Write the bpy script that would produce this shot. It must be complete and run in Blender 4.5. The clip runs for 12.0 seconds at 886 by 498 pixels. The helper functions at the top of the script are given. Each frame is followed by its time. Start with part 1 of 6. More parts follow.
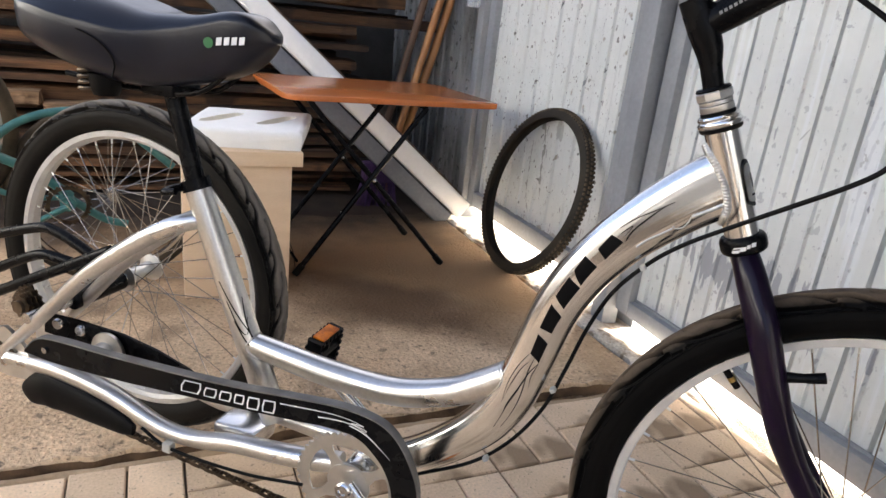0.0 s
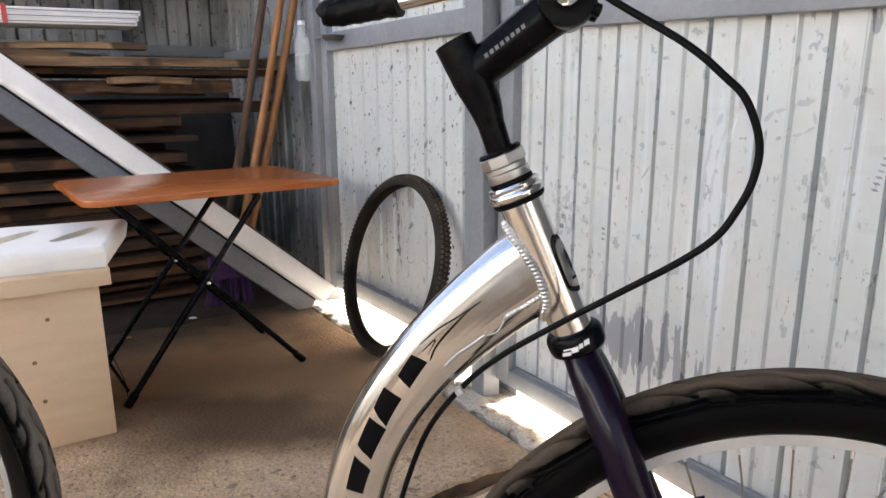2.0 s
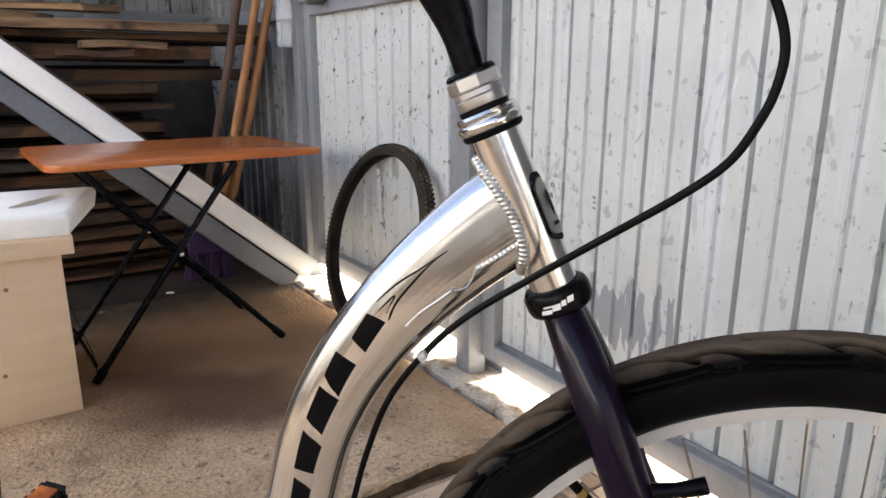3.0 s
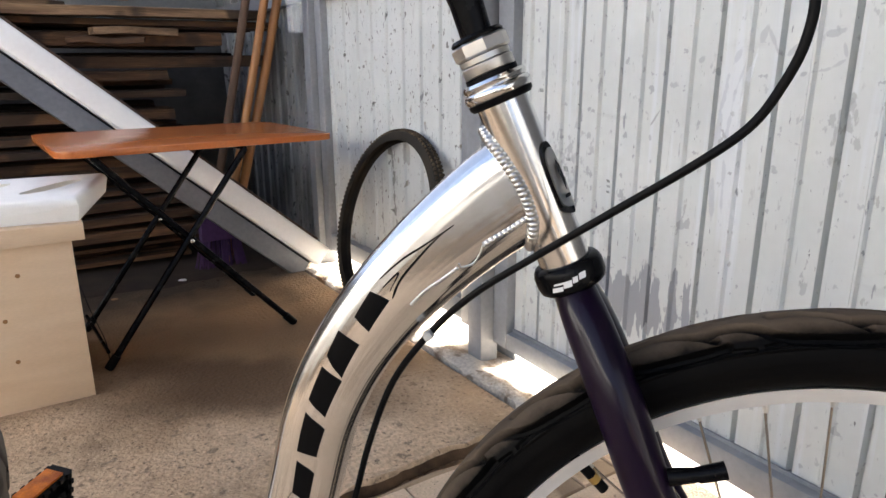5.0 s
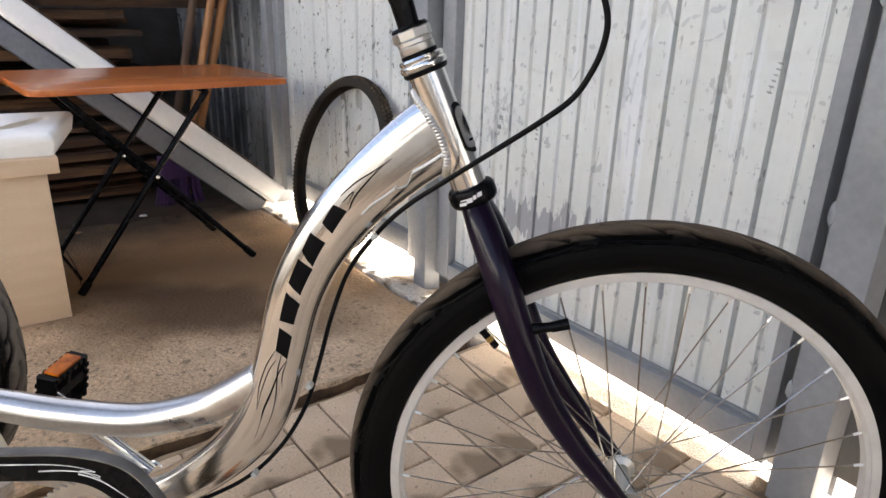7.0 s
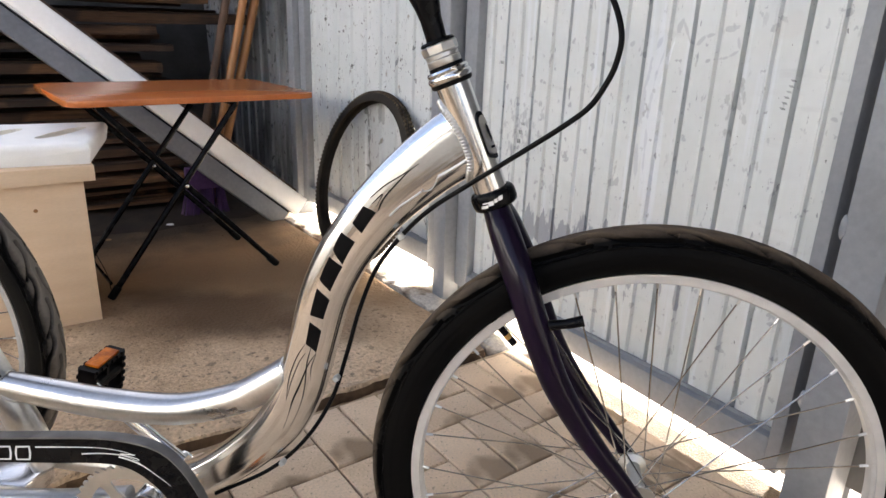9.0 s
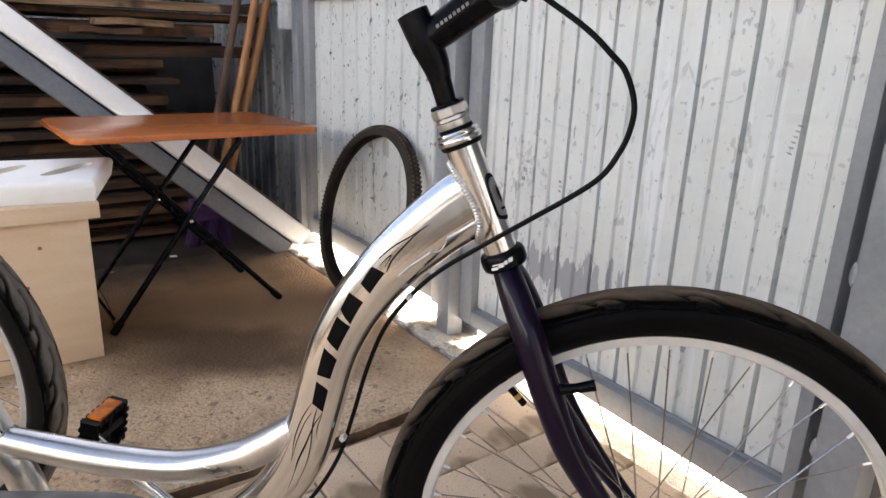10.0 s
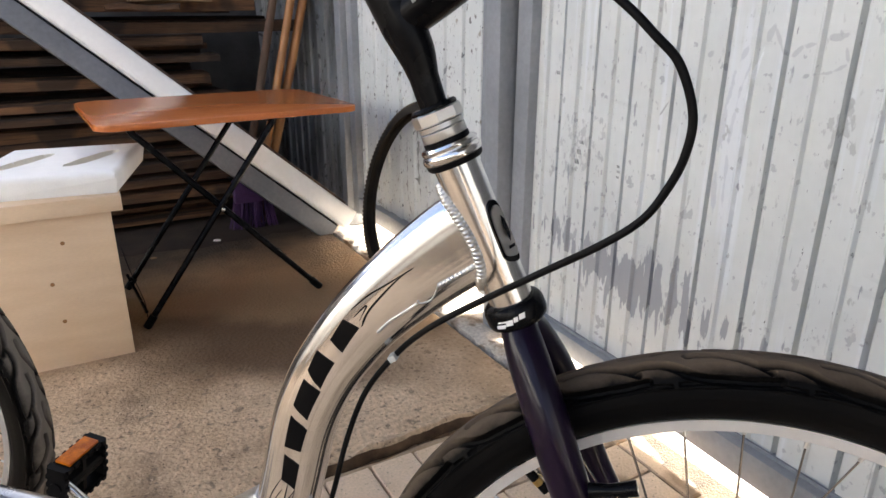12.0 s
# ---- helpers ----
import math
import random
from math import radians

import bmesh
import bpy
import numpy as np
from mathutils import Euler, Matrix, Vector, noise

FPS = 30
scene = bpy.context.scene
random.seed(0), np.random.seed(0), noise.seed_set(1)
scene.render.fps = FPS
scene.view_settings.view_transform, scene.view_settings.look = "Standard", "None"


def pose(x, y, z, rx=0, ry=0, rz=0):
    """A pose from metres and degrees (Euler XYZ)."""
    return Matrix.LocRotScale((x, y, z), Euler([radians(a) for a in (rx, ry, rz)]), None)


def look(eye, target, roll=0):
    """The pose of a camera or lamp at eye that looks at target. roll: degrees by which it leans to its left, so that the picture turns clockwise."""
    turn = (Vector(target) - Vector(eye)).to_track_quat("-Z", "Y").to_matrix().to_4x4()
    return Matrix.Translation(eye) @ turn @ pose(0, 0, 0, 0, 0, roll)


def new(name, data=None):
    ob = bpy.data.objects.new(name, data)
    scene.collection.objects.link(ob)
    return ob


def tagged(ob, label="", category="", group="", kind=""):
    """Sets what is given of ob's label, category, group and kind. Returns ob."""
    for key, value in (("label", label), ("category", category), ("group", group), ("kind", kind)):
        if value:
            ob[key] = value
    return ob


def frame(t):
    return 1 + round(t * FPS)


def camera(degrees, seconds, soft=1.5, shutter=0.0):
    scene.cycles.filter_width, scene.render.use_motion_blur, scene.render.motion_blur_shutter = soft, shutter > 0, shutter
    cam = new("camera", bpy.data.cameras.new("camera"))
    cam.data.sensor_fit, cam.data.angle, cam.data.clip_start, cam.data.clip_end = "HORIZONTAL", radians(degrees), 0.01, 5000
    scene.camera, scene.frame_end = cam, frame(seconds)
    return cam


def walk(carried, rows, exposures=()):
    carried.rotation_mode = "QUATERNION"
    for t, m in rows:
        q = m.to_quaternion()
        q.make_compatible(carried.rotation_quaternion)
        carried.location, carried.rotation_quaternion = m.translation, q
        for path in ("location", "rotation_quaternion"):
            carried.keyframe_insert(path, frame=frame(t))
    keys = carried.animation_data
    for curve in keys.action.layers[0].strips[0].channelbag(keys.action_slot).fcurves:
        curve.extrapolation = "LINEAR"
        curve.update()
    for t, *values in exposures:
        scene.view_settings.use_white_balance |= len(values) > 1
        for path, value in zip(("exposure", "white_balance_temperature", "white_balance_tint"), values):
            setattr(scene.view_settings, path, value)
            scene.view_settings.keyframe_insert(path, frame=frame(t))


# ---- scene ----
cam = camera(67.5, 12.0)
PATH = [
    (0, (-1.391, -1.619, 0.868), (-0.594, 0.096, 0.216), 6.44),
    (0.5, (-1.409, -1.636, 0.863), (-0.601, 0.073, 0.212), 6.55),
    (1, (-1.329, -1.616, 0.869), (-0.335, 0.025, 0.304), 6.99),
    (1.5, (-1.245, -1.539, 0.874), (-0.177, 0.080, 0.387), 4.10),
    (2, (-1.185, -1.496, 0.875), (-0.098, 0.120, 0.420), -0.27),
    (2.5, (-1.151, -1.467, 0.848), (-0.080, 0.148, 0.354), -0.54),
    (3, (-1.125, -1.448, 0.827), (-0.026, 0.144, 0.319), 0.24),
    (5, (-1.111, -1.437, 0.812), (-0.050, 0.171, 0.273), -0.18),
    (5.5, (-1.113, -1.438, 0.812), (-0.058, 0.176, 0.282), -0.06),
    (6, (-1.115, -1.448, 0.811), (-0.022, 0.143, 0.287), 2.41),
    (6.5, (-1.158, -1.524, 0.850), (0.005, -0.020, 0.229), 2.30),
    (7, (-1.216, -1.615, 0.850), (-0.064, -0.133, 0.158), 1.89),
    (7.5, (-1.242, -1.654, 0.857), (-0.095, -0.150, 0.207), 1.52),
    (9.5, (-1.249, -1.642, 0.846), (-0.134, -0.112, 0.202), 2.29),
    (10, (-1.245, -1.627, 0.885), (-0.120, -0.080, 0.302), 2.23),
    (10.5, (-1.224, -1.620, 0.899), (-0.159, -0.010, 0.376), 0.60),
    (11, (-1.210, -1.622, 0.894), (-0.178, 0.014, 0.387), -0.86),
    (11.5, (-1.190, -1.604, 0.885), (-0.194, 0.037, 0.324), -0.76),
    (12, (-1.084, -1.506, 0.899), (-0.145, 0.122, 0.215), 0.19),
]
walk(cam, [(t, look(eye, target, roll)) for t, eye, target, roll in PATH], exposures=[(0.0, 3.15, 7150, 8), (12.0, 3.15, 7150, 8)])

# ---- world and light ----
world = bpy.data.worlds.new("sky")
scene.world = world
world.use_nodes = True
SUN_ELEV, SUN_AZ = radians(17), radians(80)
wn = world.node_tree
sky = wn.nodes.new("ShaderNodeTexSky")
sky.sky_type, sky.sun_disc = "NISHITA", False
sky.sun_elevation, sky.sun_rotation = SUN_ELEV, SUN_AZ
sky.air_density, sky.dust_density, sky.ozone_density = 0.4, 9.0, 0.6
wn.links.new(sky.outputs["Color"], wn.nodes["Background"].inputs["Color"])
wn.nodes["Background"].inputs["Strength"].default_value = 0.15
sun = new("sun", bpy.data.lights.new("sun", "SUN"))
sun.data.energy, sun.data.angle, sun.data.color = 5.0, radians(3.5), (0.93, 0.96, 1.0)
sun_way = Vector((math.sin(SUN_AZ) * math.cos(SUN_ELEV), math.cos(SUN_AZ) * math.cos(SUN_ELEV), math.sin(SUN_ELEV)))
sun.matrix_world = look(sun_way * 20, (0, 0, 0))


# ---- materials ----
def mat(name, color, rough=0.5, metal=0.0, **extra):
    """A principled material with two scales of colour variation, optional bump, and optional brushed grain."""
    m = bpy.data.materials.new(name)
    m.use_nodes = True
    nt = m.node_tree
    b = nt.nodes["Principled BSDF"]
    b.inputs["Roughness"].default_value, b.inputs["Metallic"].default_value = rough, metal
    N, L = nt.nodes.new, nt.links.new
    tc = N("ShaderNodeTexCoord")
    mp = N("ShaderNodeMapping")
    L(tc.outputs["Object"], mp.inputs["Vector"])
    mp.inputs["Scale"].default_value = extra.get("stretch", (1, 1, 1))
    n1, n2 = N("ShaderNodeTexNoise"), N("ShaderNodeTexNoise")
    n1.inputs["Scale"].default_value, n1.inputs["Detail"].default_value = extra.get("coarse", 6), 6
    n2.inputs["Scale"].default_value, n2.inputs["Detail"].default_value = extra.get("fine", 120), 8
    for n in (n1, n2):
        L(mp.outputs["Vector"], n.inputs["Vector"])
    amp = extra.get("vary", 0.12)
    mix = N("ShaderNodeMix")
    mix.data_type = "RGBA"
    other = extra.get("second", tuple(c * (1 - 2 * amp) for c in color))
    mix.inputs[6].default_value, mix.inputs[7].default_value = (*color, 1), (*other, 1)
    rmp = N("ShaderNodeMapRange")
    rmp.inputs["From Min"].default_value, rmp.inputs["From Max"].default_value = extra.get("edges", (0.35, 0.65))
    L(n1.outputs["Fac"], rmp.inputs["Value"])
    L(rmp.outputs["Result"], mix.inputs["Factor"])
    mix2 = N("ShaderNodeMix")
    mix2.data_type, mix2.blend_type = "RGBA", "MULTIPLY"
    mix2.inputs["Factor"].default_value = 1
    L(mix.outputs[2], mix2.inputs[6])
    r2 = N("ShaderNodeMapRange")
    r2.inputs["From Min"].default_value, r2.inputs["From Max"].default_value = 0.25, 0.75
    r2.inputs["To Min"].default_value, r2.inputs["To Max"].default_value = 1 - extra.get("grain", amp), 1 + extra.get("grain", amp)
    L(n2.outputs["Fac"], r2.inputs["Value"])
    L(r2.outputs["Result"], mix2.inputs[7])
    out = mix2.outputs[2]
    if extra.get("specks"):
        for sc_, lo_, hi_, col_ in extra["specks"]:
            ns, rs, xs = N("ShaderNodeTexNoise"), N("ShaderNodeMapRange"), N("ShaderNodeMix")
            ns.inputs["Scale"].default_value, ns.inputs["Detail"].default_value = sc_, 3
            L(tc.outputs["Object"], ns.inputs["Vector"])
            rs.inputs["From Min"].default_value, rs.inputs["From Max"].default_value = lo_, hi_
            rs.inputs["To Max"].default_value = 0.8
            L(ns.outputs["Fac"], rs.inputs["Value"])
            xs.data_type = "RGBA"
            L(rs.outputs["Result"], xs.inputs["Factor"])
            L(out, xs.inputs[6])
            xs.inputs[7].default_value = (*col_, 1)
            out = xs.outputs[2]
    if extra.get("each"):
        oi, hs, r3 = N("ShaderNodeObjectInfo"), N("ShaderNodeHueSaturation"), N("ShaderNodeMapRange")
        r3.inputs["To Min"].default_value, r3.inputs["To Max"].default_value = 1 - extra["each"], 1 + extra["each"]
        L(oi.outputs["Random"], r3.inputs["Value"])
        L(r3.outputs["Result"], hs.inputs["Value"])
        L(out, hs.inputs["Color"])
        out = hs.outputs["Color"]
    L(out, b.inputs["Base Color"])
    rr = N("ShaderNodeMapRange")
    dr = extra.get("rough_vary", 0.08)
    rr.inputs["To Min"].default_value, rr.inputs["To Max"].default_value = max(0.02, rough - dr), min(1, rough + dr)
    L(n1.outputs["Fac"], rr.inputs["Value"])
    L(rr.outputs["Result"], b.inputs["Roughness"])
    if extra.get("bump", 0.1) > 0:
        bp = N("ShaderNodeBump")
        bp.inputs["Strength"].default_value, bp.inputs["Distance"].default_value = extra.get("bump", 0.1), extra.get("depth", 0.002)
        L(n2.outputs["Fac"], bp.inputs["Height"])
        L(bp.outputs["Normal"], b.inputs["Normal"])
    if extra.get("coat"):
        b.inputs["Coat Weight"].default_value, b.inputs["Coat Roughness"].default_value = extra["coat"], 0.06
    if extra.get("spec") is not None:
        b.inputs["Specular IOR Level"].default_value = extra["spec"]
    return m


M_ALU = mat("polished_aluminium", (0.74, 0.738, 0.735), 0.17, 1.0, vary=0.05, coarse=14, fine=260, bump=0.10, depth=0.0004, rough_vary=0.1)
M_ALU_WORN = mat("worn_aluminium", (0.64, 0.63, 0.615), 0.31, 1.0, vary=0.08, coarse=11, fine=220, bump=0.14, depth=0.0005, rough_vary=0.14)
M_WELD = mat("weld_aluminium", (0.56, 0.55, 0.53), 0.34, 1.0, vary=0.08, coarse=60, fine=400, bump=0.05, depth=0.0004)
M_ALU_DULL = mat("dull_aluminium", (0.62, 0.61, 0.59), 0.38, 1.0, vary=0.08, coarse=30, bump=0.08)
M_CHROME = mat("chrome", (0.74, 0.74, 0.74), 0.13, 1.0, vary=0.02, bump=0.0, rough_vary=0.05)
M_STEEL = mat("spoke_steel", (0.52, 0.51, 0.49), 0.25, 1.0, vary=0.08, bump=0.0)
M_RIM_WHITE = mat("pale_rim", (0.52, 0.505, 0.48), 0.42, 0.25, vary=0.06, coarse=20, bump=0.03)
M_RIM = mat("brushed_rim", (0.62, 0.615, 0.605), 0.34, 0.45, vary=0.06, coarse=30, bump=0.05)
M_RUBBER = mat("tyre_rubber", (0.0018, 0.0018, 0.002), 0.55, 0, vary=0.2, spec=0.045, second=(0.0038, 0.0035, 0.0033), coarse=9, fine=420, bump=0.2, depth=0.0008)


def dusty_crown(m, color, lo, hi):
    """Brown dust worn into the outermost band of a wheel's tyre, about its y axis."""
    nt = m.node_tree
    N, L = nt.nodes.new, nt.links.new
    b = nt.nodes["Principled BSDF"]
    src = b.inputs["Base Color"].links[0].from_socket
    tc, mul, ln, n, ad, r, x = N("ShaderNodeTexCoord"), N("ShaderNodeVectorMath"), N("ShaderNodeVectorMath"), N("ShaderNodeTexNoise"), N("ShaderNodeMath"), N("ShaderNodeMapRange"), N("ShaderNodeMix")
    mul.operation, ln.operation, ad.operation = "MULTIPLY", "LENGTH", "MULTIPLY_ADD"
    mul.inputs[1].default_value = (1, 0, 1)
    L(tc.outputs["Object"], mul.inputs[0])
    L(mul.outputs[0], ln.inputs[0])
    L(tc.outputs["Object"], n.inputs["Vector"])
    n.inputs["Scale"].default_value, n.inputs["Detail"].default_value, n.inputs["Roughness"].default_value = 45, 10, 0.7
    ad.inputs[1].default_value = 0.009
    L(n.outputs["Fac"], ad.inputs[0])
    L(ln.outputs["Value"], ad.inputs[2])
    r.inputs["From Min"].default_value, r.inputs["From Max"].default_value = lo + 0.0045, hi + 0.0045
    r.inputs["To Max"].default_value = 0.9
    L(ad.outputs[0], r.inputs["Value"])
    x.data_type = "RGBA"
    L(r.outputs["Result"], x.inputs["Factor"])
    L(src, x.inputs[6])
    x.inputs[7].default_value = (*color, 1)
    L(x.outputs[2], b.inputs["Base Color"])
    return m


M_RUBBER_REAR = mat("dusty_tyre_rubber", (0.005, 0.0045, 0.0042), 0.6, 0, vary=0.2, spec=0.10, second=(0.010, 0.0085, 0.007), coarse=9, fine=420, bump=0.2, depth=0.0008)
dusty_crown(M_RUBBER, (0.092, 0.070, 0.052), 0.3215, 0.3285)
dusty_crown(M_RUBBER_REAR, (0.18, 0.16, 0.14), 0.3250, 0.3325)
M_TREAD_DUST = mat("dusty_knob_rubber", (0.115, 0.084, 0.055), 0.85, 0, spec=0.1, second=(0.04, 0.03, 0.02), coarse=14, fine=200, bump=0.3)
M_SIDEWALL = mat("aged_sidewall", (0.018, 0.0155, 0.0125), 0.65, 0, spec=0.2, second=(0.035, 0.027, 0.018), coarse=10, fine=200, bump=0.3)
M_OLD_RUBBER = mat("dusty_rubber", (0.022, 0.0175, 0.012), 0.8, 0, spec=0.2, second=(0.07, 0.05, 0.030), coarse=12, fine=200, bump=0.3)
M_BLACK = mat("black_paint", (0.0025, 0.0025, 0.003), 0.26, 0, vary=0.15, second=(0.005, 0.005, 0.0055), coarse=30, bump=0.03, spec=0.09)
M_BLACK_PLASTIC = mat("black_plastic", (0.003, 0.003, 0.0033), 0.5, 0, vary=0.2, spec=0.09, coarse=25, fine=500, bump=0.15, depth=0.0005)
M_PURPLE = mat("dark_purple_metallic_paint", (0.0062, 0.0022, 0.0115), 0.30, 0.0, second=(0.004, 0.0016, 0.0075), coarse=16, fine=900, bump=0.03, coat=0.22, spec=0.12)
M_VINYL = mat("saddle_vinyl", (0.0042, 0.0060, 0.0140), 0.36, 0, vary=0.15, coarse=18, fine=600, bump=0.14, depth=0.0004, spec=0.24, coat=0.3)
M_VINYL.node_tree.nodes["Principled BSDF"].inputs["Coat Roughness"].default_value = 0.2
M_CHAIN = mat("oily_chain", (0.13, 0.095, 0.065), 0.36, 0.9, vary=0.3, coarse=60)
M_DECAL_BLACK = mat("black_decal", (0.003, 0.003, 0.0033), 0.4, 0, vary=0.1, bump=0.0, spec=0.08)
M_DECAL_WHITE = mat("white_decal", (0.72, 0.72, 0.72), 0.4, 0, vary=0.03, bump=0.0)
M_PRINT_GREY = mat("grey_print", (0.17, 0.17, 0.172), 0.45, 0, vary=0.1, bump=0.0)
M_DECAL_GREEN = mat("green_print", (0.012, 0.13, 0.035), 0.45, 0, vary=0.05, bump=0.0)
M_AMBER = mat("amber_reflector", (0.75, 0.20, 0.008), 0.4, 0, second=(0.42, 0.085, 0.004), coarse=70, fine=400, bump=0.4, spec=0.25)
M_GREY_PAINT = mat("grey_enamel_paint", (0.26, 0.27, 0.288), 0.42, 0, second=(0.195, 0.203, 0.22), vary=0.1, coarse=3.5, fine=70, bump=0.18, rough_vary=0.12)
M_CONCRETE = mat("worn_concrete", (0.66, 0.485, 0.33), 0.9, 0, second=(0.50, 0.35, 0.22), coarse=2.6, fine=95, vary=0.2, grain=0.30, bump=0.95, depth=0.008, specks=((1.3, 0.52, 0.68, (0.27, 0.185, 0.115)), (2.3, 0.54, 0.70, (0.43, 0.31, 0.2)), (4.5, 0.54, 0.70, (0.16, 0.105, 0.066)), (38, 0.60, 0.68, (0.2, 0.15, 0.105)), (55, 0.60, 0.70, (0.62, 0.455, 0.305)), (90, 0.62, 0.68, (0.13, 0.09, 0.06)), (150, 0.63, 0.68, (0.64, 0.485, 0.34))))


def darker_to_boards(m, color, y0, y1, skew=0.0):
    """Darkens the floor towards the boards to a given colour, along a ragged line."""
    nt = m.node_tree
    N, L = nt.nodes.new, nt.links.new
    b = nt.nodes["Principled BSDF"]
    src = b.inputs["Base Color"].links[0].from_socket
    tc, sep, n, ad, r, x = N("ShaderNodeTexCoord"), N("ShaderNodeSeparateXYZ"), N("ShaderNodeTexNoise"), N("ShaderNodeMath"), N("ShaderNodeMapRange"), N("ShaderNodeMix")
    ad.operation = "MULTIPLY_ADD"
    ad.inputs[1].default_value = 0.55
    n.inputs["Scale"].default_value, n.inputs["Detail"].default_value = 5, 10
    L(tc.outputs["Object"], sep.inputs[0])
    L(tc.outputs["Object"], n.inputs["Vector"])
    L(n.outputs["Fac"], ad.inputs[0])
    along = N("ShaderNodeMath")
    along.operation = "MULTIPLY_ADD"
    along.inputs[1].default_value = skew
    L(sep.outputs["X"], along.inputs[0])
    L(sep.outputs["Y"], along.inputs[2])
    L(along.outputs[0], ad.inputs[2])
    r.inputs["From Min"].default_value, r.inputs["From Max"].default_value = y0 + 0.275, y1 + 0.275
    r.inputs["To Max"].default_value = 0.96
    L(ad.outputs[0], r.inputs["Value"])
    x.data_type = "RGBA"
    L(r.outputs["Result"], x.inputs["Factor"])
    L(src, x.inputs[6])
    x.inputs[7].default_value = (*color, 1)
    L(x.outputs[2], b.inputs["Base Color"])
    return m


def soil_shadow_band(m, color, middle, half, skew):
    """A ragged band of brown soil and table shadow put into the floor colour, from the cabinet to the gate."""
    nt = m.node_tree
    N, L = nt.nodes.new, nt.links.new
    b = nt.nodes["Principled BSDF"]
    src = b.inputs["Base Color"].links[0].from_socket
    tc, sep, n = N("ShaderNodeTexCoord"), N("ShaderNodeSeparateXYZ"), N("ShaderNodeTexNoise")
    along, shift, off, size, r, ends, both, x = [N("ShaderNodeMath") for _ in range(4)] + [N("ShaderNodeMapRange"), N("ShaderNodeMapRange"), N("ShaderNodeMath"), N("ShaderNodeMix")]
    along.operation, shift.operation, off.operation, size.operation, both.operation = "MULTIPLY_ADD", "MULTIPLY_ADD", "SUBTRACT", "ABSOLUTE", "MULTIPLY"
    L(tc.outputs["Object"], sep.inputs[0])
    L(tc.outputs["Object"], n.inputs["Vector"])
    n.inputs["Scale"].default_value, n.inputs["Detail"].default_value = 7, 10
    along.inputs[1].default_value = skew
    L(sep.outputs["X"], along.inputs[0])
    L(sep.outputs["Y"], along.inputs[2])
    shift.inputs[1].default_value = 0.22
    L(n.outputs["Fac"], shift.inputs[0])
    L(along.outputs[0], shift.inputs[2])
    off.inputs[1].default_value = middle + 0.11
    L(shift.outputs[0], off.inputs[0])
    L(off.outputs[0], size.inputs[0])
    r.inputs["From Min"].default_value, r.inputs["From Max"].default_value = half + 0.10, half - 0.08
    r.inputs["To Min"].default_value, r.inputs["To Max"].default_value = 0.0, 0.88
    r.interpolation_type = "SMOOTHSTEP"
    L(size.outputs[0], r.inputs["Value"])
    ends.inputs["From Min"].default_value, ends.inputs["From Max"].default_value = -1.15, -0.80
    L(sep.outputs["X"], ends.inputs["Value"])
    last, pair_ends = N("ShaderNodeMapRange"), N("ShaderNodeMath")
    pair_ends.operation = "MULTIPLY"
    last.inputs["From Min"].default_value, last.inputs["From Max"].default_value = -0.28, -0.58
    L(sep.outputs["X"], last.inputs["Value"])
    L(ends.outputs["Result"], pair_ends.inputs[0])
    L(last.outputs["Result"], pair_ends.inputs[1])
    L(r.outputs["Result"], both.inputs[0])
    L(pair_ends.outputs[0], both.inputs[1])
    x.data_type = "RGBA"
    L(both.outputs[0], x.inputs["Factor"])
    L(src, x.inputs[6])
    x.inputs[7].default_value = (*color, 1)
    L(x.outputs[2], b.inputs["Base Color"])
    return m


darker_to_boards(M_CONCRETE, (0.25, 0.150, 0.075), -0.58, -0.02, 0.6)
# the soft shadow before the table, put into the floor colour with soil brown
soil_shadow_band(M_CONCRETE, (0.085, 0.045, 0.020), -0.23, 0.18, 0.6)
# soil by the boards and the shade under the table, put in one colour
darker_to_boards(M_CONCRETE, (0.028, 0.016, 0.009), 0.70, 1.06)
M_PAVER = mat("paver_concrete", (0.70, 0.535, 0.385), 0.88, 0, second=(0.57, 0.42, 0.285), coarse=5, fine=170, grain=0.14, bump=0.4, depth=0.002, each=0.12, specks=((4.5, 0.57, 0.63, (0.20, 0.135, 0.083)), (60, 0.64, 0.7, (0.27, 0.21, 0.155)), (180, 0.66, 0.7, (0.16, 0.12, 0.09))))
M_SAND = mat("joint_sand", (0.17, 0.112, 0.065), 0.95, 0, second=(0.085, 0.063, 0.043), coarse=25, fine=220, grain=0.3, bump=0.8, depth=0.004)
M_OUTSIDE = mat("pale_outside_concrete", (0.72, 0.69, 0.64), 0.9, 0, coarse=3, fine=70, bump=0.4)
M_CURB = mat("crumbling_curb_concrete", (0.58, 0.52, 0.445), 0.92, 0, second=(0.26, 0.185, 0.12), edges=(0.46, 0.64), coarse=11, fine=120, grain=0.25, bump=0.9, depth=0.006, specks=((22, 0.6, 0.68, (0.2, 0.15, 0.105)),))
M_LAMINATE = mat("pale_birch_laminate", (0.78, 0.595, 0.42), 0.45, 0, second=(0.73, 0.54, 0.365), stretch=(3, 3, 14), coarse=2, fine=30, grain=0.05, bump=0.04)
M_FOAM = mat("white_packing_foam", (0.88, 0.87, 0.85), 0.75, 0, vary=0.02, coarse=20, fine=300, grain=0.03, bump=0.3, depth=0.001)
# creamier copy of the foam: shade and bounce inside the slots, as colour
M_FOAM_INNER = mat("slot_shade_foam", (0.80, 0.76, 0.66), 0.8, 0, vary=0.03, coarse=20, fine=300, grain=0.04, bump=0.3, depth=0.001)
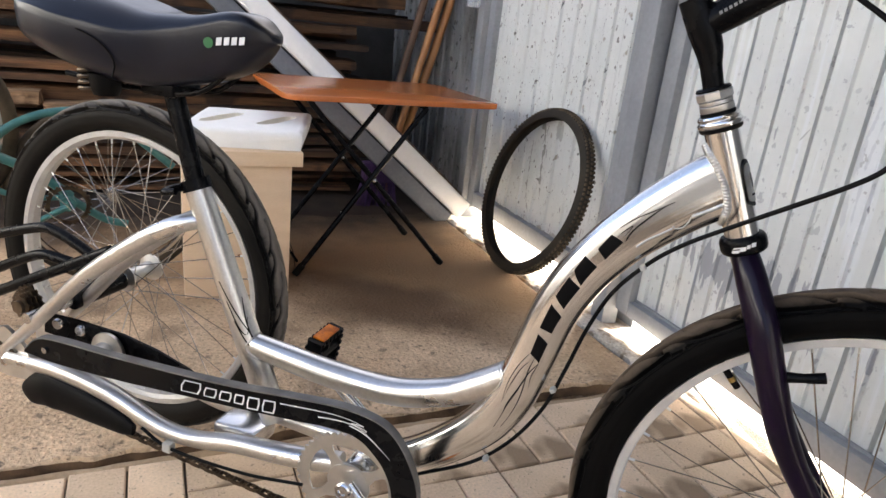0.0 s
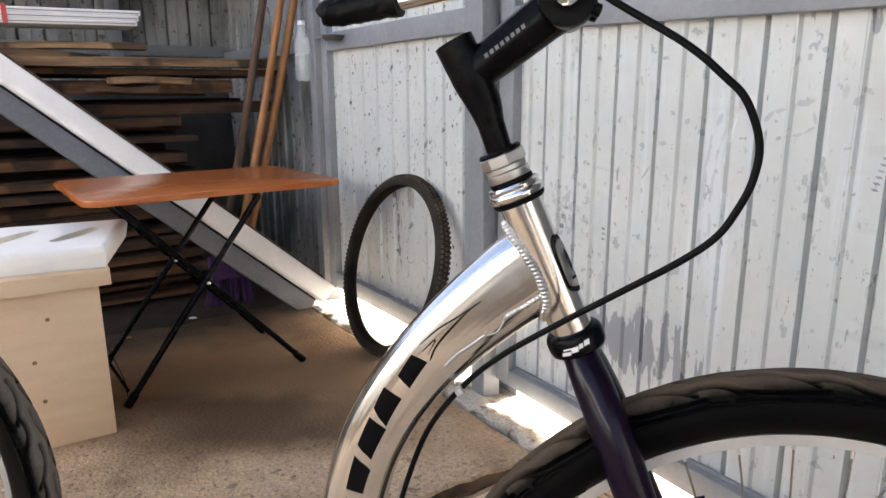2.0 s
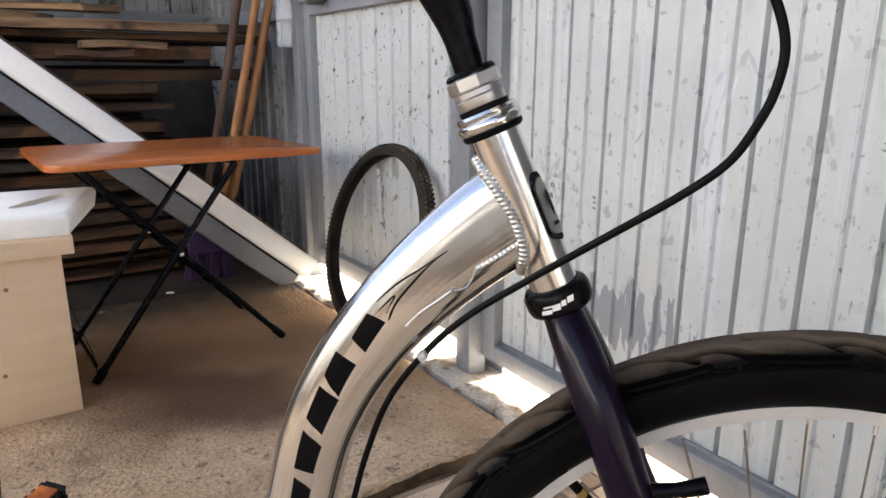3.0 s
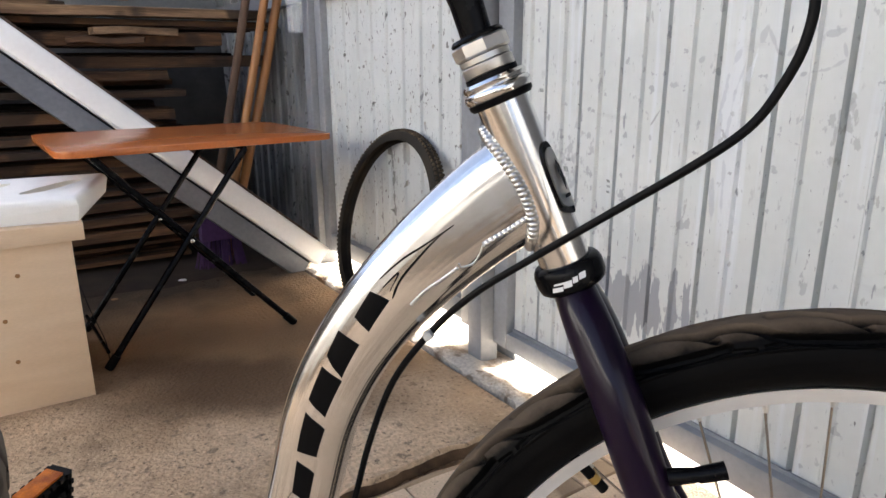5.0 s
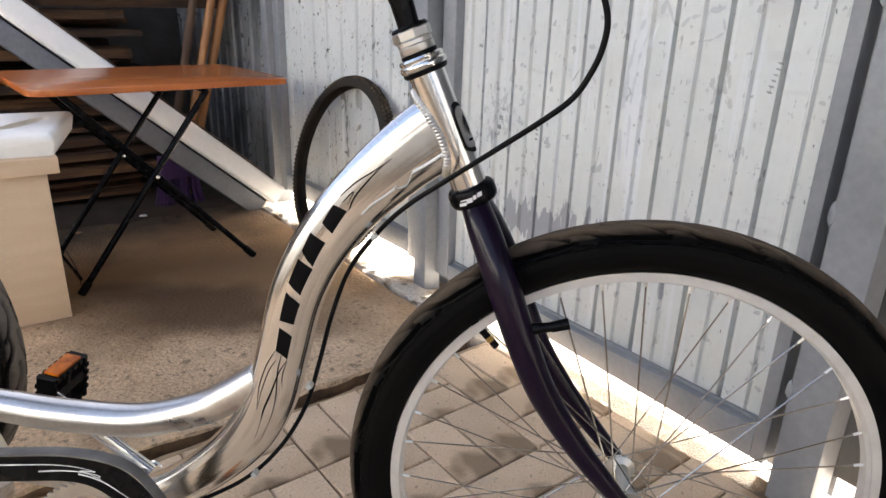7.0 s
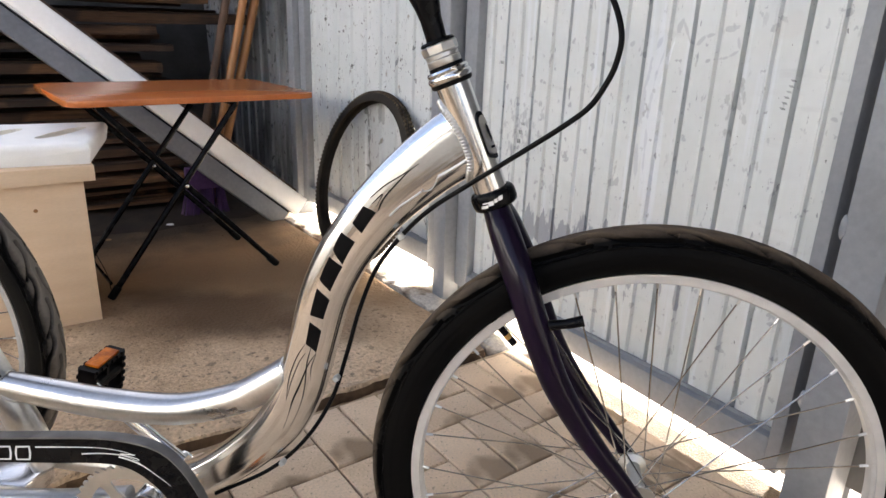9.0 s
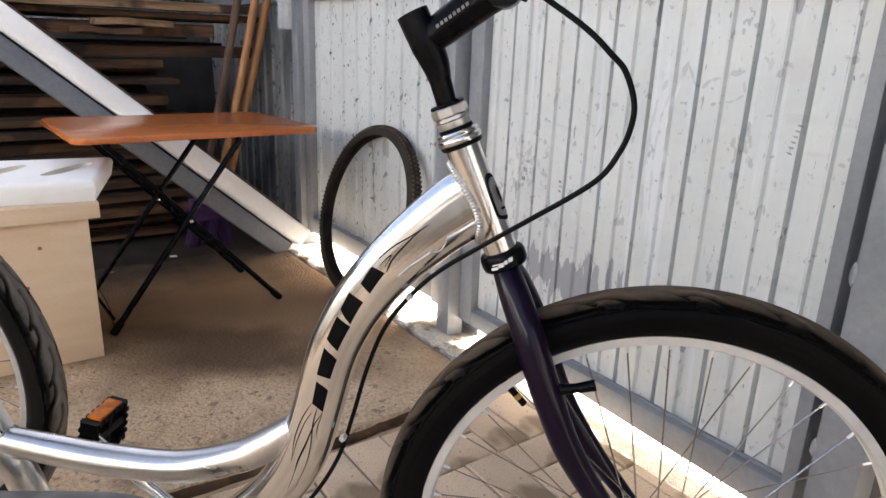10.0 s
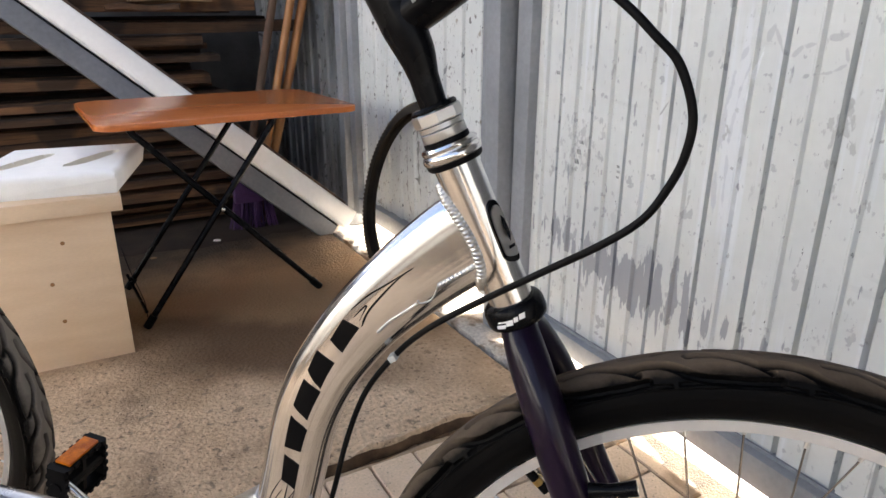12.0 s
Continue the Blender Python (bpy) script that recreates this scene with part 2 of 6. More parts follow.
M_TABLE = mat("orange_brown_laminate", (0.50, 0.15, 0.042), 0.22, 0, second=(0.42, 0.115, 0.03), stretch=(3, 12, 3), coarse=3, fine=45, grain=0.1, bump=0.03)
M_HANDLE = mat("varnished_broom_wood", (0.36, 0.16, 0.052), 0.5, 0, second=(0.26, 0.11, 0.035), stretch=(30, 30, 2), coarse=1.5, fine=20, bump=0.12)
M_OLD_POLE = mat("weathered_pole_wood", (0.10, 0.056, 0.034), 0.8, 0, second=(0.055, 0.031, 0.02), stretch=(20, 20, 2), coarse=2, fine=30, bump=0.3)
M_PVC = mat("white_pvc", (0.84, 0.83, 0.81), 0.42, 0, second=(0.77, 0.755, 0.73), coarse=4, fine=60, grain=0.03, bump=0.03)
M_TEAL = mat("teal_paint", (0.024, 0.12, 0.115), 0.4, 0.1, second=(0.05, 0.165, 0.155), coarse=20, bump=0.05)
M_PURPLE_CLOTH = mat("purple_broom_bristle", (0.05, 0.016, 0.085), 0.8, 0, coarse=40, bump=0.3)
M_UNSEEN_WALL = mat("unseen_wall_plaster", (0.40, 0.41, 0.42), 0.9, 0, coarse=3, fine=60, bump=0.3)
M_JOINT = mat("joint_soil", (0.44, 0.325, 0.215), 0.95, 0, second=(0.27, 0.175, 0.10), coarse=4, fine=150, bump=0.7, depth=0.004)
M_CRACK = mat("brown_crack_soil", (0.17, 0.10, 0.052), 0.95, 0, second=(0.05, 0.026, 0.012), coarse=14, fine=180, bump=0.6, depth=0.003)
M_DIRT_SHADE = mat("floor_dirt_and_shade", (0.028, 0.016, 0.009), 0.95, 0, second=(0.014, 0.008, 0.005), coarse=8, fine=150, bump=0.6, depth=0.003)
M_BRASS = mat("brass", (0.62, 0.42, 0.15), 0.35, 1.0, vary=0.1, bump=0.0)
M_RED = mat("red_lens", (0.5, 0.02, 0.02), 0.2, 0, coat=0.5, bump=0.0)


def wood(name, a, b, each=0.35):
    """Rough-sawn plank: grain bands along x, darker knots, per-plank brightness."""
    m = mat(name, a, 0.82, 0, second=b, stretch=(1.2, 16, 22), coarse=1.6, fine=14, grain=0.34, bump=0.8, depth=0.004, each=each, specks=((3.5, 0.60, 0.66, (0.012, 0.006, 0.003)),))
    return m


M_BOARD = wood("weathered_board", (0.125, 0.058, 0.024), (0.016, 0.0075, 0.0034), 0.8)
M_BOARD_PALE = wood("paler_board", (0.36, 0.22, 0.12), (0.12, 0.066, 0.033), 0.3)


def sheet_material(name="white_painted_sheet", chips=0.0, patch=True):
    """White-painted profiled sheet with grey scuffs, runs and small chips."""
    m = mat(name, (0.575, 0.592, 0.580), 0.46, 0, second=(0.53, 0.548, 0.535), coarse=4, fine=40, grain=0.03, bump=0.03)
    nt = m.node_tree
    N, L = nt.nodes.new, nt.links.new
    b = nt.nodes["Principled BSDF"]
    src = b.inputs["Base Color"].links[0].from_socket
    tc = N("ShaderNodeTexCoord")

    def layer(prev, scale, stretch, lo, hi, color, amount):
        mp, n, r = N("ShaderNodeMapping"), N("ShaderNodeTexNoise"), N("ShaderNodeMapRange")
        mp.inputs["Scale"].default_value = stretch
        n.inputs["Scale"].default_value, n.inputs["Detail"].default_value, n.inputs["Roughness"].default_value = scale, 5, 0.6
        r.inputs["From Min"].default_value, r.inputs["From Max"].default_value = lo, hi
        r.inputs["To Max"].default_value = amount
        L(tc.outputs["Object"], mp.inputs["Vector"])
        L(mp.outputs["Vector"], n.inputs["Vector"])
        L(n.outputs["Fac"], r.inputs["Value"])
        x = N("ShaderNodeMix")
        x.data_type = "RGBA"
        L(r.outputs["Result"], x.inputs["Factor"])
        L(prev, x.inputs[6])
        x.inputs[7].default_value = (*color, 1)
        return x.outputs[2]

    o = layer(src, 9, (1, 1.0, 0.28), 0.58, 0.80, (0.56, 0.565, 0.56), 0.5)
    o = layer(o, 5, (1, 1.9, 0.4), 0.58, 0.70, (0.50, 0.51, 0.505), 0.4)
    o = layer(o, 7, (1, 0.5, 2.6), 0.64, 0.70, (0.44, 0.45, 0.445), 0.4)
    o = layer(o, 22, (1, 1.3, 0.5), 0.66, 0.69, (0.40, 0.41, 0.41), 0.6)
    o = layer(o, 40, (1, 1.6, 0.5), 0.665 - chips, 0.68 - chips, (0.2, 0.205, 0.215), 0.85)
    o = layer(o, 85, (1, 1.6, 0.6), 0.672 - chips, 0.69 - chips, (0.06, 0.06, 0.065), 0.9)
    o = layer(o, 30, (1, 4.5, 0.35), 0.68 - chips * 0.6, 0.70, (0.4, 0.41, 0.415), 0.7)

    def blot(prev, centre, along_y, along_z, scale, stretch, amount, edge, color, opacity):
        """A stain of ragged outline about a centre on the sheet; along_y and along_z set its slant and spread."""
        ctr, du, dw, cmb, dist, r1 = N("ShaderNodeVectorMath"), N("ShaderNodeVectorMath"), N("ShaderNodeVectorMath"), N("ShaderNodeCombineXYZ"), N("ShaderNodeVectorMath"), N("ShaderNodeMapRange")
        ctr.operation, du.operation, dw.operation, dist.operation = "SUBTRACT", "DOT_PRODUCT", "DOT_PRODUCT", "LENGTH"
        ctr.inputs[1].default_value = (0.02, *centre)
        du.inputs[1].default_value, dw.inputs[1].default_value = (0, *along_y), (0, *along_z)
        L(tc.outputs["Object"], ctr.inputs[0])
        L(ctr.outputs[0], du.inputs[0])
        L(ctr.outputs[0], dw.inputs[0])
        L(du.outputs["Value"], cmb.inputs[0])
        L(dw.outputs["Value"], cmb.inputs[1])
        L(cmb.outputs[0], dist.inputs[0])
        r1.inputs["From Min"].default_value, r1.inputs["From Max"].default_value = 0.30, 0.06
        L(dist.outputs["Value"], r1.inputs["Value"])
        mp, n, ad, r2, x = N("ShaderNodeMapping"), N("ShaderNodeTexNoise"), N("ShaderNodeMath"), N("ShaderNodeMapRange"), N("ShaderNodeMix")
        L(tc.outputs["Object"], mp.inputs["Vector"])
        mp.inputs["Scale"].default_value = stretch
        n.inputs["Scale"].default_value, n.inputs["Detail"].default_value = scale, 6
        L(mp.outputs["Vector"], n.inputs["Vector"])
        ad.operation = "MULTIPLY_ADD"
        L(r1.outputs["Result"], ad.inputs[0])
        ad.inputs[1].default_value = amount
        L(n.outputs["Fac"], ad.inputs[2])
        r2.inputs["From Min"].default_value, r2.inputs["From Max"].default_value = edge
        r2.inputs["To Max"].default_value = opacity
        L(ad.outputs[0], r2.inputs["Value"])
        x.data_type = "RGBA"
        L(r2.outputs["Result"], x.inputs["Factor"])
        L(prev, x.inputs[6])
        x.inputs[7].default_value = (*color, 1)
        return x.outputs[2]

    # brushed-over streaks, hand smudges, and the patch worn down to the grey primer
    def smear(prev, path, wide, color, opacity, scale=30):
        """A rubbed stroke along a short path of (y, z) points."""
        for (ya, za), (yb, zb) in zip(path, path[1:]):
            dy, dz = yb - ya, zb - za
            long = math.hypot(dy, dz)
            k, w = 0.36 / (long * long), 0.20 / (wide * long)
            prev = blot(prev, ((ya + yb) / 2, (za + zb) / 2), (dy * k, dz * k), (-dz * w, dy * w), scale, (1, 1, 1), 0.32, (0.66, 0.74), color, opacity)
        return prev

    if not patch:
        o = layer(o, 6, (1, 1.8, 0.7), 0.64, 0.74, (0.42, 0.415, 0.40), 0.5)
        o = layer(o, 34, (1, 2.6, 0.55), 0.655, 0.68, (0.07, 0.07, 0.072), 0.85)
        MOULD = (0.14, 0.135, 0.125)
        o = smear(o, [(0.600, 0.535), (0.580, 0.457), (0.584, 0.376), (0.566, 0.255)], 0.010, MOULD, 0.75, 40)
        o = smear(o, [(0.669, 0.446), (0.671, 0.342), (0.668, 0.236), (0.621, 0.161)], 0.007, MOULD, 0.6, 40)
        o = smear(o, [(0.504, 0.545), (0.470, 0.500)], 0.030, (0.24, 0.235, 0.225), 0.6, 25)
        o = smear(o, [(0.30, 0.13), (0.60, 0.11), (0.98, 0.10)], 0.022, (0.26, 0.23, 0.19), 0.7, 25)
        L(o, b.inputs["Base Color"])
        return m
    o = blot(o, (-0.705, 0.64), (5.0, -0.3), (0.0, 0.85), 10, (1, 5.0, 0.2), 0.24, (0.58, 0.70), (0.62, 0.645, 0.67), 0.7)
    BLUEGREY, SOFT = (0.40, 0.42, 0.46), (0.38, 0.39, 0.405)
    o = smear(o, [(-0.717, 0.859), (-0.686, 0.797), (-0.675, 0.728), (-0.671, 0.629), (-0.681, 0.494)], 0.006, BLUEGREY, 0.6)
    o = smear(o, [(-0.722, 0.830), (-0.700, 0.760), (-0.692, 0.660), (-0.700, 0.520)], 0.004, BLUEGREY, 0.5)
    o = smear(o, [(-0.732, 0.836), (-0.720, 0.781), (-0.716, 0.719), (-0.722, 0.637), (-0.725, 0.504)], 0.004, (0.68, 0.70, 0.72), 0.8)
    o = smear(o, [(-0.789, 0.822), (-0.808, 0.842), (-0.836, 0.847)], 0.005, SOFT, 0.75)
    o = smear(o, [(-0.844, 0.852), (-0.876, 0.862)], 0.007, SOFT, 0.8)
    o = smear(o, [(-0.815, 0.790), (-0.828, 0.795)], 0.006, (0.33, 0.34, 0.35), 0.85)
    o = smear(o, [(-0.832, 0.796), (-0.862, 0.803), (-0.884, 0.817), (-0.876, 0.843)], 0.004, SOFT, 0.7)
    o = smear(o, [(-0.735, 0.846), (-0.746, 0.876)], 0.006, SOFT, 0.7)
    o = smear(o, [(-0.748, 0.868), (-0.768, 0.832)], 0.004, SOFT, 0.65)
    o = smear(o, [(-0.511, 0.686), (-0.536, 0.723)], 0.0025, (0.30, 0.31, 0.31), 0.8)
    o = smear(o, [(-0.563, 0.762), (-0.576, 0.775)], 0.008, SOFT, 0.8)
    o = smear(o, [(-0.610, 0.812), (-0.628, 0.822)], 0.007, SOFT, 0.8)
    o = smear(o, [(-0.906, 0.768), (-0.897, 0.740)], 0.006, (0.36, 0.36, 0.35), 0.85)
    o = smear(o, [(-1.080, 0.710), (-1.096, 0.711)], 0.006, SOFT, 0.85)
    o = smear(o, [(-0.960, 0.870), (-1.000, 0.860)], 0.030, (0.50, 0.49, 0.47), 0.4, 12)
    o = blot(o, (-0.27, 0.575), (2.6, 0.6), (0.3, 2.2), 55, (1, 1.0, 0.7), 0.17, (0.66, 0.70), (0.36, 0.37, 0.38), 0.7)
    o = blot(o, (-0.90, 0.71), (9.0, -1.0), (0.0, 5.0), 30, (1, 1.6, 0.7), 0.25, (0.68, 0.71), (0.34, 0.345, 0.34), 0.7)
    o = blot(o, (-0.612, 0.502), (11.0, 2.0), (0.0, 7.0), 26, (1, 1.4, 0.8), 0.28, (0.69, 0.71), (0.36, 0.37, 0.38), 0.8)
    o = blot(o, (-0.46, 0.305), (0.70, 0.0), (-0.25, 2.5), 22, (1, 2.2, 0.42), 0.31, (0.685, 0.705), (0.255, 0.265, 0.285), 0.92)
    L(o, b.inputs["Base Color"])
    return m


M_SHEET = sheet_material(chips=-0.026)
M_SHEET_CHIPPED = sheet_material("chipped_white_sheet", 0.008, False)
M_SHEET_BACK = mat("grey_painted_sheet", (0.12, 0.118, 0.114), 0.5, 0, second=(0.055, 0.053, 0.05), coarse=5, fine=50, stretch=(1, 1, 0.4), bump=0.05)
M_SHEET_OLD = mat("mouldy_grey_sheet", (0.34, 0.345, 0.345), 0.55, 0, second=(0.05, 0.048, 0.045), coarse=7, fine=60, stretch=(1, 1, 0.3), edges=(0.42, 0.72), bump=0.05, specks=((26, 0.60, 0.68, (0.025, 0.024, 0.022)),))
M_CHANNEL = mat("dark_grey_paint", (0.15, 0.155, 0.17), 0.5, 0, second=(0.115, 0.12, 0.13), coarse=4, fine=70, bump=0.1)
M_GAP_BACKING = mat("dark_gap_backing", (0.07, 0.069, 0.066), 0.7, 0, second=(0.03, 0.029, 0.027), coarse=5, fine=60, bump=0.2)
M_GUARD_TOP = mat("dusty_grey_plastic", (0.15, 0.145, 0.14), 0.55, 0, second=(0.07, 0.068, 0.065), coarse=25, fine=200, bump=0.1)
M_CLIP = mat("clear_clip", (0.4, 0.4, 0.38), 0.35, 0, vary=0.05, bump=0.0)


# ---- mesh helpers ----
def finish(name, bm, material, parent=None, label="", smooth=True, bevel=0.0):
    if bevel > 0:
        bmesh.ops.bevel(bm, geom=[e for e in bm.edges if e.is_manifold and e.calc_face_angle(0) > 0.6], offset=bevel, segments=2, affect="EDGES", profile=0.6)
    bmesh.ops.recalc_face_normals(bm, faces=bm.faces)
    me = bpy.data.meshes.new(name)
    bm.to_mesh(me)
    bm.free()
    me.materials.append(material)
    if smooth:
        for p in me.polygons:
            p.use_smooth = True
        me.set_sharp_from_angle(angle=radians(38))
    ob = new(name, me)
    if parent is not None:
        ob.parent = parent
    if label:
        tagged(ob, label)
    return ob


def part(name, bm, material, parent, label="", smooth=True, bevel=0.0):
    return finish(name, bm, material, parent, label, smooth, bevel)


def thing(name, m, label, category, group="", kind=""):
    ob = new(name)
    ob.empty_display_size = 0.1
    ob.matrix_world = m
    return tagged(ob, label, category, group, kind)


def block(lo, hi, bm=None, m=None):
    bm = bm or bmesh.new()
    r = bmesh.ops.create_cube(bm, size=1)
    lo, hi = Vector(lo), Vector(hi)
    c, s = (lo + hi) / 2, hi - lo
    for v in r["verts"]:
        v.co = Vector((v.co.x * s.x, v.co.y * s.y, v.co.z * s.z)) + c
        if m is not None:
            v.co = m @ v.co
    return bm


def catmull(pts, n=8):
    pts = [Vector(p) for p in pts]
    if len(pts) == 2:
        return [pts[0].lerp(pts[1], i / n) for i in range(n + 1)]
    ext = [pts[0] * 2 - pts[1]] + pts + [pts[-1] * 2 - pts[-2]]
    out = []
    for i in range(1, len(ext) - 2):
        a, b, c, d = ext[i - 1:i + 3]
        for k in range(n):
            t = k / n
            out.append(0.5 * ((2 * b) + (c - a) * t + (2 * a - 5 * b + 4 * c - d) * t * t + (3 * b - a - 3 * c + d) * t ** 3))
    out.append(pts[-1])
    return out


def sweep_frames(path, up=(0, 1, 0)):
    """Tangent, side and up vectors along a path; side follows the given vector."""
    rows = []
    for i, p in enumerate(path):
        t = (path[min(i + 1, len(path) - 1)] - path[max(i - 1, 0)]).normalized()
        side = Vector(up) - t * t.dot(Vector(up))
        if side.length < 1e-4:
            side = t.orthogonal()
        side.normalize()
        rows.append((p, t, side, t.cross(side)))
    return rows


def section_point(a, square=2.0):
    """Cosine and sine of a section that is round at 2 and grows boxier above."""
    c, s = math.cos(a), math.sin(a)
    return math.copysign(abs(c) ** (2 / square), c), math.copysign(abs(s) ** (2 / square), s)


def tube(pts, radius, segs=16, n=8, bm=None, up=(0, 1, 0), flat=1.0, caps=True, smooth_path=True, square=2.0, ripple=0.0, crest=None):
    """A swept tube. radius: a number or one for each given point; flat: the section's size along up, relative to the rest."""
    bm = bm or bmesh.new()
    path = catmull(pts, n) if smooth_path else [Vector(p) for p in pts]
    count = len(path)
    rad = [radius] * count if isinstance(radius, (int, float)) else list(np.interp(np.linspace(0, 1, count), np.linspace(0, 1, len(radius)), radius))
    rings = []
    flats = [flat] * count if isinstance(flat, (int, float)) else list(np.interp(np.linspace(0, 1, count), np.linspace(0, 1, len(flat)), flat))
    for i, ((p, t, s, u), r, fl) in enumerate(zip(sweep_frames(path, up), rad, flats)):
        drawn = [1 + ripple * sum(w * noise.noise((q * math.cos(2 * math.pi * k / segs), q * math.sin(2 * math.pi * k / segs), i * 0.012)) for q, w in ((5, 1.0), (16, 0.4))) if ripple else 1.0 for k in range(segs)]
        flatter = float(np.interp(i / (count - 1), np.linspace(0, 1, len(crest)), crest)) if crest else 0.0
        rings.append([bm.verts.new(p + s * (c * r * fl * w) + u * ((q + flatter * max(0.0, -q) ** 3) * r * w)) for (c, q), w in ((section_point(2 * math.pi * k / segs, square), drawn[k]) for k in range(segs))])
    for a, b in zip(rings, rings[1:]):
        for k in range(segs):
            bm.faces.new((a[k], a[(k + 1) % segs], b[(k + 1) % segs], b[k]))
    if caps:
        bm.faces.new(rings[0][::-1])
        bm.faces.new(rings[-1])
    return bm


def lathe(profile, segs=32, bm=None, m=None, closed=False):
    """Profile of (radius, height) turned about z, then set by m."""
    bm = bm or bmesh.new()
    rings = []
    for r, h in profile:
        ring = []
        for k in range(segs):
            a = 2 * math.pi * k / segs
            co = Vector((r * math.cos(a), r * math.sin(a), h))
            ring.append(bm.verts.new(m @ co if m is not None else co))
        rings.append(ring)
    pairs = list(zip(rings, rings[1:])) + ([(rings[-1], rings[0])] if closed else [])
    for a, b in pairs:
        for k in range(segs):
            bm.faces.new((a[k], a[(k + 1) % segs], b[(k + 1) % segs], b[k]))
    if not closed:
        for ring, flip in ((rings[0], True), (rings[-1], False)):
            if profile[0 if flip else -1][0] > 1e-6:
                bm.faces.new(ring[::-1] if flip else ring)
    return bm


def along(a, b):
    """A matrix whose z runs from a towards b, standing at a."""
    d = Vector(b) - Vector(a)
    return Matrix.Translation(Vector(a)) @ d.to_track_quat("Z", "X").to_matrix().to_4x4()


def prism(outline, depth, bm=None, m=None):
    """An outline in x, z with a thickness along y, from 0 to depth."""
    bm = bm or bmesh.new()
    a = [bm.verts.new((x, 0, z)) for x, z in outline]
    b = [bm.verts.new((x, depth, z)) for x, z in outline]
    if m is not None:
        for v in a + b:
            v.co = m @ v.co
    bm.faces.new(a)
    bm.faces.new(b[::-1])
    n = len(a)
    for i in range(n):
        bm.faces.new((a[i], b[i], b[(i + 1) % n], a[(i + 1) % n]))
    return bm


# ---- setting ----
def plain(name, bm, material, label, bevel=0.0, smooth=True):
    return tagged(finish(name, bm, material, None, "", smooth, bevel), label, name.split("_")[0], kind="structure")


def profiled_sheet(y0, y1, z0, z1, x, phase=-0.426, axis="y", pitch=0.117, groove=1.0):
    """A folded metal sheet, 1.5 mm thick, with a narrow groove at every pitch and a shallow step between."""
    prof = []
    k = math.floor((y0 - phase) / pitch) - 1
    while phase + k * pitch < y1 + pitch:
        b = phase + k * pitch
        prof += [(b - 0.0075 * groove, -0.0050), (b - 0.0050 * groove, 0.0175 * groove), (b + 0.0035 * groove, 0.0175 * groove), (b + 0.0070 * groove, 0.0), (b + 0.054, 0.0015), (b + 0.0575, -0.0075), (b + 0.0605, -0.0078), (b + 0.0635, -0.0050)]
        k += 1
    ys, xs = [p[0] for p in prof], [p[1] for p in prof]
    keep = [(y0, float(np.interp(y0, ys, xs)))] + [p for p in prof if y0 < p[0] < y1] + [(y1, float(np.interp(y1, ys, xs)))]
    bm = bmesh.new()
    zs = [z0, z0 + (z1 - z0) * 0.33, z0 + (z1 - z0) * 0.66, z1]
    cols = []
    for y, d in keep:
        col = []
        for back in (0.0, 0.0015):
            for z in zs:
                wob = 0.0012 * noise.noise((y * 5, z * 3, 1.7))
                co = (x + d + back + wob, y, z) if axis == "y" else (y, x + d + back + wob, z)
                col.append(bm.verts.new(co))
        cols.append(col)
    n = len(zs)
    for a, b in zip(cols, cols[1:]):
        for j in range(n - 1):
            bm.faces.new((a[j], b[j], b[j + 1], a[j + 1]))
            bm.faces.new((a[n + j], a[n + j + 1], b[n + j + 1], b[n + j]))
        bm.faces.new((a[0], a[n], b[n], b[0]))
        bm.faces.new((a[n - 1], b[n - 1], b[2 * n - 1], a[2 * n - 1]))
    for col in (cols[0], cols[-1]):
        for j in range(n - 1):
            bm.faces.new((col[j], col[j + 1], col[n + j + 1], col[n + j]))
    return bm


def profile_sheet_part(name, y0, y1, z0, z1, x, parent, material, label="", **grooves):
    return part(name, profiled_sheet(y0, y1, z0, z1, x, **grooves), material, parent, label)


ground = plain("ground", block((-60, -60, -0.5), (60, 60, -0.075)), M_SAND, "sandy ground under and around the metal shed")
outside = plain("pavement_outside", block((0.035, -9, -0.12), (14, 9, -0.058)), M_OUTSIDE, "pale sunlit concrete pavement outside the metal gate")

CURB_X = -0.147
# concrete slab with a broken, ragged front edge
SLAB_Y = -0.384


def slab_edge(x):
    return SLAB_Y + 0.018 * noise.noise((x * 3.1, 0.3, 0)) + 0.01 * noise.noise((x * 11, 4.3, 0)) + 0.006 * noise.noise((x * 37, 8.3, 0))


bm = bmesh.new()
grid = []
for i in range(261):
    x = -3.2 + (3.2 + CURB_X - 0.008) * i / 260
    row = []
    for j in range(60):
        f = j / 59
        y = slab_edge(x) + (2.55 - slab_edge(x)) * f ** 1.6
        z = 0.004 * noise.noise((x * 2.3, y * 2.3, 0)) + 0.0016 * noise.noise((x * 14, y * 14, 2))
        if y < SLAB_Y + 0.05:
            z -= max(0, 0.012 * noise.noise((x * 16, y * 25, 5)) + 0.004) + (0.008 if j == 0 else 0)
        if i == 260:
            z -= 0.010 + 0.008 * noise.noise((y * 12, 3, 1))
            co = (x - 0.006 + 0.010 * noise.noise((y * 7, 5, 0)) + 0.006 * noise.noise((y * 23, 6, 0)), y, z)
        else:
            co = (x, y, z)
        row.append(bm.verts.new(co))
    grid.append(row)
    low = bm.verts.new((x, slab_edge(x) - 0.012, -0.08))
    row.insert(0, low)
for a, b in zip(grid, grid[1:]):
    for j in range(len(a) - 1):
        bm.faces.new((a[j], b[j], b[j + 1], a[j + 1]))
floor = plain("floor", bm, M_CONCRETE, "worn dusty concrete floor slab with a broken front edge")

